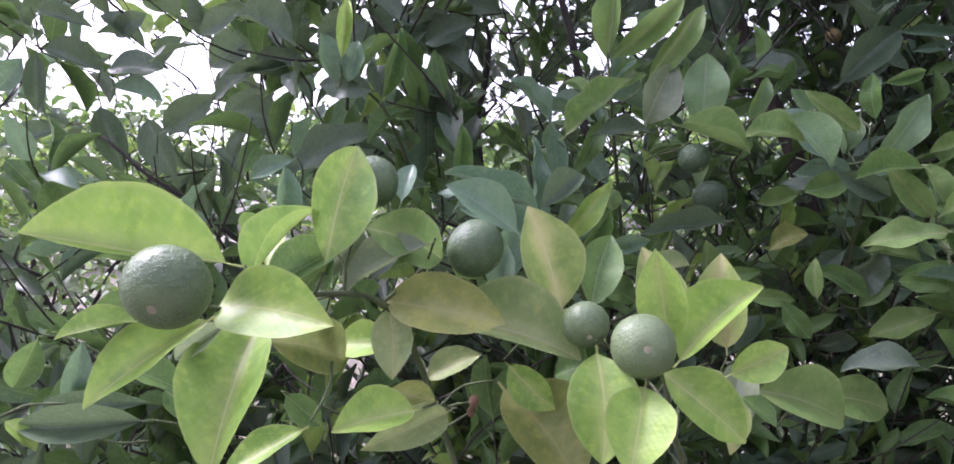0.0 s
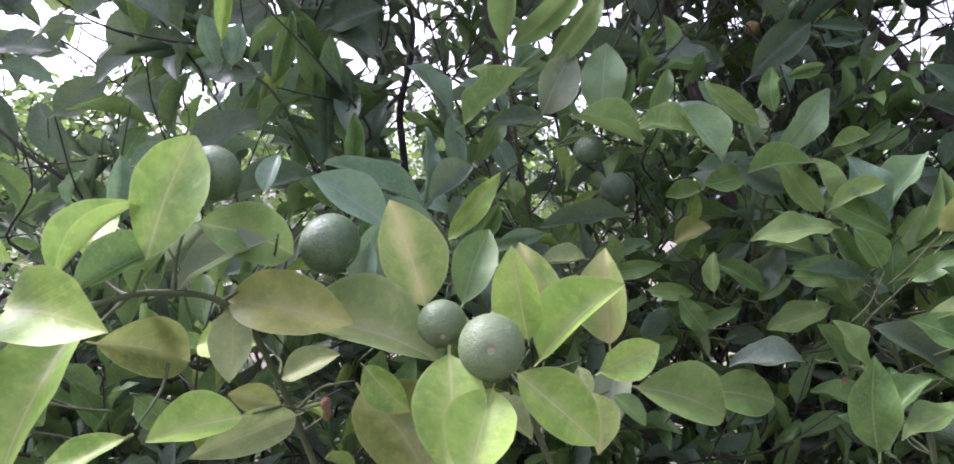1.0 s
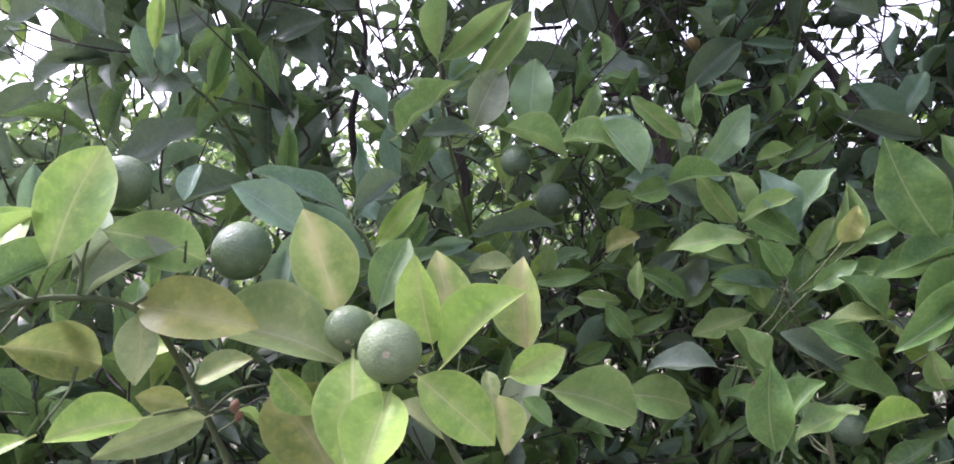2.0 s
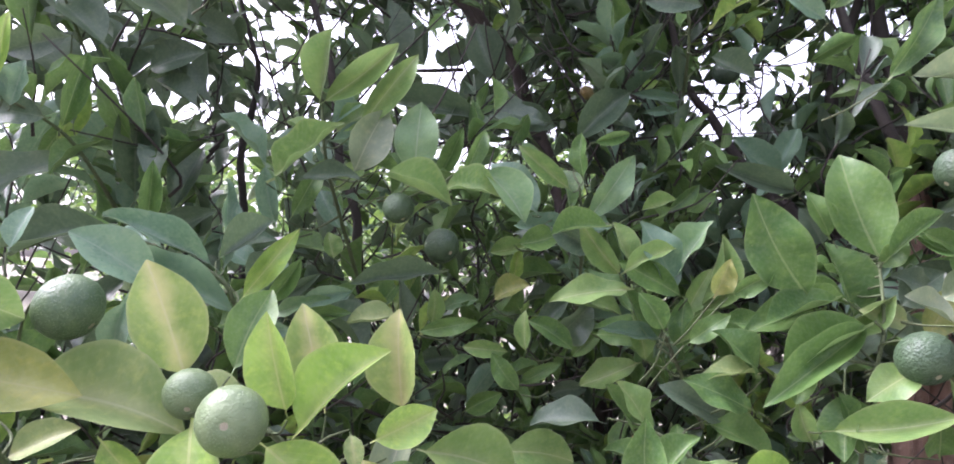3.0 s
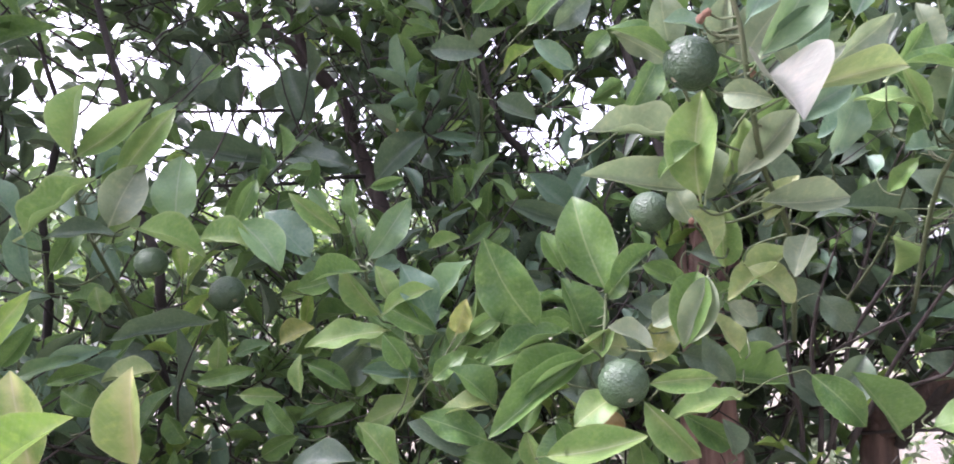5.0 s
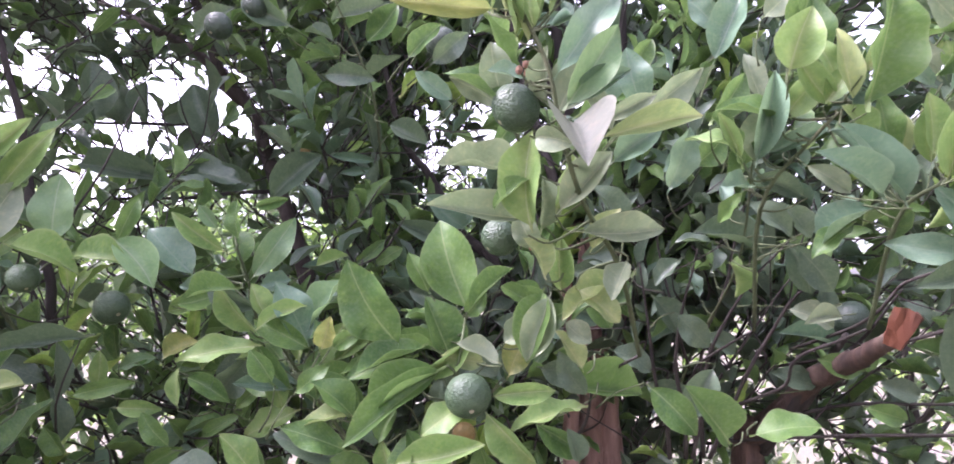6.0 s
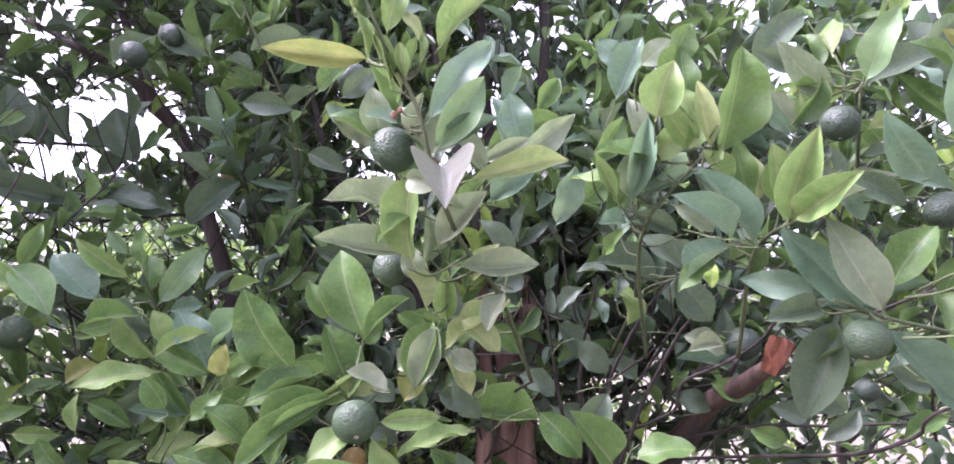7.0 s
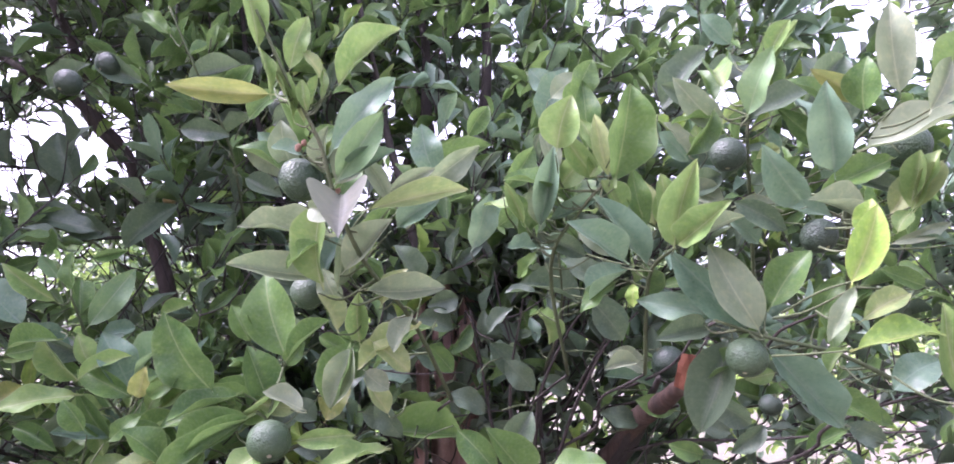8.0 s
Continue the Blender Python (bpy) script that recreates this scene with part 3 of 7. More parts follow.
leaf(sprig, 'green', (-0.138, 0.501, 1.132), (-0.111, 0.501, 1.110), 0.020, (0.19, -0.96, 0.23))
leaf(sprig, 'light', (-0.034, 0.481, 1.151), (0.004, 0.481, 1.169), 0.025, (-0.30, -0.71, 0.64))
leaf(sprig, 'green', (-0.193, 0.451, 1.146), (-0.228, 0.441, 1.164), 0.024, (0.49, -0.47, 0.73))
leaf(sprig, 'dark', (-0.230, 0.471, 1.120), (-0.305, 0.451, 1.120), 0.025, (0.24, -0.91, 0.34))
leaf(sprig, 'green', (-0.281, 0.501, 1.143), (-0.314, 0.501, 1.120), 0.024, (-0.26, -0.89, 0.37))
leaf(sprig, 'green', (-0.354, 0.551, 1.161), (-0.373, 0.551, 1.121), 0.026, (0.48, -0.84, -0.24))
leaf(sprig, 'yellow', (-0.309, 0.451, 1.124), (-0.288, 0.451, 1.105), 0.017, (0.66, -0.33, 0.68))
leaf(sprig, 'blue', (-0.169, 0.421, 1.184), (-0.184, 0.421, 1.174), 0.011, (-0.37, -0.73, 0.57))
leaf(sprig, 'pale', (-0.135, 0.370, 1.202), (-0.164, 0.371, 1.181), 0.013, (0.42, -0.80, 0.43))
leaf(sprig, 'blue', (-0.294, 0.501, 1.111), (-0.288, 0.501, 1.169), 0.021, (0.58, -0.65, 0.50))
leaf(sprig, 'green', (-0.227, 0.501, 1.135), (-0.200, 0.501, 1.113), 0.027, (0.47, -0.70, 0.54))
leaf(sprig, 'dark', (-0.308, 0.481, 1.121), (-0.231, 0.481, 1.131), 0.019, (0.06, -0.91, 0.42))
leaf(sprig, 'green', (-0.333, 0.601, 1.175), (-0.291, 0.600, 1.197), 0.027, (0.66, -0.68, 0.30))
fruit(sprig, (-0.136, 0.300, 1.226), .0385)
fruit(sprig, (-0.068, 0.440, 1.285), .034)
fruit(sprig, (-0.001, 0.465, 1.243), .041)
bud(sprig, (-0.000, 0.456, 1.141), .007)
bud(sprig, (-0.002, 0.475, 1.129), .006)
companions(sprig, 65, 10, ("yellow", "green"))

sprig = shoot(TREES[1], [(0.199, 0.552, 1.003), (0.142, 0.481, 1.111), (0.127, 0.466, 1.161), (0.095, 0.466, 1.175), (0.068, 0.481, 1.185)])
leaf(sprig, 'striped', (0.062, 0.487, 1.201), (0.037, 0.479, 1.273), 0.046, (0.29, -0.96, -0.01))
leaf(sprig, 'yellow', (0.128, 0.451, 1.184), (0.114, 0.436, 1.244), 0.032, (-0.30, -0.91, -0.29))
leaf(sprig, 'yellow', (0.137, 0.456, 1.171), (0.189, 0.451, 1.223), 0.039, (-0.54, -0.69, 0.48))
leaf(sprig, 'yellow', (0.077, 0.431, 1.179), (0.076, 0.401, 1.118), 0.044, (-0.20, -0.90, 0.36))
leaf(sprig, 'yellow', (0.103, 0.411, 1.162), (0.088, 0.381, 1.119), 0.040, (-0.15, -0.88, 0.45))
leaf(sprig, 'yellow', (0.120, 0.431, 1.167), (0.170, 0.421, 1.127), 0.039, (0.17, -0.89, 0.43))
leaf(sprig, 'yellow', (0.188, 0.501, 1.153), (0.231, 0.501, 1.174), 0.029, (-0.07, -0.99, 0.13))
leaf(sprig, 'fresh', (0.233, 0.561, 1.129), (0.313, 0.571, 1.103), 0.049, (0.24, -0.90, 0.37))
leaf(sprig, 'fresh', (0.316, 0.621, 1.112), (0.387, 0.634, 1.098), 0.042, (0.24, -0.91, 0.34))
leaf(sprig, 'striped', (0.214, 0.581, 1.160), (0.206, 0.577, 1.240), 0.044, (-0.48, -0.87, -0.10))
leaf(sprig, 'yellow', (0.023, 0.461, 1.164), (0.053, 0.451, 1.137), 0.025, (-0.24, -0.97, 0.07))
leaf(sprig, 'blue', (0.031, 0.530, 1.256), (-0.023, 0.520, 1.292), 0.036, (0.42, -0.82, 0.40))
leaf(sprig, 'blue', (0.090, 0.600, 1.214), (0.121, 0.600, 1.220), 0.019, (0.00, -1.00, -0.03))
leaf(sprig, 'blue', (0.018, 0.540, 1.212), (0.028, 0.540, 1.261), 0.030, (0.31, -0.95, -0.07))
leaf(sprig, 'striped', (0.151, 0.535, 1.171), (0.132, 0.538, 1.245), 0.040, (0.01, -1.00, 0.04))
leaf(sprig, 'light', (0.170, 0.492, 1.159), (0.175, 0.482, 1.138), 0.014, (0.04, -0.88, 0.46))
leaf(sprig, 'green', (0.200, 0.509, 1.135), (0.221, 0.496, 1.117), 0.018, (0.15, -0.72, 0.68))
leaf(sprig, 'striped', (0.180, 0.511, 1.137), (0.186, 0.490, 1.098), 0.027, (0.23, -0.85, 0.48))
leaf(sprig, 'blue', (0.017, 0.493, 1.210), (0.022, 0.492, 1.245), 0.021, (-0.19, -0.98, 0.01))
leaf(sprig, 'pale', (0.214, 0.551, 1.151), (0.189, 0.501, 1.097), 0.028, (-0.12, -0.70, 0.70))
fruit(sprig, (0.102, 0.414, 1.186), .0395, scar=True)
fruit(sprig, (0.073, 0.451, 1.194), .0315)
companions(sprig, 66, 10, ("yellow", "green", "light"))

sprig = shoot(TREES[2], [(-0.077, 0.848, 1.304), (-0.085, 0.799, 1.342), (-0.104, 0.731, 1.389), (-0.136, 0.674, 1.411)])
leaf(sprig, 'blue', (-0.144, 0.676, 1.402), (-0.155, 0.667, 1.449), 0.029, (0.62, -0.79, 0.00))
leaf(sprig, 'blue', (-0.130, 0.674, 1.403), (-0.121, 0.673, 1.444), 0.026, (-0.09, -1.00, -0.01))
leaf(sprig, 'green', (-0.100, 0.710, 1.394), (-0.081, 0.707, 1.467), 0.021, (0.45, -0.88, -0.15))
leaf(sprig, 'dark', (-0.110, 0.691, 1.399), (-0.163, 0.688, 1.404), 0.031, (0.08, -0.97, 0.23))
leaf(sprig, 'yellow', (-0.133, 0.654, 1.421), (-0.128, 0.653, 1.481), 0.015, (0.26, -0.96, -0.03))
leaf(sprig, 'dark', (-0.123, 0.774, 1.376), (-0.216, 0.756, 1.319), 0.047, (-0.13, -0.87, 0.48))
leaf(sprig, 'dark', (-0.059, 0.805, 1.345), (-0.058, 0.795, 1.453), 0.045, (0.30, -0.95, -0.09))
leaf(sprig, 'dark', (-0.135, 0.715, 1.276), (-0.050, 0.683, 1.304), 0.033, (-0.43, -0.83, 0.36))
leaf(sprig, 'green', (-0.022, 0.710, 1.303), (-0.017, 0.699, 1.367), 0.020, (0.25, -0.95, -0.18))
leaf(sprig, 'dark', (-0.182, 0.658, 1.436), (-0.239, 0.658, 1.464), 0.038, (0.25, -0.84, 0.48))
leaf(sprig, 'dark', (-0.287, 0.698, 1.452), (-0.244, 0.698, 1.478), 0.030, (-0.17, -0.94, 0.28))
leaf(sprig, 'dark', (-0.247, 0.748, 1.434), (-0.293, 0.749, 1.399), 0.035, (-0.31, -0.86, 0.41))
companions(sprig, 67, 8, ("green", "green", "dark"))

sprig = shoot(TREES[2], [(0.191, 0.893, 1.243), (0.158, 0.776, 1.329), (0.140, 0.718, 1.386), (0.133, 0.709, 1.446)])
leaf(sprig, 'fresh', (0.132, 0.709, 1.440), (0.139, 0.708, 1.516), 0.029, (-0.40, -0.92, 0.03))
leaf(sprig, 'fresh', (0.138, 0.708, 1.440), (0.207, 0.689, 1.500), 0.028, (-0.06, -0.97, -0.24))
leaf(sprig, 'fresh', (0.175, 0.703, 1.417), (0.228, 0.686, 1.490), 0.028, (0.06, -0.96, -0.27))
leaf(sprig, 'fresh', (0.091, 0.715, 1.359), (0.156, 0.696, 1.417), 0.032, (-0.52, -0.80, 0.31))
leaf(sprig, 'pale', (0.170, 0.694, 1.369), (0.199, 0.690, 1.432), 0.041, (0.14, -0.98, -0.12))
leaf(sprig, 'mint', (0.229, 0.696, 1.370), (0.233, 0.696, 1.445), 0.045, (-0.21, -0.98, 0.00))
leaf(sprig, 'dark', (0.176, 0.693, 1.363), (0.113, 0.692, 1.357), 0.020, (-0.02, -0.89, 0.45))
leaf(sprig, 'fresh', (0.198, 0.670, 1.364), (0.262, 0.652, 1.338), 0.031, (0.04, -0.76, 0.65))
leaf(sprig, 'fresh', (0.254, 0.653, 1.352), (0.306, 0.636, 1.348), 0.033, (-0.19, -0.74, 0.65))
leaf(sprig, 'mint', (0.292, 0.648, 1.371), (0.330, 0.632, 1.323), 0.037, (0.05, -0.94, 0.33))
leaf(sprig, 'blue', (0.079, 0.747, 1.378), (0.032, 0.743, 1.426), 0.025, (0.53, -0.70, 0.47))
leaf(sprig, 'blue', (0.092, 0.745, 1.314), (0.080, 0.736, 1.374), 0.022, (-0.05, -0.99, -0.15))
leaf(sprig, 'green', (0.109, 0.753, 1.325), (0.140, 0.749, 1.388), 0.022, (0.14, -0.98, -0.13))
leaf(sprig, 'green', (0.289, 0.729, 1.379), (0.309, 0.726, 1.428), 0.020, (0.14, -0.98, -0.12))
leaf(sprig, 'blue', (0.057, 0.679, 1.271), (0.058, 0.669, 1.350), 0.019, (0.59, -0.80, -0.11))
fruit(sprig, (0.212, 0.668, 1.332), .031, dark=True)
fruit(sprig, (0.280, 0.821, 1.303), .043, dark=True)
leaf(sprig, 'dark', (0.264, 0.722, 1.272), (0.171, 0.714, 1.257), 0.024, (0.02, -0.93, 0.37))
companions(sprig, 68, 20, ("green", "blue", "fresh"))

sprig = shoot(TREES[2], [(0.122, 0.680, 1.167), (0.081, 0.605, 1.231), (0.063, 0.587, 1.262), (-0.002, 0.596, 1.290)])
leaf(sprig, 'blue', (0.076, 0.586, 1.236), (-0.015, 0.588, 1.276), 0.030, (0.14, -0.92, 0.37))
leaf(sprig, 'blue', (0.057, 0.598, 1.273), (-0.028, 0.600, 1.311), 0.024, (0.20, -0.86, 0.48))
leaf(sprig, 'yellow', (0.078, 0.636, 1.244), (0.123, 0.620, 1.304), 0.022, (-0.05, -0.97, -0.22))
leaf(sprig, 'green', (0.056, 0.649, 1.218), (0.105, 0.642, 1.229), 0.028, (-0.25, -0.70, 0.67))
leaf(sprig, 'green', (0.099, 0.643, 1.240), (0.125, 0.640, 1.279), 0.018, (0.02, -0.99, -0.11))
leaf(sprig, 'blue', (0.126, 0.680, 1.238), (0.172, 0.674, 1.251), 0.018, (-0.15, -0.99, 0.06))
leaf(sprig, 'light', (0.216, 0.688, 1.227), (0.168, 0.694, 1.220), 0.027, (-0.20, -0.60, 0.77))
leaf(sprig, 'dark', (-0.042, 0.821, 1.298), (0.025, 0.803, 1.330), 0.030, (0.30, -0.91, 0.29))
leaf(sprig, 'blue', (0.078, 0.723, 1.270), (0.047, 0.729, 1.290), 0.024, (0.34, -0.85, 0.40))
leaf(sprig, 'mint', (0.097, 0.682, 1.225), (0.152, 0.667, 1.245), 0.016, (0.24, -0.86, 0.45))
leaf(sprig, 'green', (0.122, 0.697, 1.218), (0.172, 0.684, 1.230), 0.018, (-0.37, -0.89, 0.26))
leaf(sprig, 'green', (0.168, 0.710, 1.188), (0.131, 0.716, 1.211), 0.033, (0.34, -0.87, 0.35))
leaf(sprig, 'fresh', (0.154, 0.777, 1.283), (0.147, 0.776, 1.311), 0.023, (0.34, -0.94, -0.02))
leaf(sprig, 'dark', (0.094, 0.785, 1.229), (0.140, 0.771, 1.264), 0.017, (0.05, -0.99, 0.10))
leaf(sprig, 'green', (-0.119, 0.812, 1.262), (-0.063, 0.797, 1.283), 0.019, (0.34, -0.91, 0.25))
leaf(sprig, 'mint', (0.093, 0.785, 1.349), (0.079, 0.785, 1.382), 0.023, (-0.33, -0.94, -0.08))
leaf(sprig, 'dark', (-0.051, 0.951, 1.219), (0.008, 0.936, 1.189), 0.036, (-0.16, -0.94, 0.29))
leaf(sprig, 'dark', (0.037, 0.926, 1.204), (-0.020, 0.947, 1.166), 0.035, (0.47, -0.83, 0.30))
leaf(sprig, 'green', (0.005, 0.962, 1.248), (-0.054, 0.982, 1.232), 0.033, (0.49, -0.87, 0.02))
leaf(sprig, 'dark', (0.089, 0.913, 1.175), (0.039, 0.931, 1.144), 0.033, (0.16, -0.97, 0.18))
leaf(sprig, 'dark', (0.141, 0.922, 1.234), (0.202, 0.906, 1.211), 0.035, (0.11, -0.95, 0.30))
leaf(sprig, 'green', (-0.019, 0.848, 1.285), (-0.052, 0.852, 1.326), 0.024, (0.05, -0.91, 0.42))
companions(sprig, 69, 16, ("green", "blue", "dark"))

sprig = shoot(TREES[2], [(0.582, 0.740, 1.104), (0.501, 0.670, 1.202), (0.452, 0.641, 1.270)])
leaf(sprig, 'fresh', (0.430, 0.642, 1.277), (0.389, 0.648, 1.328), 0.024, (-0.37, -0.90, -0.20))
leaf(sprig, 'fresh', (0.444, 0.647, 1.290), (0.427, 0.650, 1.329), 0.026, (0.22, -0.96, 0.16))
leaf(sprig, 'mint', (0.479, 0.639, 1.270), (0.525, 0.633, 1.335), 0.035, (-0.70, -0.56, 0.45))
leaf(sprig, 'fresh', (0.430, 0.629, 1.281), (0.480, 0.622, 1.306), 0.020, (-0.35, -0.79, 0.51))
leaf(sprig, 'fresh', (0.429, 0.619, 1.264), (0.352, 0.621, 1.252), 0.028, (-0.12, -0.77, 0.63))
leaf(sprig, 'fresh', (0.502, 0.640, 1.240), (0.528, 0.636, 1.286), 0.025, (-0.20, -0.98, 0.04))
leaf(sprig, 'green', (0.495, 0.631, 1.201), (0.495, 0.631, 1.257), 0.025, (-0.57, -0.82, 0.00))
leaf(sprig, 'fresh', (0.517, 0.628, 1.245), (0.559, 0.622, 1.278), 0.016, (-0.21, -0.97, 0.10))
leaf(sprig, 'green', (0.465, 0.635, 1.212), (0.430, 0.629, 1.267), 0.020, (0.03, -1.00, -0.08))
leaf(sprig, 'blue', (0.464, 0.625, 1.216), (0.408, 0.632, 1.224), 0.017, (-0.07, -0.94, 0.34))
leaf(sprig, 'fresh', (0.486, 0.622, 1.213), (0.540, 0.614, 1.236), 0.021, (-0.35, -0.71, 0.61))
leaf(sprig, 'green', (0.542, 0.614, 1.189), (0.523, 0.617, 1.232), 0.021, (-0.51, -0.84, -0.17))
leaf(sprig, 'fresh', (0.358, 0.715, 1.193), (0.356, 0.716, 1.235), 0.018, (-0.57, -0.82, -0.03))
leaf(sprig, 'green', (0.350, 0.711, 1.151), (0.321, 0.714, 1.189), 0.023, (-0.15, -0.99, -0.02))
leaf(sprig, 'green', (0.541, 0.604, 1.193), (0.507, 0.609, 1.184), 0.017, (-0.29, -0.59, 0.75))
leaf(sprig, 'blue', (0.484, 0.628, 1.266), (0.451, 0.634, 1.331), 0.041, (0.19, -0.97, 0.16))
leaf(sprig, 'green', (0.483, 0.618, 1.259), (0.428, 0.643, 1.290), 0.027, (-0.09, -1.00, -0.02))
leaf(sprig, 'fresh', (0.516, 0.649, 1.244), (0.534, 0.624, 1.320), 0.026, (0.19, -0.98, -0.04))
leaf(sprig, 'green', (0.553, 0.584, 1.233), (0.518, 0.604, 1.233), 0.023, (-0.11, -0.89, 0.45))
leaf(sprig, 'fresh', (0.447, 0.644, 1.233), (0.461, 0.643, 1.193), 0.024, (-0.31, -0.83, 0.46))
leaf(sprig, 'dark', (0.399, 0.747, 1.199), (0.433, 0.719, 1.245), 0.037, (0.29, -0.92, 0.28))
leaf(sprig, 'green', (0.367, 0.737, 1.223), (0.413, 0.717, 1.194), 0.024, (0.24, -0.97, 0.06))
leaf(sprig, 'green', (0.250, 0.761, 1.206), (0.312, 0.745, 1.219), 0.020, (0.09, -0.99, 0.10))
leaf(sprig, 'fresh', (0.295, 0.741, 1.192), (0.342, 0.730, 1.189), 0.019, (0.07, -0.99, 0.12))
leaf(sprig, 'fresh', (0.270, 0.807, 1.212), (0.271, 0.803, 1.252), 0.021, (-0.01, -1.00, 0.05))
leaf(sprig, 'olive', (0.340, 0.788, 1.243), (0.377, 0.777, 1.263), 0.029, (-0.56, -0.74, 0.38))
leaf(sprig, 'dark', (0.272, 0.968, 1.141), (0.342, 0.950, 1.154), 0.034, (-0.38, -0.91, 0.16))
leaf(sprig, 'dark', (0.291, 0.967, 1.099), (0.344, 0.953, 1.120), 0.029, (0.22, -0.84, 0.49))
leaf(sprig, 'dark', (0.408, 0.827, 1.201), (0.441, 0.816, 1.244), 0.026, (-0.40, -0.78, 0.47))
leaf(sprig, 'green', (0.426, 0.688, 1.214), (0.476, 0.676, 1.211), 0.026, (-0.31, -0.87, 0.39))
leaf(sprig, 'green', (0.214, 0.871, 1.225), (0.242, 0.861, 1.264), 0.027, (-0.28, -0.84, 0.46))
leaf(sprig, 'mint', (0.288, 0.853, 1.227), (0.332, 0.842, 1.240), 0.020, (0.01, -0.88, 0.47))
leaf(sprig, 'green', (0.324, 0.856, 1.100), (0.367, 0.844, 1.124), 0.026, (0.14, -0.95, 0.27))
leaf(sprig, 'dark', (0.441, 0.879, 1.117), (0.487, 0.867, 1.126), 0.024, (-0.42, -0.89, 0.17))
leaf(sprig, 'green', (0.238, 0.822, 1.130), (0.215, 0.824, 1.165), 0.024, (-0.37, -0.92, 0.10))
leaf(sprig, 'fresh', (0.343, 0.834, 1.298), (0.387, 0.822, 1.310), 0.023, (-0.38, -0.90, 0.23))
leaf(sprig, 'green', (0.156, 0.833, 1.227), (0.183, 0.824, 1.256), 0.021, (-0.40, -0.85, 0.33))
leaf(sprig, 'green', (0.424, 0.753, 1.182), (0.456, 0.743, 1.211), 0.021, (-0.45, -0.87, 0.19))
companions(sprig, 71, 32, ("green", "fresh", "green", "blue"))

sprig = shoot(TREES[2], [(0.472, 0.876, 1.210), (0.439, 0.769, 1.317), (0.415, 0.722, 1.374)])
leaf(sprig, 'mint', (0.437, 0.739, 1.341), (0.484, 0.727, 1.413), 0.035, (-0.05, -0.99, -0.14))
leaf(sprig, 'fresh', (0.399, 0.714, 1.369), (0.342, 0.712, 1.411), 0.023, (-0.09, -0.98, -0.18))
leaf(sprig, 'green', (0.415, 0.712, 1.382), (0.411, 0.712, 1.431), 0.021, (-0.66, -0.75, -0.04))
leaf(sprig, 'dark', (0.384, 0.726, 1.326), (0.437, 0.719, 1.301), 0.027, (-0.24, -0.94, -0.25))
leaf(sprig, 'blue', (0.779, 0.885, 1.430), (0.715, 0.894, 1.484), 0.043, (-0.12, -0.99, 0.02))
leaf(sprig, 'blue', (0.775, 0.886, 1.430), (0.811, 0.881, 1.503), 0.035, (-0.61, -0.75, 0.25))
leaf(sprig, 'dark', (0.811, 0.830, 1.331), (0.778, 0.835, 1.379), 0.035, (-0.45, -0.86, -0.24))
leaf(sprig, 'green', (0.354, 0.740, 1.306), (0.401, 0.734, 1.321), 0.029, (-0.20, -0.95, 0.24))
leaf(sprig, 'blue', (0.630, 0.900, 1.532), (0.564, 0.914, 1.539), 0.016, (-0.13, -0.99, -0.04))
leaf(sprig, 'blue', (0.629, 0.901, 1.518), (0.579, 0.913, 1.512), 0.014, (-0.56, -0.83, -0.03))
leaf(sprig, 'green', (0.435, 0.728, 1.424), (0.473, 0.718, 1.435), 0.015, (-0.17, -0.96, -0.23))
leaf(sprig, 'green', (0.688, 0.581, 1.484), (0.732, 0.563, 1.566), 0.031, (-0.26, -0.88, -0.39))
leaf(sprig, 'green', (0.694, 0.673, 1.590), (0.721, 0.663, 1.624), 0.029, (-0.42, -0.91, 0.08))
leaf(sprig, 'fresh', (0.521, 0.786, 1.357), (0.561, 0.775, 1.373), 0.020, (-0.70, -0.67, 0.23))
leaf(sprig, 'dark', (0.387, 0.959, 1.511), (0.458, 0.944, 1.487), 0.041, (-0.36, -0.93, 0.04))
leaf(sprig, 'green', (0.372, 0.917, 1.442), (0.323, 0.930, 1.424), 0.025, (-0.56, -0.80, -0.22))
leaf(sprig, 'mint', (0.397, 0.811, 1.405), (0.373, 0.814, 1.435), 0.018, (-0.48, -0.83, 0.29))
leaf(sprig, 'dark', (0.592, 0.918, 1.431), (0.642, 0.903, 1.459), 0.032, (-0.63, -0.75, 0.18))
leaf(sprig, 'green', (0.624, 0.864, 1.367), (0.663, 0.853, 1.393), 0.025, (-0.09, -0.92, 0.37))
leaf(sprig, 'dark', (0.675, 0.856, 1.326), (0.726, 0.845, 1.311), 0.029, (-0.62, -0.78, 0.08))
leaf(sprig, 'fresh', (0.275, 0.902, 1.295), (0.313, 0.890, 1.321), 0.021, (-0.10, -0.94, 0.33))
leaf(sprig, 'green', (0.220, 0.854, 1.399), (0.188, 0.858, 1.436), 0.026, (-0.37, -0.91, 0.19))
companions(sprig, 72, 20, ("green", "blue", "dark"))

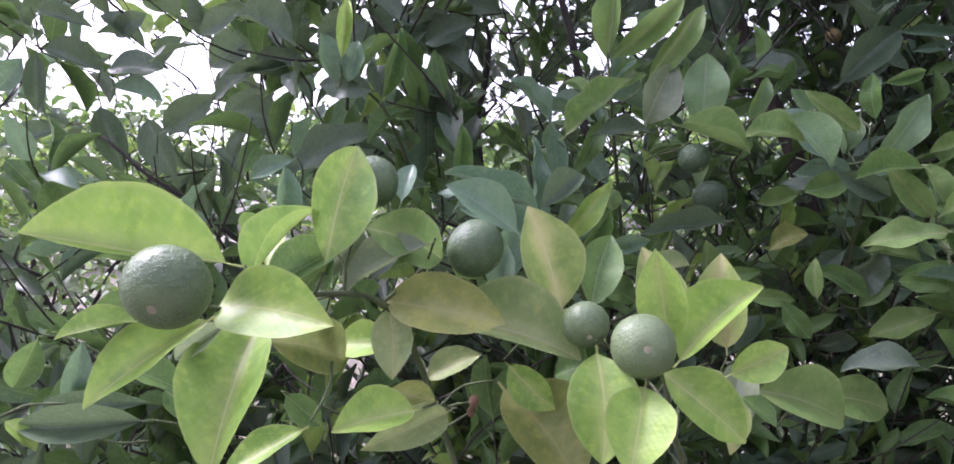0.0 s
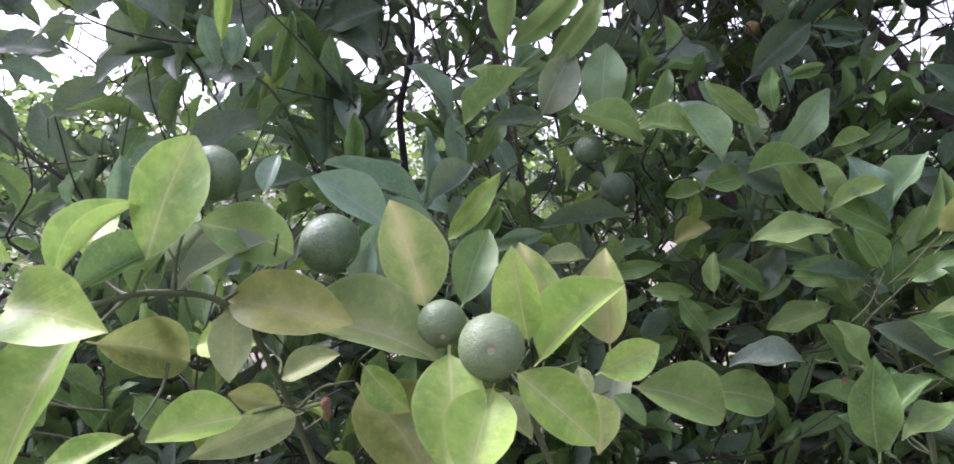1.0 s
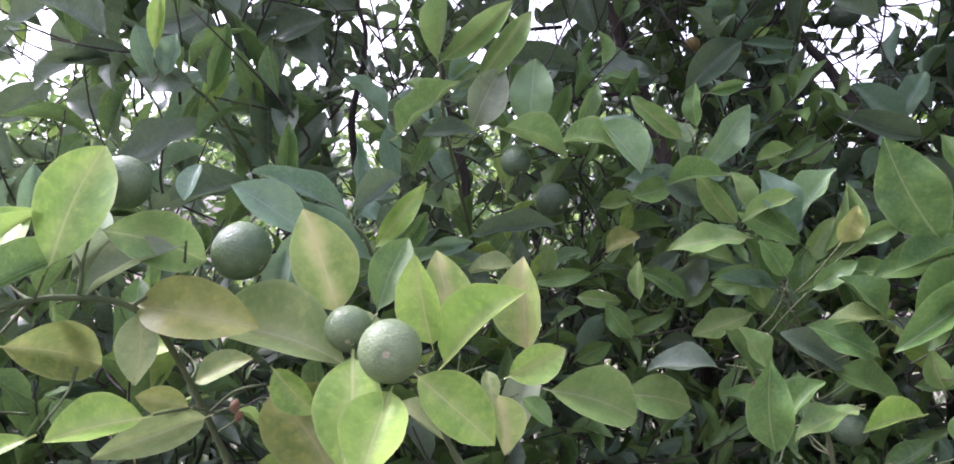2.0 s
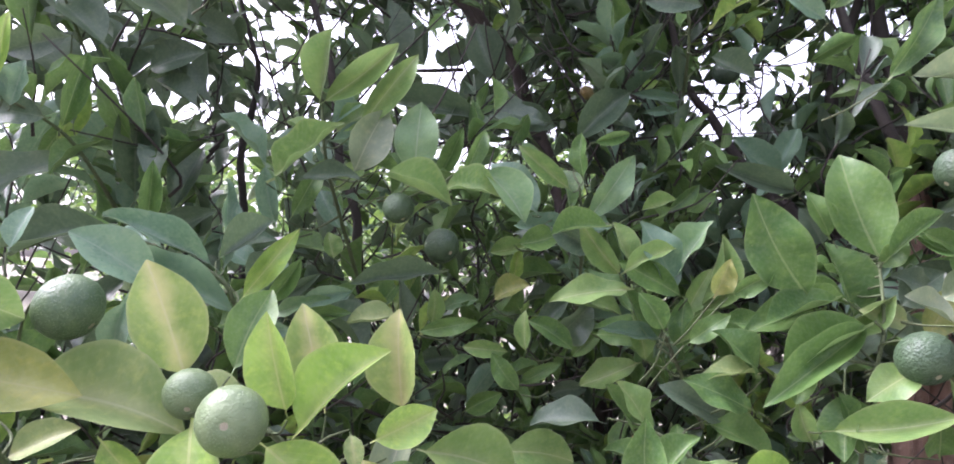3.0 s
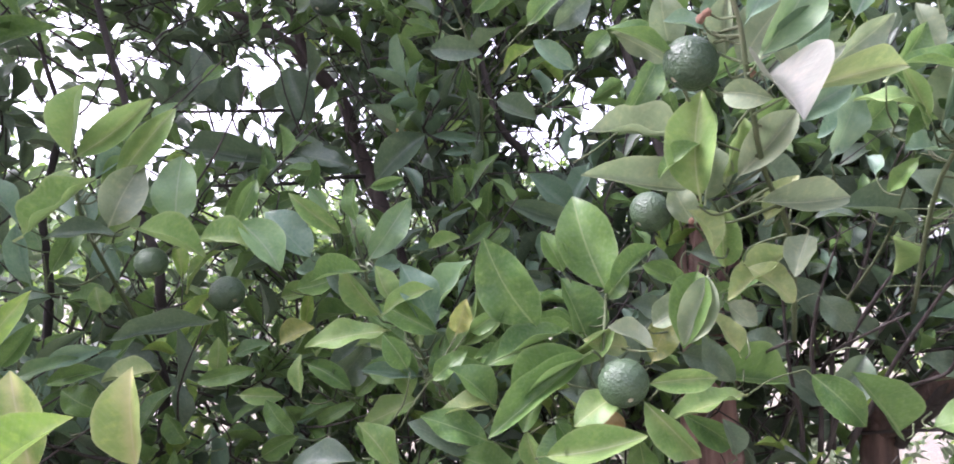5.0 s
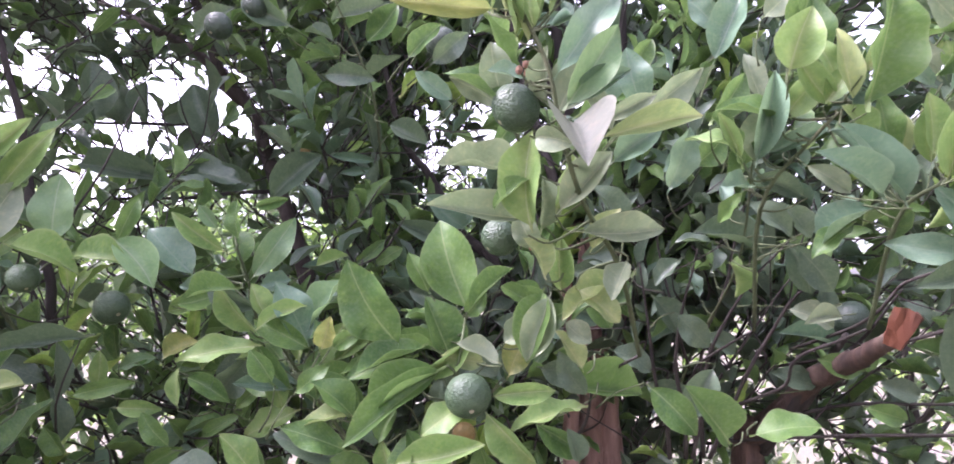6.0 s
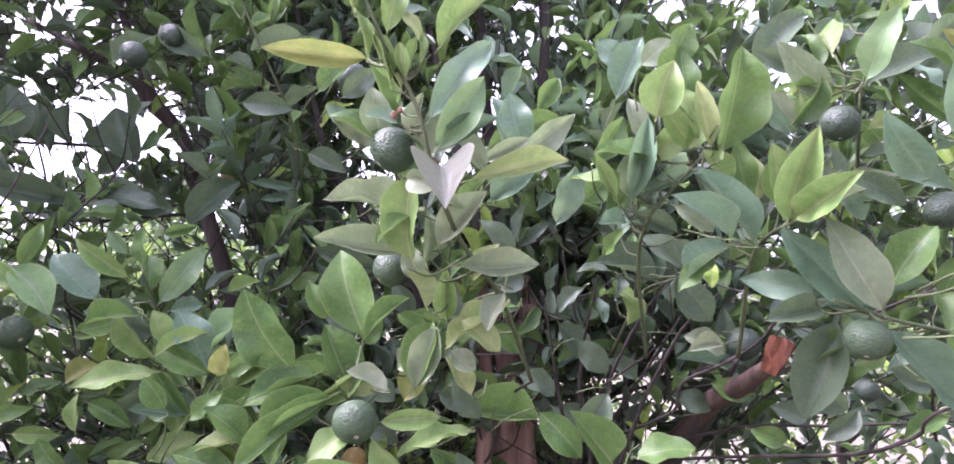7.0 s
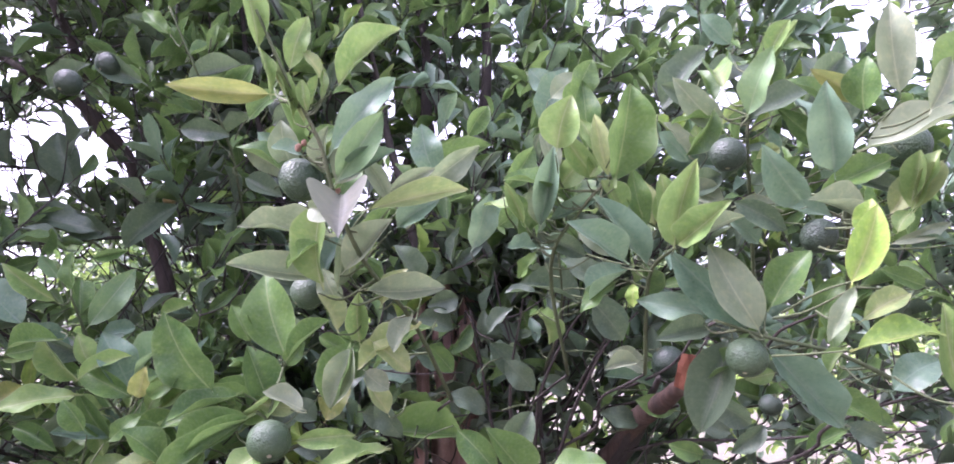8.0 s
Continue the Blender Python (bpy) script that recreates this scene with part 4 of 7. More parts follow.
sprig = shoot(TREES[3], [(0.499, 0.570, 1.026), (0.453, 0.535, 1.122), (0.422, 0.560, 1.147)])
leaf(sprig, 'green', (0.432, 0.599, 1.129), (0.393, 0.584, 1.179), 0.031, (0.49, -0.86, 0.13))
leaf(sprig, 'dark', (0.507, 0.578, 1.150), (0.444, 0.577, 1.180), 0.033, (0.19, -0.91, 0.36))
leaf(sprig, 'green', (0.404, 0.512, 1.092), (0.394, 0.503, 1.165), 0.035, (-0.41, -0.90, -0.16))
leaf(sprig, 'green', (0.418, 0.520, 1.115), (0.445, 0.516, 1.150), 0.026, (-0.74, -0.41, 0.53))
leaf(sprig, 'fresh', (0.473, 0.512, 1.129), (0.413, 0.500, 1.110), 0.026, (-0.23, -0.26, 0.94))
leaf(sprig, 'green', (0.491, 0.571, 1.147), (0.548, 0.563, 1.118), 0.039, (0.23, -0.73, 0.65))
leaf(sprig, 'yellow', (0.530, 0.515, 1.122), (0.478, 0.512, 1.110), 0.022, (-0.14, -0.64, 0.76))
leaf(sprig, 'green', (0.566, 0.490, 1.186), (0.545, 0.473, 1.138), 0.033, (-0.81, -0.32, 0.48))
leaf(sprig, 'green', (0.526, 0.465, 1.110), (0.526, 0.465, 1.141), 0.019, (-0.83, -0.55, -0.02))
leaf(sprig, 'olive', (0.486, 0.562, 1.261), (0.491, 0.547, 1.293), 0.021, (-0.38, -0.86, -0.35))
leaf(sprig, 'green', (0.495, 0.549, 1.262), (0.521, 0.528, 1.282), 0.017, (-0.52, -0.83, -0.19))
leaf(sprig, 'green', (0.462, 0.563, 1.219), (0.489, 0.542, 1.246), 0.019, (-0.65, -0.76, 0.05))
leaf(sprig, 'green', (0.515, 0.539, 1.196), (0.473, 0.537, 1.233), 0.033, (0.35, -0.86, 0.38))
leaf(sprig, 'green', (0.440, 0.569, 1.230), (0.418, 0.572, 1.261), 0.023, (-0.25, -0.96, -0.07))
fruit(sprig, (0.504, 0.569, 1.096), .032, dark=True)
bud(sprig, (0.430, 0.599, 1.127), .006)
companions(sprig, 73, 9, ("green", "dark", "green"))

sprig = shoot(TREES[3], [(0.678, 0.611, 1.032), (0.615, 0.533, 1.157), (0.609, 0.506, 1.233), (0.634, 0.538, 1.300)])
leaf(sprig, 'green', (0.633, 0.538, 1.302), (0.610, 0.558, 1.397), 0.057, (-0.46, -0.89, 0.08))
leaf(sprig, 'green', (0.554, 0.530, 1.265), (0.501, 0.527, 1.348), 0.052, (-0.35, -0.90, -0.25))
leaf(sprig, 'green', (0.623, 0.553, 1.246), (0.595, 0.555, 1.314), 0.044, (0.05, -1.00, 0.05))
leaf(sprig, 'green', (0.632, 0.524, 1.301), (0.673, 0.507, 1.344), 0.020, (-0.67, -0.63, 0.39))
leaf(sprig, 'green', (0.666, 0.522, 1.324), (0.696, 0.504, 1.306), 0.019, (-0.38, -0.89, 0.25))
leaf(sprig, 'green', (0.759, 0.563, 1.212), (0.867, 0.546, 1.200), 0.047, (-0.08, -0.87, 0.49))
leaf(sprig, 'fresh', (0.537, 0.476, 1.161), (0.605, 0.429, 1.181), 0.029, (-0.59, -0.68, 0.43))
leaf(sprig, 'fresh', (0.626, 0.455, 1.219), (0.680, 0.433, 1.223), 0.021, (-0.38, -0.93, -0.01))
leaf(sprig, 'fresh', (0.721, 0.454, 1.207), (0.644, 0.458, 1.190), 0.030, (-0.22, -0.39, 0.89))
leaf(sprig, 'fresh', (0.613, 0.445, 1.205), (0.654, 0.427, 1.158), 0.028, (-0.58, -0.79, -0.19))
leaf(sprig, 'fresh', (0.598, 0.459, 1.213), (0.556, 0.464, 1.188), 0.030, (-0.42, -0.70, 0.57))
leaf(sprig, 'green', (0.573, 0.536, 1.254), (0.505, 0.549, 1.230), 0.031, (-0.33, -0.77, 0.54))
leaf(sprig, 'green', (0.588, 0.501, 1.240), (0.521, 0.516, 1.196), 0.035, (-0.54, -0.53, 0.65))
leaf(sprig, 'green', (0.549, 0.517, 1.206), (0.533, 0.515, 1.174), 0.022, (-0.56, -0.76, 0.33))
leaf(sprig, 'light', (0.642, 0.516, 1.246), (0.598, 0.518, 1.254), 0.025, (0.01, -0.96, 0.30))
leaf(sprig, 'green', (0.601, 0.538, 1.259), (0.546, 0.554, 1.264), 0.017, (-0.22, -0.88, 0.41))
leaf(sprig, 'green', (0.480, 0.566, 1.236), (0.520, 0.548, 1.191), 0.028, (0.08, -0.90, 0.44))
leaf(sprig, 'green', (0.505, 0.534, 1.167), (0.446, 0.539, 1.192), 0.030, (0.08, -0.93, 0.37))
leaf(sprig, 'green', (0.596, 0.554, 1.319), (0.575, 0.559, 1.360), 0.023, (-0.24, -0.97, -0.04))
leaf(sprig, 'fresh', (0.587, 0.540, 1.234), (0.628, 0.511, 1.267), 0.020, (0.05, -0.99, 0.13))
leaf(sprig, 'green', (0.562, 0.572, 1.266), (0.610, 0.546, 1.259), 0.020, (-0.19, -0.85, 0.50))
leaf(sprig, 'dark', (0.671, 0.540, 1.229), (0.640, 0.555, 1.250), 0.031, (0.01, -0.89, 0.46))
leaf(sprig, 'green', (0.634, 0.538, 1.292), (0.650, 0.524, 1.319), 0.021, (-0.29, -0.94, 0.20))
leaf(sprig, 'light', (0.512, 0.539, 1.199), (0.461, 0.545, 1.188), 0.022, (-0.24, -0.39, 0.89))
leaf(sprig, 'fresh', (0.428, 0.561, 1.141), (0.395, 0.555, 1.187), 0.034, (0.57, -0.76, 0.32))
leaf(sprig, 'green', (0.815, 0.466, 1.216), (0.851, 0.439, 1.168), 0.035, (-0.58, -0.82, 0.03))
leaf(sprig, 'dark', (0.727, 0.571, 1.275), (0.684, 0.572, 1.288), 0.027, (0.08, -0.92, 0.38))
leaf(sprig, 'green', (0.582, 0.492, 1.144), (0.552, 0.486, 1.188), 0.032, (-0.08, -0.98, -0.18))
leaf(sprig, 'fresh', (0.547, 0.513, 1.144), (0.535, 0.514, 1.176), 0.020, (-0.51, -0.84, -0.18))
leaf(sprig, 'green', (0.626, 0.468, 1.144), (0.607, 0.449, 1.179), 0.026, (-0.39, -0.70, -0.59))
leaf(sprig, 'dark', (0.731, 0.478, 1.146), (0.719, 0.478, 1.179), 0.021, (-0.17, -0.98, -0.05))
leaf(sprig, 'green', (0.581, 0.528, 1.260), (0.512, 0.527, 1.237), 0.029, (-0.28, -0.43, 0.86))
leaf(sprig, 'green', (0.588, 0.502, 1.240), (0.493, 0.500, 1.178), 0.031, (-0.36, -0.73, 0.58))
leaf(sprig, 'olive', (0.678, 0.528, 1.230), (0.701, 0.516, 1.277), 0.032, (-0.50, -0.87, 0.03))
leaf(sprig, 'dark', (0.698, 0.583, 1.250), (0.717, 0.579, 1.223), 0.020, (-0.46, -0.85, -0.23))
leaf(sprig, 'dark', (0.610, 0.548, 1.229), (0.606, 0.553, 1.197), 0.020, (-0.80, -0.60, 0.02))
leaf(sprig, 'dark', (0.718, 0.603, 1.295), (0.735, 0.601, 1.268), 0.019, (-0.46, -0.86, -0.21))
leaf(sprig, 'green', (0.707, 0.572, 1.323), (0.746, 0.561, 1.311), 0.019, (-0.27, -0.96, -0.02))
fruit(sprig, (0.599, 0.454, 1.221), .043, dark=True)
fruit(sprig, (0.614, 0.500, 1.178), .024, ripe=True)
companions(sprig, 74, 12, ("green", "dark", "green", "dark"))

sprig = shoot(TREES[3], [(0.821, 0.492, 1.248), (0.725, 0.390, 1.335), (0.653, 0.339, 1.387), (0.613, 0.306, 1.437), (0.593, 0.292, 1.482), (0.561, 0.293, 1.539), (0.538, 0.296, 1.588)])
leaf(sprig, 'dusty', (0.631, 0.400, 1.380), (0.544, 0.412, 1.391), 0.028, (-0.11, -0.98, 0.19))
leaf(sprig, 'pale', (0.639, 0.404, 1.422), (0.553, 0.419, 1.427), 0.028, (-0.13, -0.87, 0.48))
leaf(sprig, 'fresh', (0.620, 0.373, 1.370), (0.614, 0.357, 1.448), 0.039, (-0.79, -0.58, -0.19))
leaf(sprig, 'pale', (0.589, 0.362, 1.469), (0.545, 0.363, 1.487), 0.022, (-0.06, -0.99, -0.09))
leaf(sprig, 'dusty', (0.586, 0.352, 1.472), (0.572, 0.342, 1.512), 0.027, (-0.29, -0.90, -0.33))
leaf(sprig, 'pale', (0.615, 0.314, 1.453), (0.644, 0.290, 1.499), 0.036, (-0.60, -0.80, -0.04))
leaf(sprig, 'pale', (0.611, 0.325, 1.463), (0.604, 0.312, 1.503), 0.018, (-0.79, -0.54, -0.30))
leaf(sprig, 'dusty', (0.589, 0.303, 1.427), (0.606, 0.278, 1.417), 0.019, (-0.85, -0.47, -0.25))
leaf(sprig, 'white', (0.612, 0.289, 1.437), (0.595, 0.242, 1.396), 0.046, (-0.25, -0.45, 0.86), folded=True)
leaf(sprig, 'pale', (0.636, 0.346, 1.381), (0.670, 0.321, 1.428), 0.027, (-0.65, -0.76, 0.06))
leaf(sprig, 'pale', (0.659, 0.352, 1.363), (0.735, 0.340, 1.368), 0.026, (-0.17, -0.96, 0.23))
leaf(sprig, 'olive', (0.552, 0.301, 1.519), (0.474, 0.303, 1.514), 0.020, (-0.01, -0.95, -0.30))
leaf(sprig, 'fresh', (0.566, 0.290, 1.540), (0.576, 0.277, 1.584), 0.020, (-0.24, -0.94, -0.22))
leaf(sprig, 'fresh', (0.602, 0.273, 1.527), (0.643, 0.243, 1.576), 0.025, (-0.61, -0.79, 0.02))
leaf(sprig, 'blue', (0.604, 0.292, 1.476), (0.658, 0.285, 1.552), 0.028, (-0.35, -0.92, 0.16))
leaf(sprig, 'mint', (0.607, 0.284, 1.449), (0.636, 0.259, 1.505), 0.028, (-0.35, -0.91, -0.23))
leaf(sprig, 'blue', (0.611, 0.293, 1.450), (0.651, 0.267, 1.477), 0.019, (-0.56, -0.83, 0.04))
leaf(sprig, 'blue', (0.586, 0.314, 1.474), (0.561, 0.326, 1.481), 0.017, (-0.25, -0.81, 0.54))
leaf(sprig, 'light', (0.637, 0.284, 1.427), (0.727, 0.273, 1.453), 0.021, (-0.15, -0.98, 0.12))
leaf(sprig, 'pale', (0.706, 0.354, 1.340), (0.685, 0.348, 1.307), 0.023, (-0.63, -0.57, 0.53))
leaf(sprig, 'fresh', (0.581, 0.288, 1.505), (0.575, 0.287, 1.532), 0.011, (-0.34, -0.93, -0.12))
leaf(sprig, 'light', (0.593, 0.278, 1.529), (0.573, 0.283, 1.559), 0.010, (-0.11, -0.99, 0.11))
leaf(sprig, 'fresh', (0.554, 0.300, 1.520), (0.543, 0.299, 1.559), 0.010, (0.08, -1.00, 0.01))
leaf(sprig, 'fresh', (0.543, 0.306, 1.560), (0.529, 0.304, 1.613), 0.020, (-0.07, -0.99, -0.10))
leaf(sprig, 'fresh', (0.573, 0.300, 1.502), (0.556, 0.301, 1.545), 0.010, (0.02, -0.99, 0.11))
leaf(sprig, 'light', (0.581, 0.296, 1.498), (0.564, 0.299, 1.532), 0.009, (-0.04, -0.99, 0.11))
leaf(sprig, 'fresh', (0.585, 0.291, 1.510), (0.589, 0.284, 1.539), 0.009, (-0.66, -0.73, -0.18))
leaf(sprig, 'light', (0.566, 0.301, 1.518), (0.550, 0.303, 1.553), 0.008, (0.13, -0.99, -0.07))
leaf(sprig, 'dusty', (0.706, 0.337, 1.461), (0.754, 0.302, 1.503), 0.025, (-0.12, -0.96, -0.27))
leaf(sprig, 'pale', (0.674, 0.333, 1.457), (0.709, 0.309, 1.477), 0.015, (-0.43, -0.88, -0.19))
leaf(sprig, 'blue', (0.736, 0.363, 1.483), (0.719, 0.362, 1.538), 0.033, (-0.39, -0.92, -0.04))
leaf(sprig, 'blue', (0.682, 0.335, 1.423), (0.714, 0.311, 1.449), 0.025, (-0.75, -0.64, -0.15))
leaf(sprig, 'green', (0.660, 0.350, 1.406), (0.675, 0.335, 1.442), 0.019, (-0.52, -0.81, 0.28))
leaf(sprig, 'fresh', (0.653, 0.381, 1.387), (0.662, 0.367, 1.434), 0.023, (-0.11, -0.98, -0.14))
leaf(sprig, 'dusty', (0.647, 0.399, 1.371), (0.646, 0.391, 1.418), 0.022, (-0.07, -0.99, -0.13))
leaf(sprig, 'dusty', (0.666, 0.316, 1.443), (0.644, 0.322, 1.480), 0.017, (-0.25, -0.93, -0.25))
leaf(sprig, 'light', (0.682, 0.371, 1.352), (0.700, 0.354, 1.387), 0.020, (-0.70, -0.64, 0.31))
leaf(sprig, 'dusty', (0.660, 0.430, 1.355), (0.641, 0.433, 1.392), 0.025, (-0.54, -0.84, -0.05))
leaf(sprig, 'dark', (0.738, 0.405, 1.375), (0.712, 0.411, 1.419), 0.028, (-0.02, -0.96, 0.26))
leaf(sprig, 'dark', (1.098, 0.680, 1.458), (1.144, 0.670, 1.416), 0.044, (-0.69, -0.69, 0.23))
leaf(sprig, 'dark', (1.156, 0.671, 1.374), (1.106, 0.689, 1.349), 0.041, (-0.54, -0.73, 0.42))
leaf(sprig, 'dark', (1.138, 0.712, 1.333), (1.182, 0.703, 1.294), 0.040, (-0.57, -0.70, 0.44))
leaf(sprig, 'pale', (0.687, 0.427, 1.287), (0.710, 0.418, 1.268), 0.023, (-0.47, -0.75, 0.47))
leaf(sprig, 'green', (0.699, 0.442, 1.299), (0.672, 0.459, 1.286), 0.028, (-0.29, -0.90, 0.32))
leaf(sprig, 'dusty', (0.657, 0.495, 1.266), (0.690, 0.472, 1.292), 0.030, (-0.49, -0.74, 0.46))
leaf(sprig, 'light', (0.728, 0.460, 1.240), (0.702, 0.467, 1.279), 0.022, (-0.18, -0.86, 0.47))
leaf(sprig, 'fresh', (0.591, 0.281, 1.515), (0.591, 0.277, 1.542), 0.007, (0.05, -0.99, -0.16))
leaf(sprig, 'light', (0.683, 0.393, 1.317), (0.717, 0.380, 1.288), 0.026, (-0.11, -0.95, 0.29))
leaf(sprig, 'light', (0.644, 0.389, 1.328), (0.626, 0.392, 1.362), 0.023, (0.21, -0.96, 0.21))
leaf(sprig, 'green', (0.679, 0.455, 1.316), (0.656, 0.448, 1.249), 0.035, (-0.64, -0.71, 0.30))
leaf(sprig, 'fresh', (0.676, 0.414, 1.317), (0.669, 0.401, 1.365), 0.023, (-0.35, -0.89, -0.30))
leaf(sprig, 'light', (0.726, 0.387, 1.332), (0.672, 0.408, 1.290), 0.024, (-0.80, -0.48, 0.37))
leaf(sprig, 'dusty', (0.675, 0.436, 1.311), (0.656, 0.448, 1.250), 0.032, (-0.47, -0.82, 0.32))
leaf(sprig, 'dark', (0.700, 0.581, 1.257), (0.736, 0.566, 1.292), 0.039, (-0.49, -0.80, 0.36))
leaf(sprig, 'green', (0.705, 0.572, 1.328), (0.742, 0.563, 1.309), 0.021, (-0.35, -0.84, 0.42))
leaf(sprig, 'dark', (0.903, 0.657, 1.243), (0.957, 0.643, 1.213), 0.036, (-0.47, -0.73, 0.49))
leaf(sprig, 'green', (0.708, 0.524, 1.177), (0.760, 0.511, 1.144), 0.027, (-0.83, -0.48, 0.27))
leaf(sprig, 'dark', (0.885, 0.735, 1.354), (0.942, 0.720, 1.338), 0.040, (-0.29, -0.92, 0.25))
leaf(sprig, 'dark', (0.948, 0.713, 1.387), (0.900, 0.728, 1.374), 0.037, (-0.35, -0.93, -0.13))
leaf(sprig, 'dark', (0.893, 0.759, 1.304), (0.950, 0.743, 1.288), 0.037, (-0.67, -0.74, 0.04))
leaf(sprig, 'green', (0.929, 0.699, 1.272), (0.889, 0.707, 1.312), 0.032, (-0.62, -0.75, 0.24))
leaf(sprig, 'dark', (0.731, 0.553, 1.233), (0.773, 0.541, 1.220), 0.031, (-0.86, -0.50, 0.09))
leaf(sprig, 'dark', (0.770, 0.523, 1.204), (0.739, 0.527, 1.253), 0.027, (-0.71, -0.56, 0.44))
leaf(sprig, 'dark', (0.964, 0.535, 1.224), (0.928, 0.552, 1.163), 0.040, (-0.60, -0.79, 0.12))
leaf(sprig, 'dark', (0.955, 0.584, 1.290), (0.997, 0.575, 1.247), 0.036, (-0.57, -0.82, 0.01))
leaf(sprig, 'green', (0.757, 0.419, 1.335), (0.695, 0.432, 1.291), 0.029, (-0.57, -0.49, 0.66))
fruit(sprig, (0.633, 0.456, 1.368), .037, dark=True)
fruit(sprig, (0.590, 0.336, 1.458), .040, dark=True)
bud(sprig, (0.581, 0.312, 1.480), .006)
bud(sprig, (0.585, 0.309, 1.484), .005)
bud(sprig, (0.603, 0.334, 1.495), .006)
bud(sprig, (0.600, 0.336, 1.488), .005)
bud(sprig, (0.648, 0.419, 1.356), .005)
bud(sprig, (0.614, 0.304, 1.443), .006)
companions(sprig, 75, 7, ("fresh", "pale", "green"))

sprig = shoot(TREES[4], [(1.004, 0.505, 1.272), (0.886, 0.375, 1.398), (0.876, 0.302, 1.452), (0.887, 0.268, 1.480)])
leaf(sprig, 'blue', (0.812, 0.421, 1.422), (0.821, 0.395, 1.481), 0.032, (-0.21, -0.91, -0.37))
leaf(sprig, 'green', (0.825, 0.369, 1.482), (0.850, 0.348, 1.528), 0.028, (-0.30, -0.92, -0.26))
leaf(sprig, 'blue', (0.849, 0.341, 1.439), (0.851, 0.315, 1.520), 0.025, (-0.62, -0.75, -0.23))
leaf(sprig, 'fresh', (0.831, 0.282, 1.506), (0.828, 0.253, 1.551), 0.040, (-0.66, -0.61, -0.44))
leaf(sprig, 'fresh', (0.881, 0.283, 1.482), (0.841, 0.285, 1.526), 0.024, (-0.49, -0.76, -0.42))
leaf(sprig, 'green', (0.865, 0.236, 1.468), (0.859, 0.202, 1.552), 0.047, (-0.30, -0.93, -0.22))
leaf(sprig, 'light', (0.872, 0.254, 1.477), (0.856, 0.252, 1.537), 0.020, (-0.60, -0.80, 0.06))
leaf(sprig, 'green', (0.877, 0.290, 1.516), (0.868, 0.283, 1.586), 0.027, (-0.43, -0.89, 0.14))
leaf(sprig, 'fresh', (0.853, 0.310, 1.473), (0.879, 0.291, 1.508), 0.028, (-0.47, -0.87, -0.15))
leaf(sprig, 'green', (0.839, 0.347, 1.436), (0.806, 0.346, 1.479), 0.021, (0.11, -0.99, 0.05))
leaf(sprig, 'blue', (0.872, 0.234, 1.390), (0.813, 0.243, 1.425), 0.029, (-0.13, -0.99, 0.01))
leaf(sprig, 'blue', (0.898, 0.233, 1.388), (0.850, 0.247, 1.453), 0.027, (-0.26, -0.97, 0.02))
leaf(sprig, 'blue', (0.854, 0.354, 1.416), (0.815, 0.352, 1.414), 0.024, (0.01, -0.77, 0.64))
leaf(sprig, 'fresh', (0.893, 0.261, 1.440), (0.872, 0.265, 1.475), 0.025, (-0.27, -0.96, -0.03))
leaf(sprig, 'dark', (0.913, 0.347, 1.410), (0.871, 0.366, 1.429), 0.024, (-0.43, -0.90, -0.06))
leaf(sprig, 'dark', (0.964, 0.397, 1.361), (0.999, 0.386, 1.316), 0.035, (-0.58, -0.77, -0.26))
leaf(sprig, 'green', (0.868, 0.295, 1.567), (0.881, 0.280, 1.610), 0.030, (-0.28, -0.91, -0.30))
leaf(sprig, 'green', (0.876, 0.316, 1.558), (0.882, 0.304, 1.598), 0.024, (-0.67, -0.66, -0.34))
leaf(sprig, 'dusty', (0.867, 0.339, 1.584), (0.891, 0.320, 1.611), 0.027, (-0.76, -0.53, -0.38))
leaf(sprig, 'fresh', (0.867, 0.277, 1.480), (0.883, 0.263, 1.510), 0.022, (-0.77, -0.64, 0.00))
leaf(sprig, 'dusty', (0.856, 0.349, 1.440), (0.859, 0.338, 1.493), 0.029, (-0.85, -0.52, 0.09))
leaf(sprig, 'fresh', (0.829, 0.341, 1.440), (0.808, 0.345, 1.482), 0.014, (-0.65, -0.75, -0.12))
leaf(sprig, 'green', (0.870, 0.404, 1.479), (0.847, 0.422, 1.450), 0.031, (-0.27, -0.96, -0.00))
leaf(sprig, 'blue', (0.859, 0.335, 1.445), (0.905, 0.304, 1.470), 0.017, (-0.73, -0.68, -0.01))
leaf(sprig, 'dusty', (0.867, 0.299, 1.427), (0.902, 0.284, 1.402), 0.019, (-0.47, -0.86, -0.21))
leaf(sprig, 'fresh', (0.880, 0.276, 1.507), (0.861, 0.280, 1.541), 0.019, (-0.22, -0.90, -0.37))
leaf(sprig, 'light', (0.868, 0.239, 1.496), (0.884, 0.224, 1.525), 0.020, (-0.48, -0.87, 0.12))
companions(sprig, 76, 18, ("green", "blue", "fresh"))

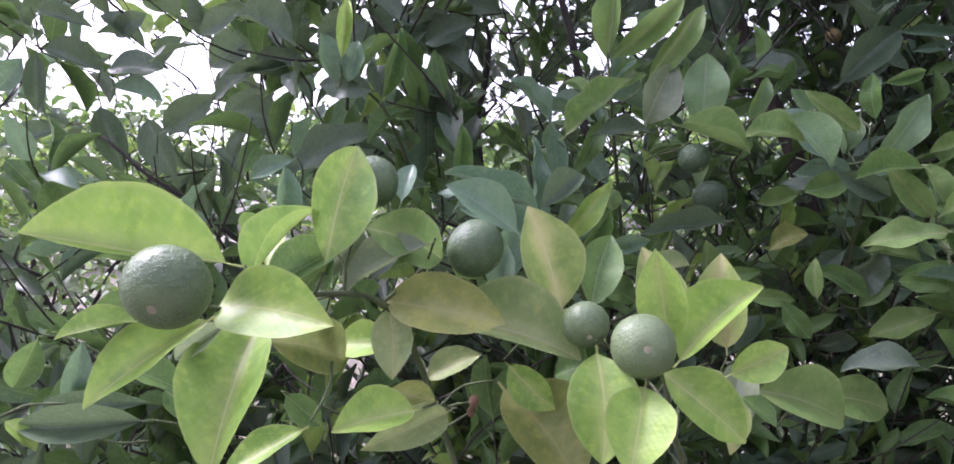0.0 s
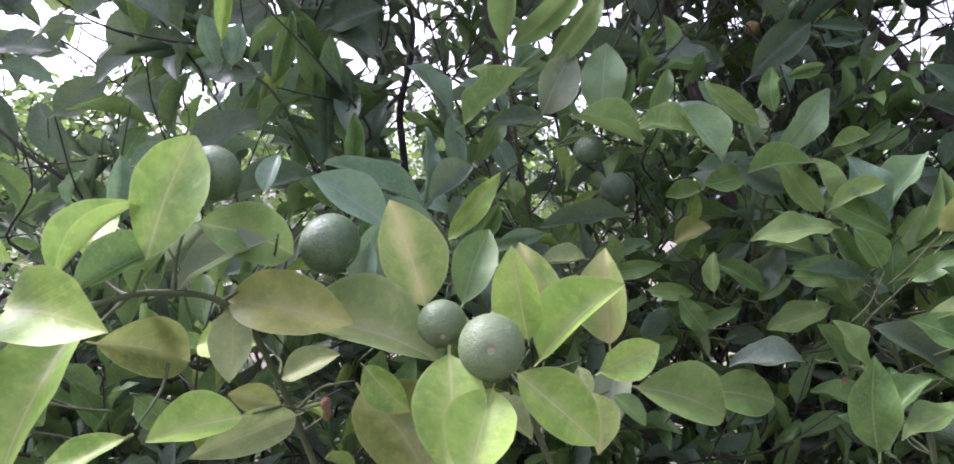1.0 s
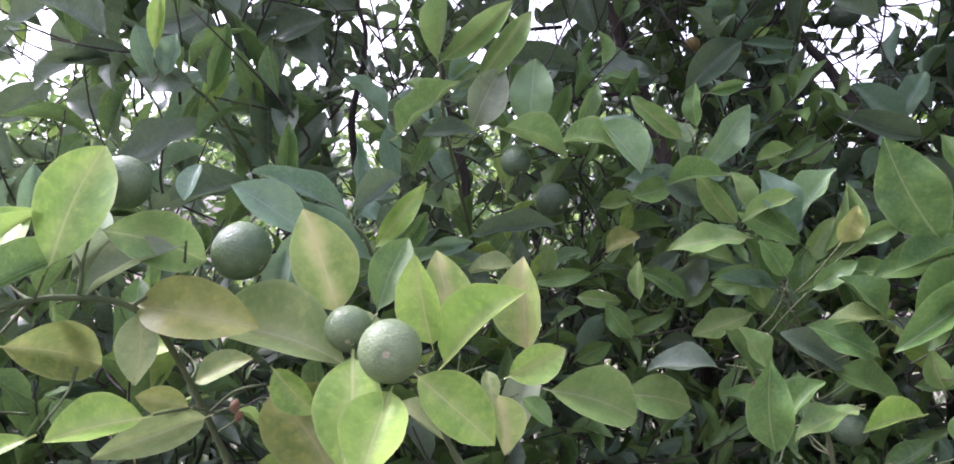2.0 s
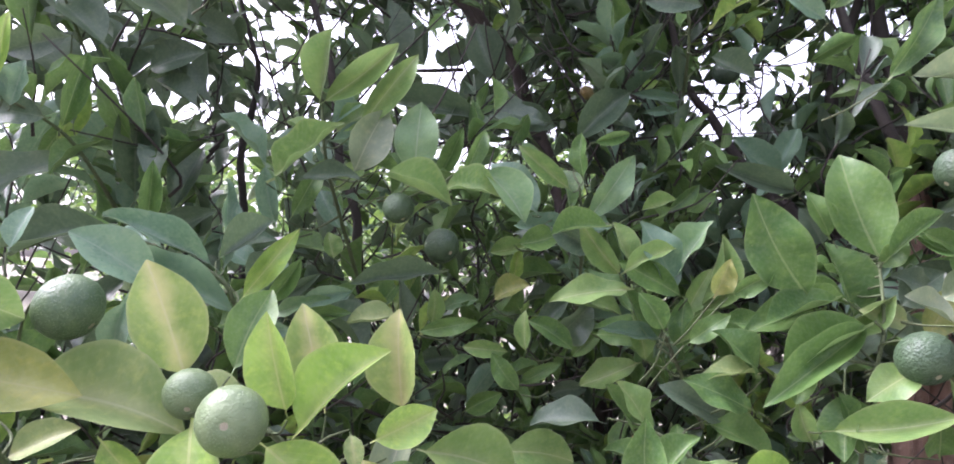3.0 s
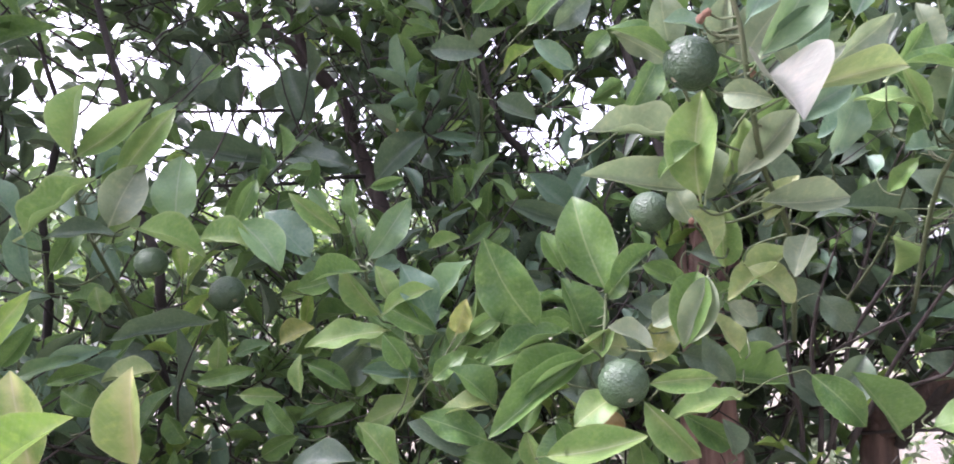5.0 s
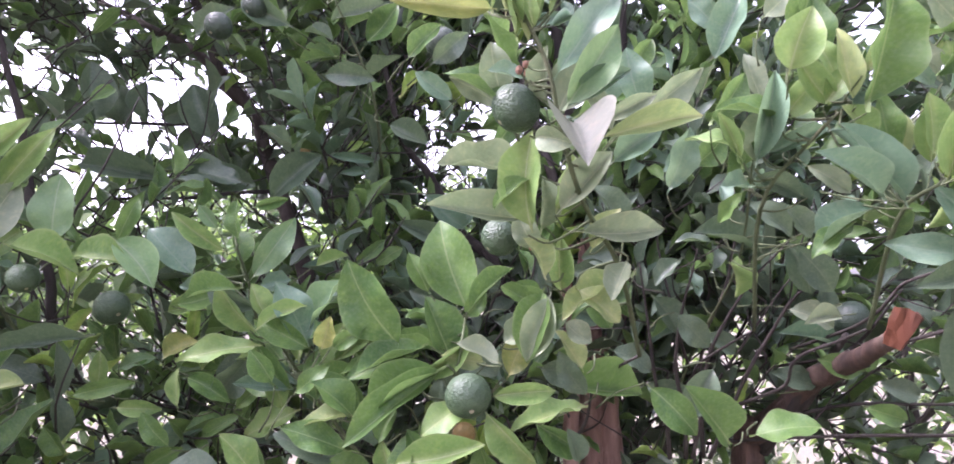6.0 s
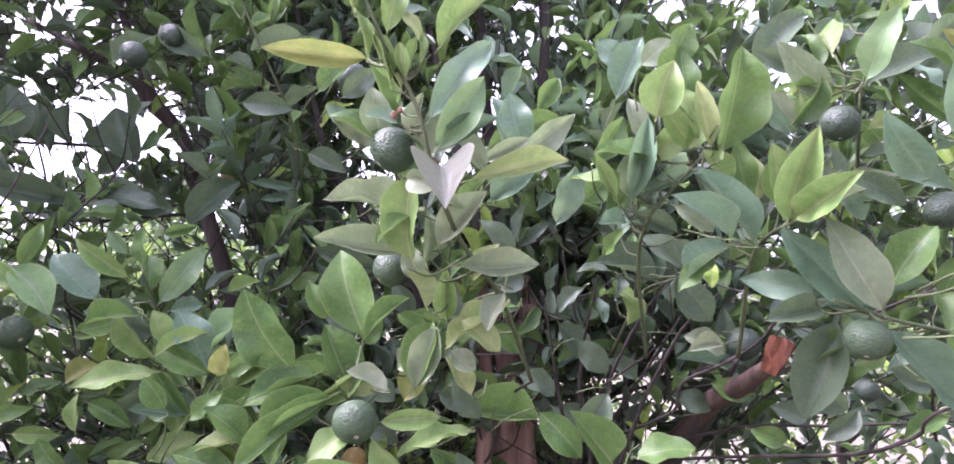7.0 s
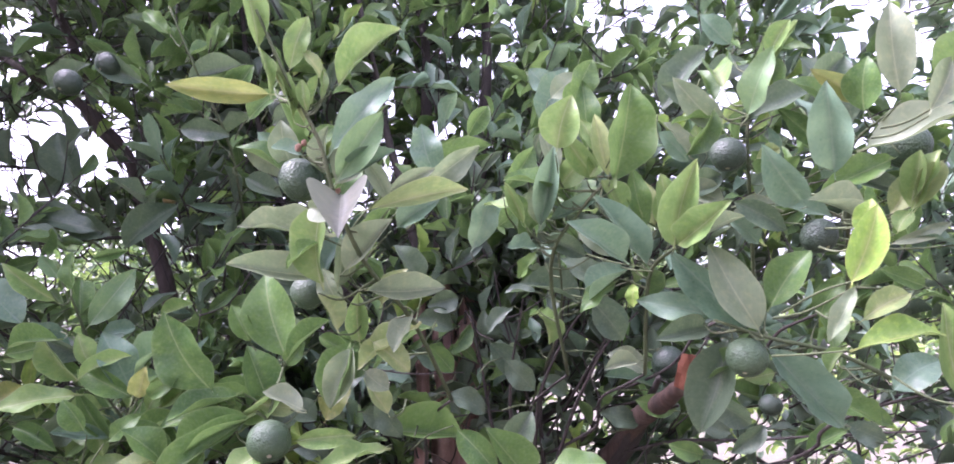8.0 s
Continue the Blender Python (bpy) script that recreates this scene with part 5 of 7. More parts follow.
sprig = shoot(TREES[4], [(0.989, 0.341, 1.279), (0.921, 0.257, 1.376), (0.905, 0.204, 1.401)])
leaf(sprig, 'fresh', (0.897, 0.197, 1.401), (0.883, 0.152, 1.469), 0.032, (-0.76, -0.46, -0.45))
leaf(sprig, 'fresh', (0.885, 0.180, 1.399), (0.883, 0.119, 1.427), 0.027, (-0.97, -0.07, -0.22))
leaf(sprig, 'pale', (0.910, 0.201, 1.402), (0.953, 0.162, 1.429), 0.016, (-0.73, -0.61, 0.30))
leaf(sprig, 'fresh', (0.904, 0.212, 1.424), (0.896, 0.208, 1.472), 0.020, (-0.58, -0.80, -0.17))
leaf(sprig, 'dark', (0.976, 0.192, 1.449), (1.016, 0.165, 1.419), 0.023, (-0.66, -0.71, -0.24))
leaf(sprig, 'green', (0.915, 0.251, 1.428), (0.900, 0.249, 1.487), 0.024, (-0.50, -0.85, -0.16))
leaf(sprig, 'dark', (0.965, 0.241, 1.462), (0.996, 0.221, 1.486), 0.026, (-0.59, -0.81, 0.07))
leaf(sprig, 'fresh', (0.926, 0.262, 1.445), (0.917, 0.260, 1.482), 0.023, (-0.89, -0.42, 0.14))
leaf(sprig, 'light', (0.928, 0.252, 1.431), (0.917, 0.250, 1.474), 0.021, (-0.77, -0.63, 0.05))
leaf(sprig, 'fresh', (0.920, 0.224, 1.420), (0.912, 0.219, 1.466), 0.019, (-0.90, -0.39, -0.21))
leaf(sprig, 'pale', (0.956, 0.239, 1.476), (0.996, 0.221, 1.457), 0.025, (-0.86, -0.45, 0.24))
leaf(sprig, 'fresh', (0.991, 0.236, 1.512), (0.978, 0.238, 1.540), 0.018, (-0.88, -0.47, 0.07))
leaf(sprig, 'pale', (0.985, 0.252, 1.510), (0.956, 0.260, 1.547), 0.016, (-0.38, -0.90, 0.19))
companions(sprig, 77, 12, ("green", "fresh", "blue"))

sprig = shoot(TREES[4], [(1.154, 0.131, 1.261), (1.060, 0.151, 1.301), (0.981, 0.167, 1.317), (0.918, 0.175, 1.333)])
leaf(sprig, 'blue', (0.968, 0.183, 1.327), (0.915, 0.221, 1.400), 0.032, (-0.75, -0.62, -0.22))
leaf(sprig, 'dusty', (0.950, 0.153, 1.324), (0.918, 0.174, 1.401), 0.037, (-0.65, -0.75, -0.07))
leaf(sprig, 'blue', (0.958, 0.210, 1.339), (0.908, 0.262, 1.356), 0.027, (-0.70, -0.71, 0.09))
leaf(sprig, 'green', (0.988, 0.169, 1.346), (1.009, 0.138, 1.397), 0.035, (-0.91, -0.40, 0.12))
leaf(sprig, 'green', (1.039, 0.156, 1.336), (1.047, 0.133, 1.374), 0.024, (-0.88, -0.47, -0.08))
leaf(sprig, 'dark', (0.954, 0.213, 1.328), (0.903, 0.231, 1.317), 0.025, (-0.37, -0.87, 0.33))
leaf(sprig, 'dark', (0.995, 0.228, 1.315), (0.975, 0.255, 1.224), 0.047, (-0.90, -0.42, 0.08))
leaf(sprig, 'blue', (0.981, 0.169, 1.307), (1.048, 0.146, 1.235), 0.038, (-0.40, -0.91, -0.08))
leaf(sprig, 'fresh', (1.043, 0.136, 1.307), (1.031, 0.146, 1.285), 0.016, (-0.88, -0.18, 0.44))
leaf(sprig, 'yellow', (0.922, 0.048, 1.357), (0.924, 0.025, 1.411), 0.025, (-0.84, -0.51, -0.19))
leaf(sprig, 'yellow', (0.929, 0.053, 1.308), (0.974, 0.014, 1.320), 0.025, (-0.53, -0.39, 0.75))
leaf(sprig, 'dusty', (0.924, 0.048, 1.353), (0.909, 0.063, 1.314), 0.014, (-0.91, -0.39, 0.18))
leaf(sprig, 'green', (1.095, 0.175, 1.252), (1.120, 0.154, 1.233), 0.023, (-0.39, -0.82, 0.42))
leaf(sprig, 'fresh', (1.040, 0.210, 1.283), (1.015, 0.225, 1.277), 0.018, (-0.52, -0.84, 0.18))
fruit(sprig, (0.954, 0.172, 1.300), .037, dark=True)
fruit(sprig, (1.163, 0.313, 1.238), .028, deep=True)
leaf(sprig, 'dark', (1.132, 0.267, 1.266), (1.175, 0.248, 1.246), 0.027, (-0.78, -0.55, 0.30))
leaf(sprig, 'dark', (1.076, 0.334, 1.250), (1.128, 0.313, 1.216), 0.031, (-0.94, -0.33, 0.09))
leaf(sprig, 'green', (1.247, 0.274, 1.207), (1.205, 0.301, 1.182), 0.026, (-0.82, -0.35, 0.46))
leaf(sprig, 'dark', (1.177, 0.333, 1.211), (1.141, 0.358, 1.178), 0.025, (-0.62, -0.77, 0.13))
leaf(sprig, 'dark', (1.293, 0.253, 1.193), (1.247, 0.273, 1.214), 0.029, (-0.71, -0.69, 0.10))
leaf(sprig, 'green', (1.132, 0.454, 1.177), (1.176, 0.434, 1.162), 0.027, (-0.67, -0.74, 0.12))
companions(sprig, 78, 8, ("green", "blue"))

sprig = shoot(TREES[4], [(1.138, 0.305, 1.362), (1.039, 0.223, 1.479), (1.001, 0.187, 1.539), (0.972, 0.133, 1.608)])
leaf(sprig, 'dusty', (1.009, 0.228, 1.539), (0.952, 0.238, 1.588), 0.030, (-0.54, -0.69, -0.49))
leaf(sprig, 'mint', (0.974, 0.168, 1.530), (0.960, 0.126, 1.580), 0.030, (-0.92, -0.13, -0.36))
leaf(sprig, 'dark', (1.001, 0.187, 1.535), (1.055, 0.142, 1.563), 0.031, (-0.70, -0.57, 0.44))
leaf(sprig, 'green', (1.081, 0.150, 1.503), (1.019, 0.165, 1.543), 0.024, (-0.46, -0.77, -0.44))
leaf(sprig, 'blue', (1.027, 0.154, 1.447), (0.972, 0.152, 1.493), 0.034, (-0.53, -0.54, -0.65))
leaf(sprig, 'fresh', (0.972, 0.138, 1.576), (0.979, 0.118, 1.608), 0.019, (-0.88, -0.47, -0.11))
leaf(sprig, 'blue', (0.995, 0.263, 1.509), (0.964, 0.274, 1.541), 0.027, (-0.51, -0.84, -0.21))
leaf(sprig, 'light', (1.027, 0.202, 1.501), (1.048, 0.189, 1.513), 0.016, (-0.60, -0.78, 0.18))
leaf(sprig, 'dark', (1.050, 0.194, 1.480), (1.026, 0.207, 1.474), 0.017, (-0.53, -0.71, 0.48))
leaf(sprig, 'blue', (1.017, 0.171, 1.445), (1.066, 0.148, 1.434), 0.024, (-0.34, -0.87, 0.36))
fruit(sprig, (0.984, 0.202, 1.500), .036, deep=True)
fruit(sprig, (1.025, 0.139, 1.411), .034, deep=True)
leaf(sprig, 'fresh', (0.980, 0.153, 1.555), (0.982, 0.141, 1.611), 0.015, (-0.85, -0.47, -0.25))
leaf(sprig, 'fresh', (0.983, 0.148, 1.572), (1.004, 0.127, 1.618), 0.009, (-0.81, -0.59, -0.02))
leaf(sprig, 'green', (1.071, 0.217, 1.497), (1.049, 0.225, 1.517), 0.026, (-0.93, -0.35, 0.10))
leaf(sprig, 'pale', (1.075, 0.127, 1.465), (1.096, 0.110, 1.493), 0.021, (-0.69, -0.69, 0.22))
leaf(sprig, 'dark', (1.112, 0.108, 1.459), (1.059, 0.135, 1.474), 0.021, (-0.95, -0.22, 0.21))
leaf(sprig, 'dark', (1.180, 0.189, 1.561), (1.160, 0.186, 1.641), 0.043, (-0.95, -0.26, -0.18))
leaf(sprig, 'blue', (1.035, 0.247, 1.445), (1.065, 0.235, 1.419), 0.026, (-0.68, -0.67, 0.30))
leaf(sprig, 'dark', (1.005, 0.242, 1.601), (1.047, 0.217, 1.617), 0.033, (-0.65, -0.76, 0.10))
leaf(sprig, 'dark', (1.008, 0.312, 1.588), (1.047, 0.278, 1.663), 0.039, (-0.93, -0.34, -0.16))
leaf(sprig, 'dark', (1.140, 0.167, 1.624), (1.105, 0.196, 1.567), 0.039, (-0.58, -0.81, -0.05))
leaf(sprig, 'blue', (1.051, 0.244, 1.650), (1.019, 0.255, 1.683), 0.027, (-0.43, -0.76, -0.48))
leaf(sprig, 'dark', (1.034, 0.274, 1.594), (0.991, 0.294, 1.607), 0.027, (-0.74, -0.60, -0.30))
companions(sprig, 79, 14, ("green", "blue", "fresh"))

sprig = shoot(TREES[4], [(1.191, 0.221, 1.359), (1.097, 0.154, 1.435), (1.056, 0.120, 1.493), (1.048, 0.074, 1.517)])
leaf(sprig, 'blue', (0.996, 0.100, 1.460), (0.960, 0.078, 1.529), 0.035, (-0.76, -0.40, -0.52))
leaf(sprig, 'pale', (0.981, 0.070, 1.411), (0.932, 0.082, 1.427), 0.022, (-0.06, -0.87, 0.50))
leaf(sprig, 'olive', (1.041, 0.098, 1.533), (0.989, 0.110, 1.558), 0.020, (-0.43, -0.68, -0.59))
leaf(sprig, 'green', (1.026, 0.086, 1.517), (1.015, 0.072, 1.561), 0.032, (-0.89, -0.33, -0.31))
leaf(sprig, 'green', (1.051, 0.079, 1.476), (0.988, 0.106, 1.448), 0.025, (-0.49, -0.79, 0.36))
leaf(sprig, 'green', (0.891, 0.436, 1.161), (0.836, 0.432, 1.220), 0.045, (0.02, -1.00, -0.04))
leaf(sprig, 'green', (0.906, 0.415, 1.170), (0.956, 0.375, 1.183), 0.039, (-0.53, -0.41, 0.74))
leaf(sprig, 'dark', (1.213, 0.226, 1.588), (1.170, 0.237, 1.659), 0.050, (-0.45, -0.88, -0.14))
leaf(sprig, 'pale', (1.051, 0.421, 1.290), (1.008, 0.433, 1.282), 0.023, (-0.32, -0.82, 0.47))
leaf(sprig, 'pale', (1.022, 0.085, 1.479), (1.053, 0.016, 1.501), 0.036, (-0.83, -0.21, 0.52))
leaf(sprig, 'pale', (1.003, 0.042, 1.516), (0.981, 0.030, 1.585), 0.029, (-0.74, -0.58, -0.34))
leaf(sprig, 'fresh', (1.061, 0.073, 1.427), (1.078, 0.053, 1.480), 0.029, (-0.95, -0.10, 0.28))
leaf(sprig, 'light', (0.932, 0.048, 1.330), (0.961, 0.028, 1.349), 0.019, (-0.67, -0.64, 0.38))
leaf(sprig, 'green', (1.092, 0.204, 1.259), (1.168, 0.166, 1.230), 0.031, (-0.27, -0.86, 0.43))
leaf(sprig, 'light', (1.065, 0.093, 1.428), (1.082, 0.077, 1.465), 0.024, (-0.83, -0.54, 0.13))
leaf(sprig, 'fresh', (1.060, 0.072, 1.435), (1.063, 0.062, 1.480), 0.020, (-0.91, -0.34, 0.23))
leaf(sprig, 'light', (1.064, 0.070, 1.430), (1.082, 0.053, 1.471), 0.021, (-0.88, -0.47, -0.11))
leaf(sprig, 'fresh', (0.998, 0.021, 1.273), (0.984, 0.017, 1.340), 0.027, (-0.73, -0.67, 0.11))
leaf(sprig, 'yellow', (0.937, 0.045, 1.390), (0.940, 0.038, 1.419), 0.019, (-0.94, -0.30, -0.17))
leaf(sprig, 'fresh', (1.051, 0.082, 1.409), (1.061, 0.073, 1.427), 0.018, (-0.96, -0.26, 0.14))
leaf(sprig, 'pale', (1.049, 0.085, 1.398), (1.093, 0.056, 1.416), 0.012, (-0.59, -0.79, -0.16))
leaf(sprig, 'green', (1.139, 0.110, 1.366), (1.102, 0.128, 1.383), 0.020, (-0.93, -0.21, 0.31))
leaf(sprig, 'blue', (1.079, 0.115, 1.270), (1.116, 0.090, 1.297), 0.033, (-0.85, -0.49, 0.18))
leaf(sprig, 'fresh', (0.974, -0.007, 1.494), (0.986, -0.023, 1.542), 0.027, (-0.97, -0.24, -0.06))
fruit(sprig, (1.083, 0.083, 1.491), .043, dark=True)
leaf(sprig, 'blue', (1.095, 0.059, 1.398), (1.062, 0.076, 1.406), 0.020, (-0.20, -0.72, 0.67))
leaf(sprig, 'pale', (0.963, 0.001, 1.481), (0.975, -0.013, 1.520), 0.026, (-0.72, -0.69, -0.03))
companions(sprig, 80, 14, ("green", "blue", "pale"))

sprig = shoot(TREES[2], [(0.657, 0.947, 1.520), (0.610, 0.842, 1.623), (0.553, 0.800, 1.714), (0.505, 0.788, 1.810)])
leaf(sprig, 'green', (0.587, 0.788, 1.679), (0.624, 0.761, 1.732), 0.037, (-0.41, -0.89, -0.17))
leaf(sprig, 'dark', (0.535, 0.822, 1.635), (0.599, 0.791, 1.626), 0.034, (-0.46, -0.87, -0.18))
leaf(sprig, 'dark', (0.361, 0.866, 1.683), (0.409, 0.834, 1.718), 0.033, (-0.45, -0.89, 0.10))
leaf(sprig, 'dark', (0.476, 0.793, 1.688), (0.415, 0.817, 1.731), 0.035, (-0.28, -0.89, -0.37))
leaf(sprig, 'dark', (0.627, 0.625, 1.599), (0.663, 0.600, 1.634), 0.030, (0.12, -0.99, 0.08))
leaf(sprig, 'green', (0.596, 0.629, 1.603), (0.628, 0.606, 1.642), 0.026, (-0.42, -0.90, 0.15))
leaf(sprig, 'dark', (0.632, 0.822, 1.571), (0.684, 0.799, 1.543), 0.034, (-0.19, -0.98, 0.08))
leaf(sprig, 'green', (0.474, 0.823, 1.689), (0.448, 0.831, 1.723), 0.026, (0.07, -0.96, 0.27))
leaf(sprig, 'dark', (0.608, 0.772, 1.734), (0.538, 0.812, 1.716), 0.035, (-0.43, -0.90, 0.10))
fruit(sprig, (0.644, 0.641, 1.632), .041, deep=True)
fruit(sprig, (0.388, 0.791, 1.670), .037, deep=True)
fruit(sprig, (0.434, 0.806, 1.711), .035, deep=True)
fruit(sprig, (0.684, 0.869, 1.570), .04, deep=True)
fruit(sprig, (0.545, 1.050, 1.572), .024, ripe=True)
companions(sprig, 81, 14, ("green", "green", "dark"))

sprig = shoot(TREES[2], [(0.531, 1.039, 1.397), (0.438, 0.995, 1.477), (0.351, 0.945, 1.499), (0.265, 0.951, 1.510)])
leaf(sprig, 'dark', (0.334, 0.886, 1.479), (0.217, 0.938, 1.505), 0.039, (-0.39, -0.91, 0.12))
leaf(sprig, 'dark', (0.435, 0.925, 1.492), (0.328, 0.973, 1.514), 0.048, (-0.28, -0.83, 0.49))
leaf(sprig, 'dark', (0.244, 1.193, 1.699), (0.248, 1.200, 1.632), 0.041, (-0.02, -0.99, -0.10))
leaf(sprig, 'dark', (0.288, 1.172, 1.699), (0.292, 1.179, 1.632), 0.041, (-0.42, -0.90, -0.12))
leaf(sprig, 'dark', (0.317, 1.176, 1.638), (0.380, 1.141, 1.676), 0.039, (-0.18, -0.85, -0.50))
leaf(sprig, 'blue', (0.367, 0.724, 1.342), (0.320, 0.740, 1.396), 0.044, (0.18, -0.89, 0.42))
leaf(sprig, 'green', (0.282, 0.881, 1.391), (0.308, 0.860, 1.457), 0.025, (-0.24, -0.95, -0.22))
leaf(sprig, 'dark', (0.369, 0.994, 1.355), (0.259, 1.052, 1.323), 0.037, (-0.49, -0.56, 0.67))
leaf(sprig, 'dark', (0.461, 0.956, 1.223), (0.406, 0.989, 1.176), 0.042, (-0.38, -0.91, -0.19))
leaf(sprig, 'dark', (0.385, 1.081, 1.611), (0.344, 1.107, 1.565), 0.033, (-0.15, -0.91, -0.38))
leaf(sprig, 'green', (0.409, 0.627, 1.322), (0.360, 0.652, 1.314), 0.025, (-0.45, -0.75, 0.49))
leaf(sprig, 'dark', (0.474, 0.893, 1.462), (0.541, 0.871, 1.530), 0.045, (-0.32, -0.95, 0.01))
leaf(sprig, 'dark', (0.744, 0.800, 1.397), (0.643, 0.821, 1.427), 0.032, (-0.22, -0.97, -0.05))
leaf(sprig, 'blue', (0.420, 0.751, 1.313), (0.354, 0.765, 1.329), 0.035, (-0.05, -0.85, 0.52))
leaf(sprig, 'green', (0.474, 0.663, 1.216), (0.420, 0.675, 1.224), 0.024, (-0.01, -0.60, 0.80))
leaf(sprig, 'dark', (0.437, 1.033, 1.116), (0.346, 1.058, 1.077), 0.034, (-0.40, -0.82, 0.41))
leaf(sprig, 'blue', (0.658, 0.641, 1.561), (0.612, 0.649, 1.594), 0.025, (-0.26, -0.96, -0.13))
leaf(sprig, 'dark', (-0.091, 0.849, 1.302), (-0.186, 0.870, 1.306), 0.024, (-0.20, -0.93, 0.30))
leaf(sprig, 'dark', (0.402, 1.083, 1.587), (0.363, 1.084, 1.681), 0.061, (-0.23, -0.97, -0.09))
leaf(sprig, 'dark', (0.230, 1.040, 1.593), (0.220, 1.034, 1.682), 0.054, (0.48, -0.88, -0.01))
leaf(sprig, 'dark', (0.013, 0.657, 1.485), (-0.043, 0.667, 1.527), 0.043, (0.05, -0.96, 0.28))
leaf(sprig, 'dark', (0.189, 0.699, 1.190), (0.137, 0.708, 1.230), 0.038, (0.43, -0.58, 0.69))
leaf(sprig, 'pale', (0.633, 0.462, 1.248), (0.594, 0.470, 1.267), 0.026, (0.14, -0.77, 0.62))

sprig = shoot(TREES[1], [(-0.309, 0.980, 1.210), (-0.386, 0.950, 1.286), (-0.462, 0.929, 1.342), (-0.554, 0.929, 1.399)])
leaf(sprig, 'dark', (-0.569, 0.929, 1.394), (-0.650, 0.919, 1.364), 0.035, (-0.00, -0.95, 0.31))
leaf(sprig, 'dark', (-0.495, 0.949, 1.334), (-0.530, 0.948, 1.426), 0.041, (0.37, -0.92, 0.13))
leaf(sprig, 'dark', (-0.454, 0.929, 1.405), (-0.413, 0.929, 1.325), 0.044, (-0.00, -1.00, -0.01))
leaf(sprig, 'green', (-0.613, 0.950, 1.302), (-0.660, 0.949, 1.349), 0.036, (0.49, -0.74, 0.47))
leaf(sprig, 'dark', (-0.574, 0.950, 1.304), (-0.614, 0.949, 1.349), 0.033, (0.45, -0.80, 0.40))
leaf(sprig, 'blue', (-0.553, 0.960, 1.292), (-0.584, 0.959, 1.342), 0.035, (0.43, -0.86, 0.26))
leaf(sprig, 'green', (-0.520, 0.949, 1.318), (-0.572, 0.949, 1.353), 0.032, (0.51, -0.42, 0.75))
leaf(sprig, 'blue', (-0.659, 0.928, 1.439), (-0.626, 0.928, 1.485), 0.034, (0.33, -0.91, -0.24))
leaf(sprig, 'dark', (-0.598, 0.919, 1.411), (-0.601, 0.918, 1.491), 0.028, (0.43, -0.90, 0.01))
leaf(sprig, 'dark', (-0.496, 0.898, 1.461), (-0.577, 0.898, 1.494), 0.037, (0.18, -0.88, 0.44))
leaf(sprig, 'dark', (-0.504, 0.918, 1.470), (-0.428, 0.918, 1.472), 0.046, (-0.01, -0.85, 0.53))
leaf(sprig, 'blue', (-0.427, 0.918, 1.428), (-0.500, 0.918, 1.447), 0.031, (0.14, -0.83, 0.54))
leaf(sprig, 'dark', (-0.587, 0.897, 1.542), (-0.513, 0.898, 1.521), 0.024, (0.09, -0.94, 0.33))
leaf(sprig, 'dark', (-0.376, 0.948, 1.482), (-0.304, 0.948, 1.536), 0.054, (-0.06, -1.00, 0.07))
leaf(sprig, 'yellow', (-0.335, 0.947, 1.542), (-0.391, 0.947, 1.568), 0.025, (0.26, -0.79, 0.55))
leaf(sprig, 'dark', (-0.417, 0.899, 1.384), (-0.350, 0.898, 1.433), 0.040, (0.22, -0.93, -0.31))
leaf(sprig, 'dark', (-0.357, 0.919, 1.364), (-0.315, 0.919, 1.327), 0.033, (0.51, -0.63, 0.58))
leaf(sprig, 'blue', (-0.191, 0.699, 1.327), (-0.235, 0.700, 1.308), 0.022, (-0.13, -0.95, 0.28))
leaf(sprig, 'dark', (-0.509, 0.948, 1.522), (-0.467, 0.947, 1.556), 0.033, (0.00, -1.00, -0.01))
leaf(sprig, 'dark', (-0.415, 0.948, 1.523), (-0.449, 0.948, 1.480), 0.033, (-0.23, -0.96, 0.17))
leaf(sprig, 'green', (-0.598, 0.948, 1.512), (-0.586, 0.947, 1.563), 0.031, (0.73, -0.66, -0.18))
leaf(sprig, 'dark', (-0.241, 0.849, 1.391), (-0.309, 0.849, 1.405), 0.042, (0.04, -0.99, 0.17))
leaf(sprig, 'dark', (-0.136, 0.798, 1.505), (-0.193, 0.798, 1.483), 0.037, (0.02, -1.00, -0.07))
leaf(sprig, 'dark', (-0.354, 0.949, 1.397), (-0.287, 0.948, 1.449), 0.051, (-0.18, -0.96, 0.23))
leaf(sprig, 'dark', (-0.416, 0.999, 1.333), (-0.469, 1.000, 1.287), 0.042, (-0.37, -0.83, 0.42))
leaf(sprig, 'green', (-0.653, 0.948, 1.519), (-0.679, 0.947, 1.561), 0.030, (0.41, -0.88, 0.25))
leaf(sprig, 'dark', (-0.487, 0.948, 1.522), (-0.530, 0.947, 1.555), 0.033, (0.37, -0.80, 0.47))

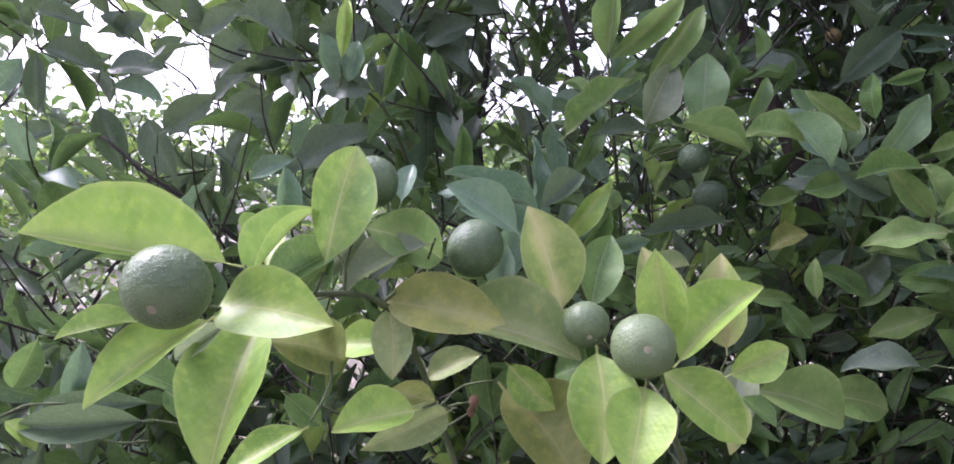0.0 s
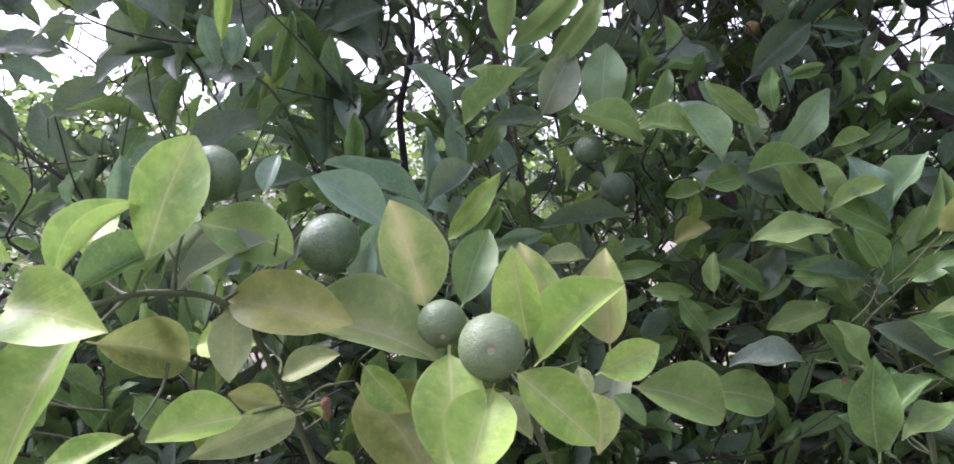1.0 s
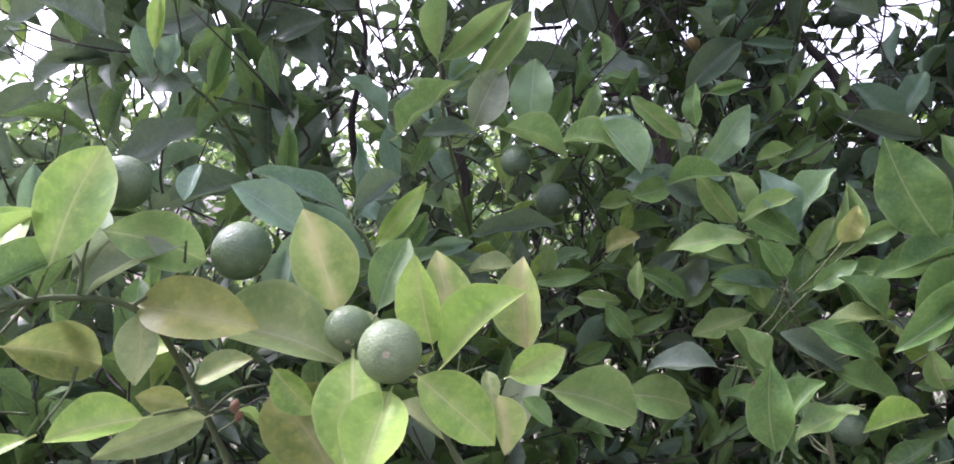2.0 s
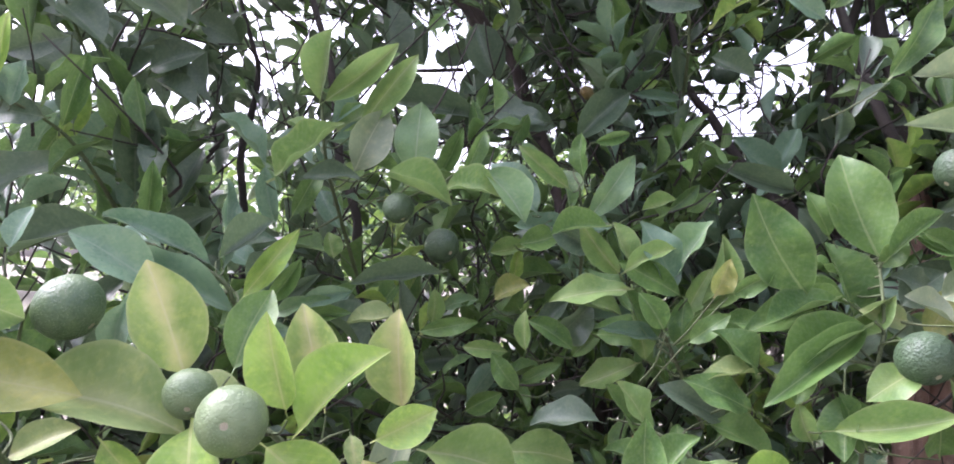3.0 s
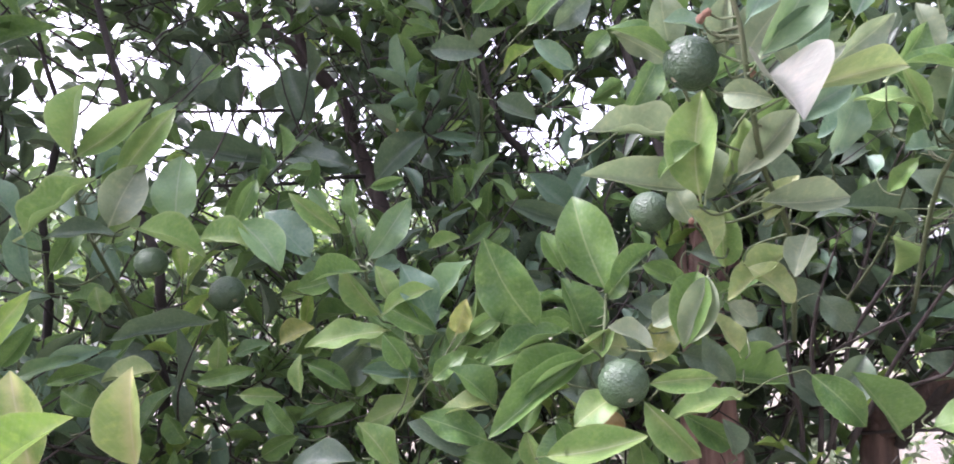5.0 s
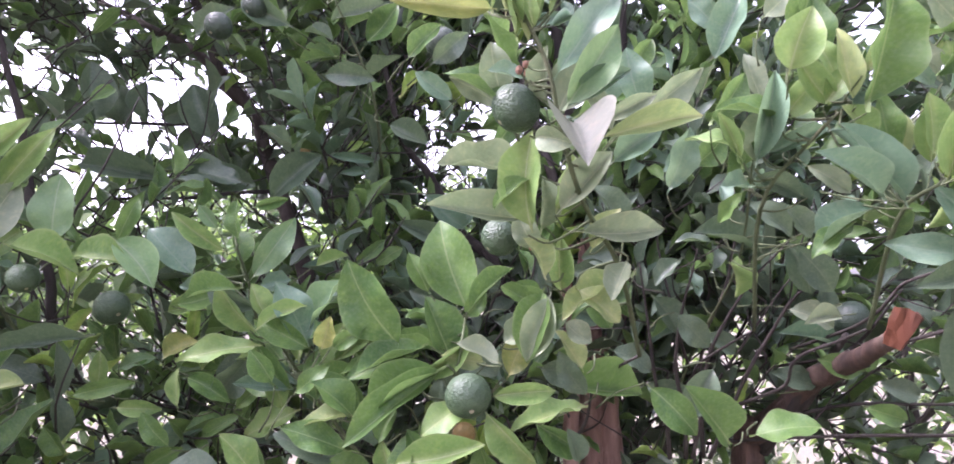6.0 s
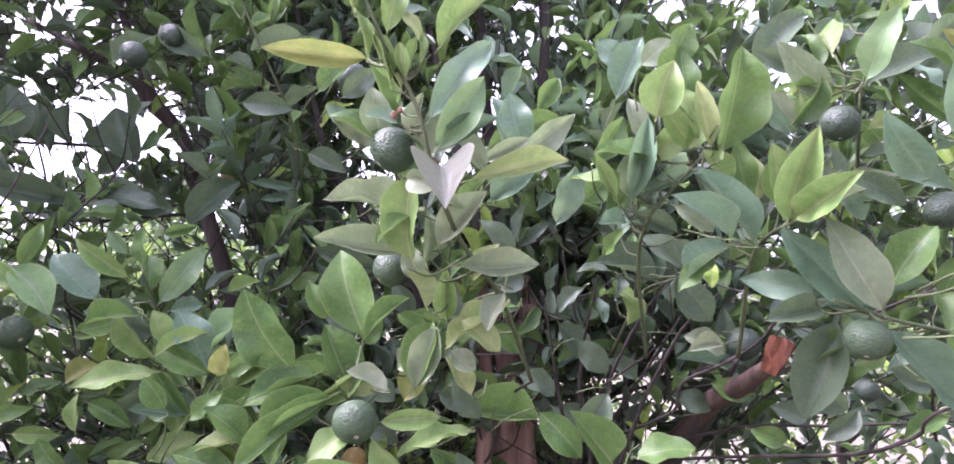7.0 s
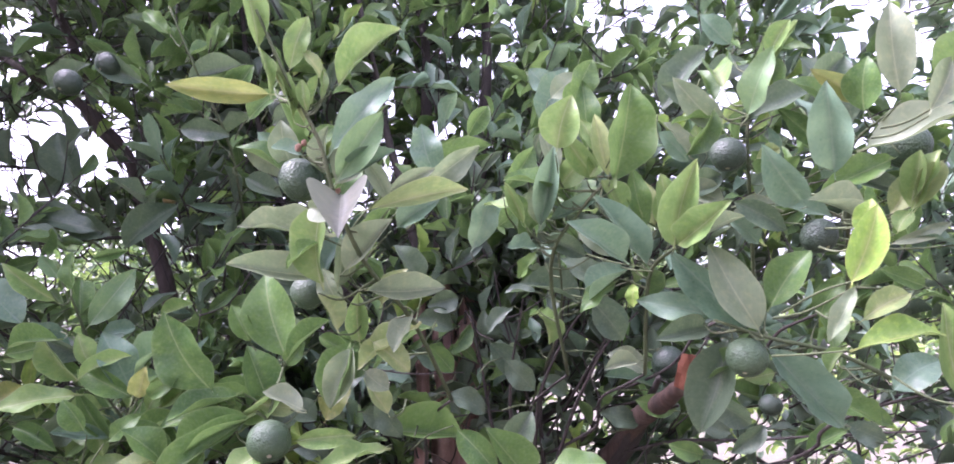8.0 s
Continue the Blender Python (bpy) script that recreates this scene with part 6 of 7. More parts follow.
sprig = shoot(TREES[4], [(1.096, 0.813, 1.052), (1.100, 0.733, 1.219), (1.033, 0.557, 1.355), (0.909, 0.399, 1.477)])
leaf(sprig, 'dark', (1.039, 0.478, 1.379), (1.069, 0.472, 1.316), 0.042, (-0.57, -0.80, -0.19))
leaf(sprig, 'yellow', (1.108, 0.483, 1.397), (1.108, 0.488, 1.363), 0.020, (-0.90, -0.44, -0.05))
leaf(sprig, 'dark', (1.034, 0.465, 1.387), (0.983, 0.485, 1.428), 0.034, (-0.24, -0.96, 0.15))
leaf(sprig, 'dark', (1.042, 0.523, 1.371), (0.963, 0.557, 1.400), 0.044, (-0.18, -0.85, 0.50))
leaf(sprig, 'dark', (1.006, 0.800, 1.295), (1.011, 0.805, 1.239), 0.034, (-0.26, -0.96, -0.11))
leaf(sprig, 'pale', (0.905, 0.383, 1.517), (0.887, 0.385, 1.566), 0.024, (-0.35, -0.93, -0.09))
leaf(sprig, 'blue', (1.007, 0.553, 1.636), (1.036, 0.528, 1.725), 0.046, (-0.78, -0.62, 0.07))
leaf(sprig, 'green', (0.840, 0.634, 1.562), (0.937, 0.581, 1.606), 0.034, (-0.50, -0.86, 0.08))
leaf(sprig, 'blue', (1.085, 0.622, 1.718), (1.040, 0.637, 1.765), 0.039, (-0.52, -0.82, -0.23))
leaf(sprig, 'pale', (1.096, 0.529, 1.298), (1.150, 0.507, 1.275), 0.036, (-0.22, -0.90, 0.38))
leaf(sprig, 'blue', (1.201, 0.546, 1.246), (1.128, 0.578, 1.266), 0.031, (-0.25, -0.86, 0.45))
leaf(sprig, 'dark', (1.089, 0.624, 1.235), (1.048, 0.640, 1.262), 0.031, (-0.21, -0.94, 0.25))
leaf(sprig, 'dark', (0.968, 0.649, 1.315), (1.003, 0.640, 1.263), 0.038, (-0.26, -0.97, 0.01))
leaf(sprig, 'dark', (0.978, 0.604, 1.365), (0.949, 0.623, 1.331), 0.029, (-0.79, -0.45, 0.43))
leaf(sprig, 'dark', (0.979, 0.683, 1.191), (1.038, 0.661, 1.147), 0.046, (-0.27, -0.95, 0.12))
leaf(sprig, 'green', (1.208, 0.514, 1.214), (1.153, 0.538, 1.230), 0.034, (-0.40, -0.92, 0.02))
leaf(sprig, 'dark', (1.326, 0.518, 1.174), (1.277, 0.539, 1.192), 0.034, (-0.32, -0.92, 0.22))
leaf(sprig, 'dark', (1.196, 0.578, 1.191), (1.139, 0.603, 1.209), 0.036, (-0.26, -0.87, 0.42))
leaf(sprig, 'blue', (0.770, 0.465, 1.518), (0.757, 0.463, 1.571), 0.033, (0.06, -1.00, -0.02))
leaf(sprig, 'green', (0.913, 0.615, 1.623), (0.938, 0.595, 1.668), 0.031, (-0.28, -0.92, -0.28))
leaf(sprig, 'dark', (1.014, 0.424, 1.380), (0.988, 0.432, 1.417), 0.028, (-0.31, -0.95, -0.03))
fruit(sprig, (1.224, 0.541, 1.284), .052, deep=True)
companions(sprig, 85, 34, ("dark", "dark", "blue"))

sprig = shoot(TREES[1], [(-0.089, 1.029, 1.401), (-0.123, 0.930, 1.448), (-0.131, 0.823, 1.515), (-0.138, 0.769, 1.561)])
leaf(sprig, 'green', (0.032, 0.629, 1.516), (-0.042, 0.644, 1.546), 0.049, (-0.23, -0.97, -0.10))
leaf(sprig, 'dark', (-0.094, 0.784, 1.500), (-0.159, 0.795, 1.556), 0.052, (0.36, -0.74, 0.57))
leaf(sprig, 'dark', (-0.129, 0.827, 1.462), (-0.184, 0.835, 1.520), 0.048, (0.25, -0.90, 0.36))
leaf(sprig, 'dark', (-0.075, 0.912, 1.525), (-0.133, 0.928, 1.493), 0.041, (-0.31, -0.95, 0.07))
leaf(sprig, 'dark', (-0.034, 0.898, 1.572), (0.027, 0.886, 1.544), 0.041, (-0.17, -0.98, 0.05))
leaf(sprig, 'dark', (-0.123, 0.971, 1.570), (-0.059, 0.959, 1.532), 0.045, (-0.07, -0.98, 0.19))
leaf(sprig, 'green', (-0.161, 0.889, 1.430), (-0.199, 0.903, 1.371), 0.043, (-0.03, -0.97, -0.22))
leaf(sprig, 'yellow', (-0.138, 0.805, 1.390), (-0.112, 0.792, 1.468), 0.026, (0.61, -0.72, -0.32))
leaf(sprig, 'green', (0.012, 0.835, 1.578), (0.087, 0.814, 1.609), 0.032, (-0.26, -0.97, -0.00))
leaf(sprig, 'dark', (-0.051, 1.015, 1.462), (-0.106, 1.033, 1.409), 0.047, (-0.19, -0.97, -0.13))
leaf(sprig, 'dark', (-0.047, 0.804, 1.614), (-0.007, 0.800, 1.537), 0.052, (-0.08, -1.00, 0.01))
leaf(sprig, 'dark', (0.013, 0.837, 1.629), (-0.054, 0.861, 1.596), 0.047, (-0.16, -0.93, -0.34))
leaf(sprig, 'dark', (-0.071, 0.876, 1.500), (-0.007, 0.854, 1.522), 0.043, (-0.37, -0.91, 0.17))
leaf(sprig, 'dark', (-0.015, 0.863, 1.458), (-0.064, 0.875, 1.489), 0.036, (0.27, -0.69, 0.67))
leaf(sprig, 'dark', (0.023, 0.936, 1.663), (-0.014, 0.951, 1.623), 0.034, (0.16, -0.86, -0.48))
leaf(sprig, 'dark', (-0.059, 0.970, 1.575), (-0.021, 0.955, 1.607), 0.031, (0.09, -0.86, -0.50))


finish_shoots()

# chunk of torn wood at the end of the broken limb
def torn_end(key, place, way, size):
    bm = bmesh.new()
    bmesh.ops.create_cube(bm, size=1.0)
    bmesh.ops.subdivide_edges(bm, edges=bm.edges[:], cuts=3, use_grid_fill=True)
    turn = Vector(way).to_track_quat("Z", "Y").to_matrix().to_4x4()
    m = Matrix.Translation(Vector(place) - TREES[key].location) @ turn @ Matrix.Diagonal((*size, 1))
    for v in bm.verts:
        taper = 0.62 + 0.38 * (v.co.z + 0.5)
        v.co.x, v.co.y = v.co.x * taper, v.co.y * taper
        if v.co.z > 0.45:
            v.co.z += 0.22 * noise.noise(v.co * 5.0) - 0.35 * v.co.x
        v.co += 0.13 * Vector((noise.noise(v.co * 3.1), noise.noise(v.co * 3.7 + Vector((5, 0, 0))), 0))
        v.co = m @ v.co
    mesh = bpy.data.meshes.new("torn_end")
    bm.to_mesh(mesh)
    bm.free()
    return part("torn_end", mesh, TORN_WOOD, TREES[key], "torn reddish orange wood of the broken limb")


torn_end(4, (1.112, 0.395, 1.272), (0.25, -0.35, 0.9), (0.034, 0.03, 0.038))


# ---- inner foliage ----
FRONT_X = (-1.6, -0.6, -0.2, 0.1, 0.4, 0.7, 1.0, 1.3, 1.7, 2.4)
FRONT_Y = (0.95, 0.80, 0.74, 0.80, 0.88, 0.84, 0.72, 0.58, 0.36, 0.10)


def front(x):
    return float(np.interp(x, FRONT_X, FRONT_Y))


def spray(rng, root, way, length, count, size):
    """Leaves set alternately along a twig: twig points and leaf (base, tip, width, normal)."""
    end = root + way * length + Vector((rng.uniform(-0.3, 0.3), rng.uniform(-0.3, 0.3), rng.uniform(-0.1, 0.3))) * length * 0.5
    mid = root.lerp(end, 0.5) + Vector((rng.uniform(-1, 1), rng.uniform(-1, 1), rng.uniform(-1, 0.3))) * length * 0.1
    path, leaves = [root, mid, end], []
    curve = smooth_path(path, 6)
    turn = rng.uniform(0, 6.28)
    for i in range(count):
        k = 0.15 + 0.85 * (i + rng.uniform(-0.3, 0.3)) / max(1, count - 1)
        j = min(len(curve) - 2, max(0, int(k * (len(curve) - 1))))
        p, ahead = curve[j], (curve[j + 1] - curve[j]).normalized()
        turn += 2.4 + rng.uniform(-0.4, 0.4)
        side = ahead.orthogonal().normalized()
        side = Matrix.Rotation(turn, 3, ahead) @ side
        spread = rng.uniform(0.55, 1.5) if i < count - 1 else 0.2
        out = (ahead + side * spread + Vector((0, 0, rng.uniform(-0.25, 0.25)))).normalized()
        n = (ahead * rng.uniform(0.4, 1.0) - side * 0.3 + Vector((0, -0.15, 0.55)) + Vector((rng.uniform(-0.5, 0.5), rng.uniform(-0.5, 0.5), 0))).normalized()
        l = size * rng.uniform(0.65, 1.2)
        start = p + out * l * 0.1
        leaves.append((start, start + out * l, l * rng.uniform(0.30, 0.43), n))
    return path, leaves


def bulk_leaves(name, leaves, shapes, material, parent):
    """Many leaves as one mesh."""
    faces0 = np.array(shapes[0][1])
    vs, fs, us, total = [], [], [], 0
    for i, (b, t, w, n) in enumerate(leaves):
        v, _, u = shapes[i % len(shapes)]
        m = np.array(leaf_pose(b, t, w, n))
        vs.append(np.array(v) @ m[:3, :3].T + m[:3, 3])
        fs.append(faces0 + total)
        us.append(np.array(u))
        total += len(v)
    verts, faces, uvs = np.concatenate(vs), np.concatenate(fs), np.concatenate(us)
    mesh = leaf_mesh(name, verts.tolist(), faces.tolist(), uvs, material)
    ob = new(name, mesh)
    ob.parent = parent
    return tagged(ob, kind="stuff")


SMALL = [blade(s + 40, 5, 2, f, a, w) for s, f, a, w in SHAPES]


GAPS = [
    (0.02, 1.39, 1.65, 0.058, 0.95), (-0.08, 1.42, 1.68, 0.048, 0.55), (0.08, 1.37, 1.75, 0.042, 0.80), (0.25, 1.34, 1.63, 0.048, 0.90),
    (0.31, 1.32, 1.72, 0.066, 0.85), (0.35, 1.32, 1.63, 0.048, 0.90), (0.84, 1.20, 1.70, 0.041, 0.85), (0.85, 1.20, 1.62, 0.051, 0.85),
    (1.01, 1.16, 1.69, 0.066, 0.85), (1.13, 1.12, 1.79, 0.048, 0.85), (1.08, 1.15, 1.63, 0.042, 0.75), (1.01, 1.17, 1.51, 0.054, 0.60),
    (1.01, 1.14, 1.86, 0.054, 0.60), (0.42, 1.32, 1.47, 0.084, 0.55), (0.40, 1.34, 1.26, 0.096, 0.16), (0.35, 1.37, 1.03, 0.096, 0.20),
    (0.62, 1.31, 1.03, 0.084, 0.16), (1.09, 0.87, 1.89, 0.072, 0.45), (1.30, 0.75, 1.95, 0.072, 0.60), (1.30, 0.87, 1.21, 0.072, 0.22),
    (0.35, 1.29, 1.69, 0.060, 0.85), (0.22, 1.33, 1.91, 0.054, 0.80), (0.34, 1.33, 1.48, 0.054, 0.60), (0.26, 1.35, 1.63, 0.048, 0.70),
    (-0.82, 1.35, 1.14, 0.102, 0.75), (0.83, 1.18, 1.62, 0.045, 0.85), (0.88, 1.18, 1.57, 0.039, 0.85), (0.94, 1.18, 1.62, 0.034, 0.80),
    (0.83, 1.18, 1.51, 0.032, 0.75), (-0.52, 1.05, 1.43, 0.062, 0.85), (-0.53, 1.05, 1.34, 0.054, 0.80), (-0.45, 1.05, 1.50, 0.049, 0.75),
    (1.69, 0.79, 1.05, 0.084, 0.22), (1.61, 0.69, 1.11, 0.096, 0.12), (0.11, 1.49, 1.07, 0.084, 0.50), (0.26, 1.40, 1.29, 0.072, 0.50),
    (1.03, 0.90, 1.90, 0.050, 0.80), (1.07, 0.89, 1.86, 0.036, 0.75), (0.99, 0.90, 1.67, 0.030, 0.70), (0.42, 1.26, 1.67, 0.050, 0.85)]
LANE = [np.array(v) for v in ((0.12, 0.0, 1.27), (0.40, -0.2, 1.31))]
SIGHT = []
for k, eye in enumerate(LANE):
    bare = [(p, r) for p, r, late in BARE if k == 1 or not late]
    reach = np.array([tuple(p) for p, _ in bare]) - eye
    far = np.linalg.norm(reach, axis=1)
    opening = np.array([q[:3] for q in GAPS]) - eye
    open_far = np.linalg.norm(opening, axis=1)
    SIGHT.append((eye, reach / far[:, None], far, (np.array([r for _, r in bare]) + 0.010) / far,
                  opening / open_far[:, None], 0.85 * np.array([q[3] for q in GAPS]) / open_far, 0.78 * np.array([q[4] for q in GAPS])))


def clear(p, rng):
    """Whether a leaf may stand here: not in the gaps of the crowns, and seldom on the lane's side of the bare limbs."""
    for eye, ways, far, slack, open_ways, open_slack, share in SIGHT:
        v = np.array(tuple(p)) - eye
        d = np.linalg.norm(v)
        v = v / d
        near = (np.arccos(np.clip(ways @ v, -1, 1)) < slack + 0.010 / d) & (far > d)
        if near.any() and rng.random() < 0.72:
            return False
        gap = np.arccos(np.clip(open_ways @ v, -1, 1)) < open_slack
        if gap.any() and rng.random() < share[gap].max():
            return False
    return True


def foliage(key, seed, span, count, low, high, depth, keep, size=0.068, most=290, mix=(0.42, 0.42, 0.11, 0.05)):
    """The inside of a crown: twigs with leaves; those nearest the lane are leaves of their own, the rest is one mesh."""
    t, rng = TREES[key], random.Random(seed)
    shift = -t.location
    stems, single, rest = [], [], {"green": [], "dark": [], "blue": [], "yellow": []}
    for _ in range(count):
        x = rng.uniform(*span)
        back = depth * rng.random() ** 1.3
        z = rng.uniform(low, high)
        y = front(x) + 0.4 * max(0.0, z - 1.42) + back
        if not keep(x, y, z, rng):
            continue
        root = Vector((x, y, z))
        if not clear(root, rng):
            continue
        way = Vector((rng.uniform(-0.7, 0.7), rng.uniform(-0.9, 0.3), rng.uniform(-0.2, 1.0))).normalized()
        path, leaves = spray(rng, root, way, rng.uniform(0.10, 0.2), rng.randint(5, 8), size)
        heart = Vector((t.location.x, t.location.y, z - 0.3))
        stems.append(tube([p + shift for p in (root.lerp(heart, 0.07), *path)], 0.0022, 0.0008, 4, steps=3))
        # more dark leaves farther in: the crown's inner shade is put into leaf colour
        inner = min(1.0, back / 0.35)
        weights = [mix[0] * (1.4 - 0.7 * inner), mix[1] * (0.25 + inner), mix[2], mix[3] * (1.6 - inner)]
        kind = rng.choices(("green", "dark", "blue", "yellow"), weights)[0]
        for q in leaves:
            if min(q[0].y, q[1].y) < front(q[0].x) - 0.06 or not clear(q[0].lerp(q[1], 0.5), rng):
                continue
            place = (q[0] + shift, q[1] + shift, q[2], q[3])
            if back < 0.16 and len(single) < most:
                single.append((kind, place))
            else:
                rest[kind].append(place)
    tagged(part("twig_growth", joined("twig_growth", stems), BARK, t), kind="stuff")
    for i, (kind, q) in enumerate(single):
        ob = new("leaf", PLAIN[kind][i % len(SHAPES)])
        ob.parent = t
        ob.matrix_basis = leaf_pose(*q)
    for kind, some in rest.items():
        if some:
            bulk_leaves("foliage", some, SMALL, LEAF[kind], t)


def inner_stems(key, seed, span, count):
    """Thin bare stems that fork inside a crown."""
    t, rng = TREES[key], random.Random(seed)
    for _ in range(count):
        x = rng.uniform(*span)
        foot = Vector((x, front(x) + rng.uniform(0.16, 0.5), rng.uniform(0.75, 1.1)))
        r = rng.uniform(0.0018, 0.0042)
        lean = Vector((rng.uniform(-0.75, 0.75), rng.uniform(-0.05, 0.25), 1))
        run = [foot - Vector((0.3 * (x - t.location.x), -0.05, 0.5)), foot]
        for _ in range(3):
            lean += Vector((rng.uniform(-0.3, 0.3), rng.uniform(-0.15, 0.15), 0))
            run.append(run[-1] + lean * rng.uniform(0.16, 0.30))
        fine = smooth_path(run, 4)
        pieces = [tube([p - t.location for p in run], r, r * 0.35, 6, 0.12, rng, 4)]
        for k in range(rng.randint(3, 5)):
            a = fine[rng.randint(5, len(fine) - 3)]
            way = Vector((rng.choice((-1, 1)) * rng.uniform(0.3, 0.9), rng.uniform(-0.5, 0.3), rng.uniform(0.5, 1)))
            l = rng.uniform(0.14, 0.32)
            pieces.append(tube([a - t.location, a + way * l * 0.5 + Vector((0, 0, -0.02)) - t.location, a + way * l + Vector((0, 0, 0.03)) - t.location], r * 0.55, r * 0.2, 5, 0.1, rng, 4))
        part("stem", joined("stem", pieces), BARK, t)


inner_stems(1, 91, (-0.9, 0.1), 8)
inner_stems(2, 92, (0.05, 0.85), 9)
inner_stems(3, 93, (0.75, 1.2), 12)
inner_stems(4, 94, (1.1, 1.8), 4)


def keep_left(x, y, z, rng):
    return not (z > 1.28 and x < -0.38 and rng.random() < 0.8)


def keep_middle(x, y, z, rng):
    return rng.random() < (1.0 if z < 1.6 else 0.85)


def keep_right(x, y, z, rng):
    return not (z < 1.16 and x > 1.05 and rng.random() < 0.5)


foliage(1, 31, (-1.3, 0.12), 760, 0.45, 2.2, 0.55, keep_left, 0.072, 290, (0.25, 0.60, 0.12, 0.03))
foliage(1, 41, (-0.5, 0.25), 300, 0.40, 1.12, 0.6, keep_middle, 0.066, 0)
foliage(2, 32, (0.02, 0.52), 540, 0.45, 2.3, 0.75, keep_middle, 0.060, 200, (0.60, 0.20, 0.10, 0.10))
foliage(2, 52, (0.52, 0.82), 340, 0.45, 2.3, 0.75, keep_middle, 0.062, 90, (0.36, 0.50, 0.10, 0.04))
foliage(2, 42, (0.0, 1.0), 420, 0.55, 1.30, 0.7, keep_middle, 0.052, 0, (0.45, 0.45, 0.1, 0.04))
foliage(2, 62, (0.0, 0.78), 300, 1.74, 2.3, 0.8, keep_middle, 0.060, 0, (0.35, 0.5, 0.1, 0.05))
foliage(3, 33, (0.70, 1.25), 800, 0.45, 2.3, 0.75, keep_right, 0.064, 290, (0.36, 0.48, 0.12, 0.04))
foliage(3, 43, (0.45, 1.7), 330, 1.5, 2.35, 1.0, keep_middle, 0.066, 0)
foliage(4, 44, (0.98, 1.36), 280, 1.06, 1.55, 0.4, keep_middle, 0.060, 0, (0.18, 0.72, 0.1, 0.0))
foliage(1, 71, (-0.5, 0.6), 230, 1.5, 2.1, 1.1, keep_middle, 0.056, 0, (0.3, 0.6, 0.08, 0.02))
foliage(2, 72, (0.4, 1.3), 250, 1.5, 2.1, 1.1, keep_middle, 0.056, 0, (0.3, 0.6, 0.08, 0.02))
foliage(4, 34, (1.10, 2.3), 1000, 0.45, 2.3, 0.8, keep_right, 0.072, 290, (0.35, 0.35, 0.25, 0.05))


# ---- ground and distance ----
def ground():
    bm = bmesh.new()
    bmesh.ops.create_grid(bm, x_segments=60, y_segments=60, size=400)
    for v in bm.verts:
        s = max(abs(v.co.x), abs(v.co.y)) / 400
        v.co *= s ** 2.5 if s > 0 else 1
        v.co.z = 0.05 * noise.noise(v.co * 0.7) - 0.02 if v.co.length < 60 else 0.0
    mesh = bpy.data.meshes.new("ground")
    bm.to_mesh(mesh)
    bm.free()
    mesh.materials.append(SOIL)
    mesh.shade_smooth()
    return tagged(new("ground", mesh), "dry brown soil with scattered fallen leaves", "ground", kind="structure")


ground()


def litter():
    rng, some = random.Random(71), []
    for _ in range(2600):
        x, y = rng.uniform(-3, 5), rng.uniform(0.2, 7)
        b = Vector((x, y, 0.05 + rng.uniform(0, 0.02)))
        a = rng.uniform(0, 6.28)
        l = rng.uniform(0.04, 0.08)
        some.append((b, b + Vector((math.cos(a), math.sin(a), rng.uniform(-0.2, 0.3))) * l, l * 0.45, Vector((rng.uniform(-0.5, 0.5), rng.uniform(-0.5, 0.5), 1))))
    ob = bulk_leaves("leaf_litter", some, SMALL, LITTER, None)
    tagged(ob, "fallen dry brown leaves lying on the soil", "leaf litter", kind="stuff")


litter()


def undergrowth():
    rng, some = random.Random(72), []
    for _ in range(1500):
        root = Vector((rng.uniform(-1.5, 3.8), rng.uniform(1.5, 3.6), rng.uniform(0.0, 0.45)))
        some += spray(rng, root, Vector((rng.uniform(-0.5, 0.5), rng.uniform(-0.5, 0.5), 1)).normalized(), 0.18, 5, 0.06)[1]
    ob = bulk_leaves("undergrowth", some, SMALL, LEAF["pale"], None)
    tagged(ob, "low pale green weeds growing on the soil", "weeds", kind="stuff")


undergrowth()


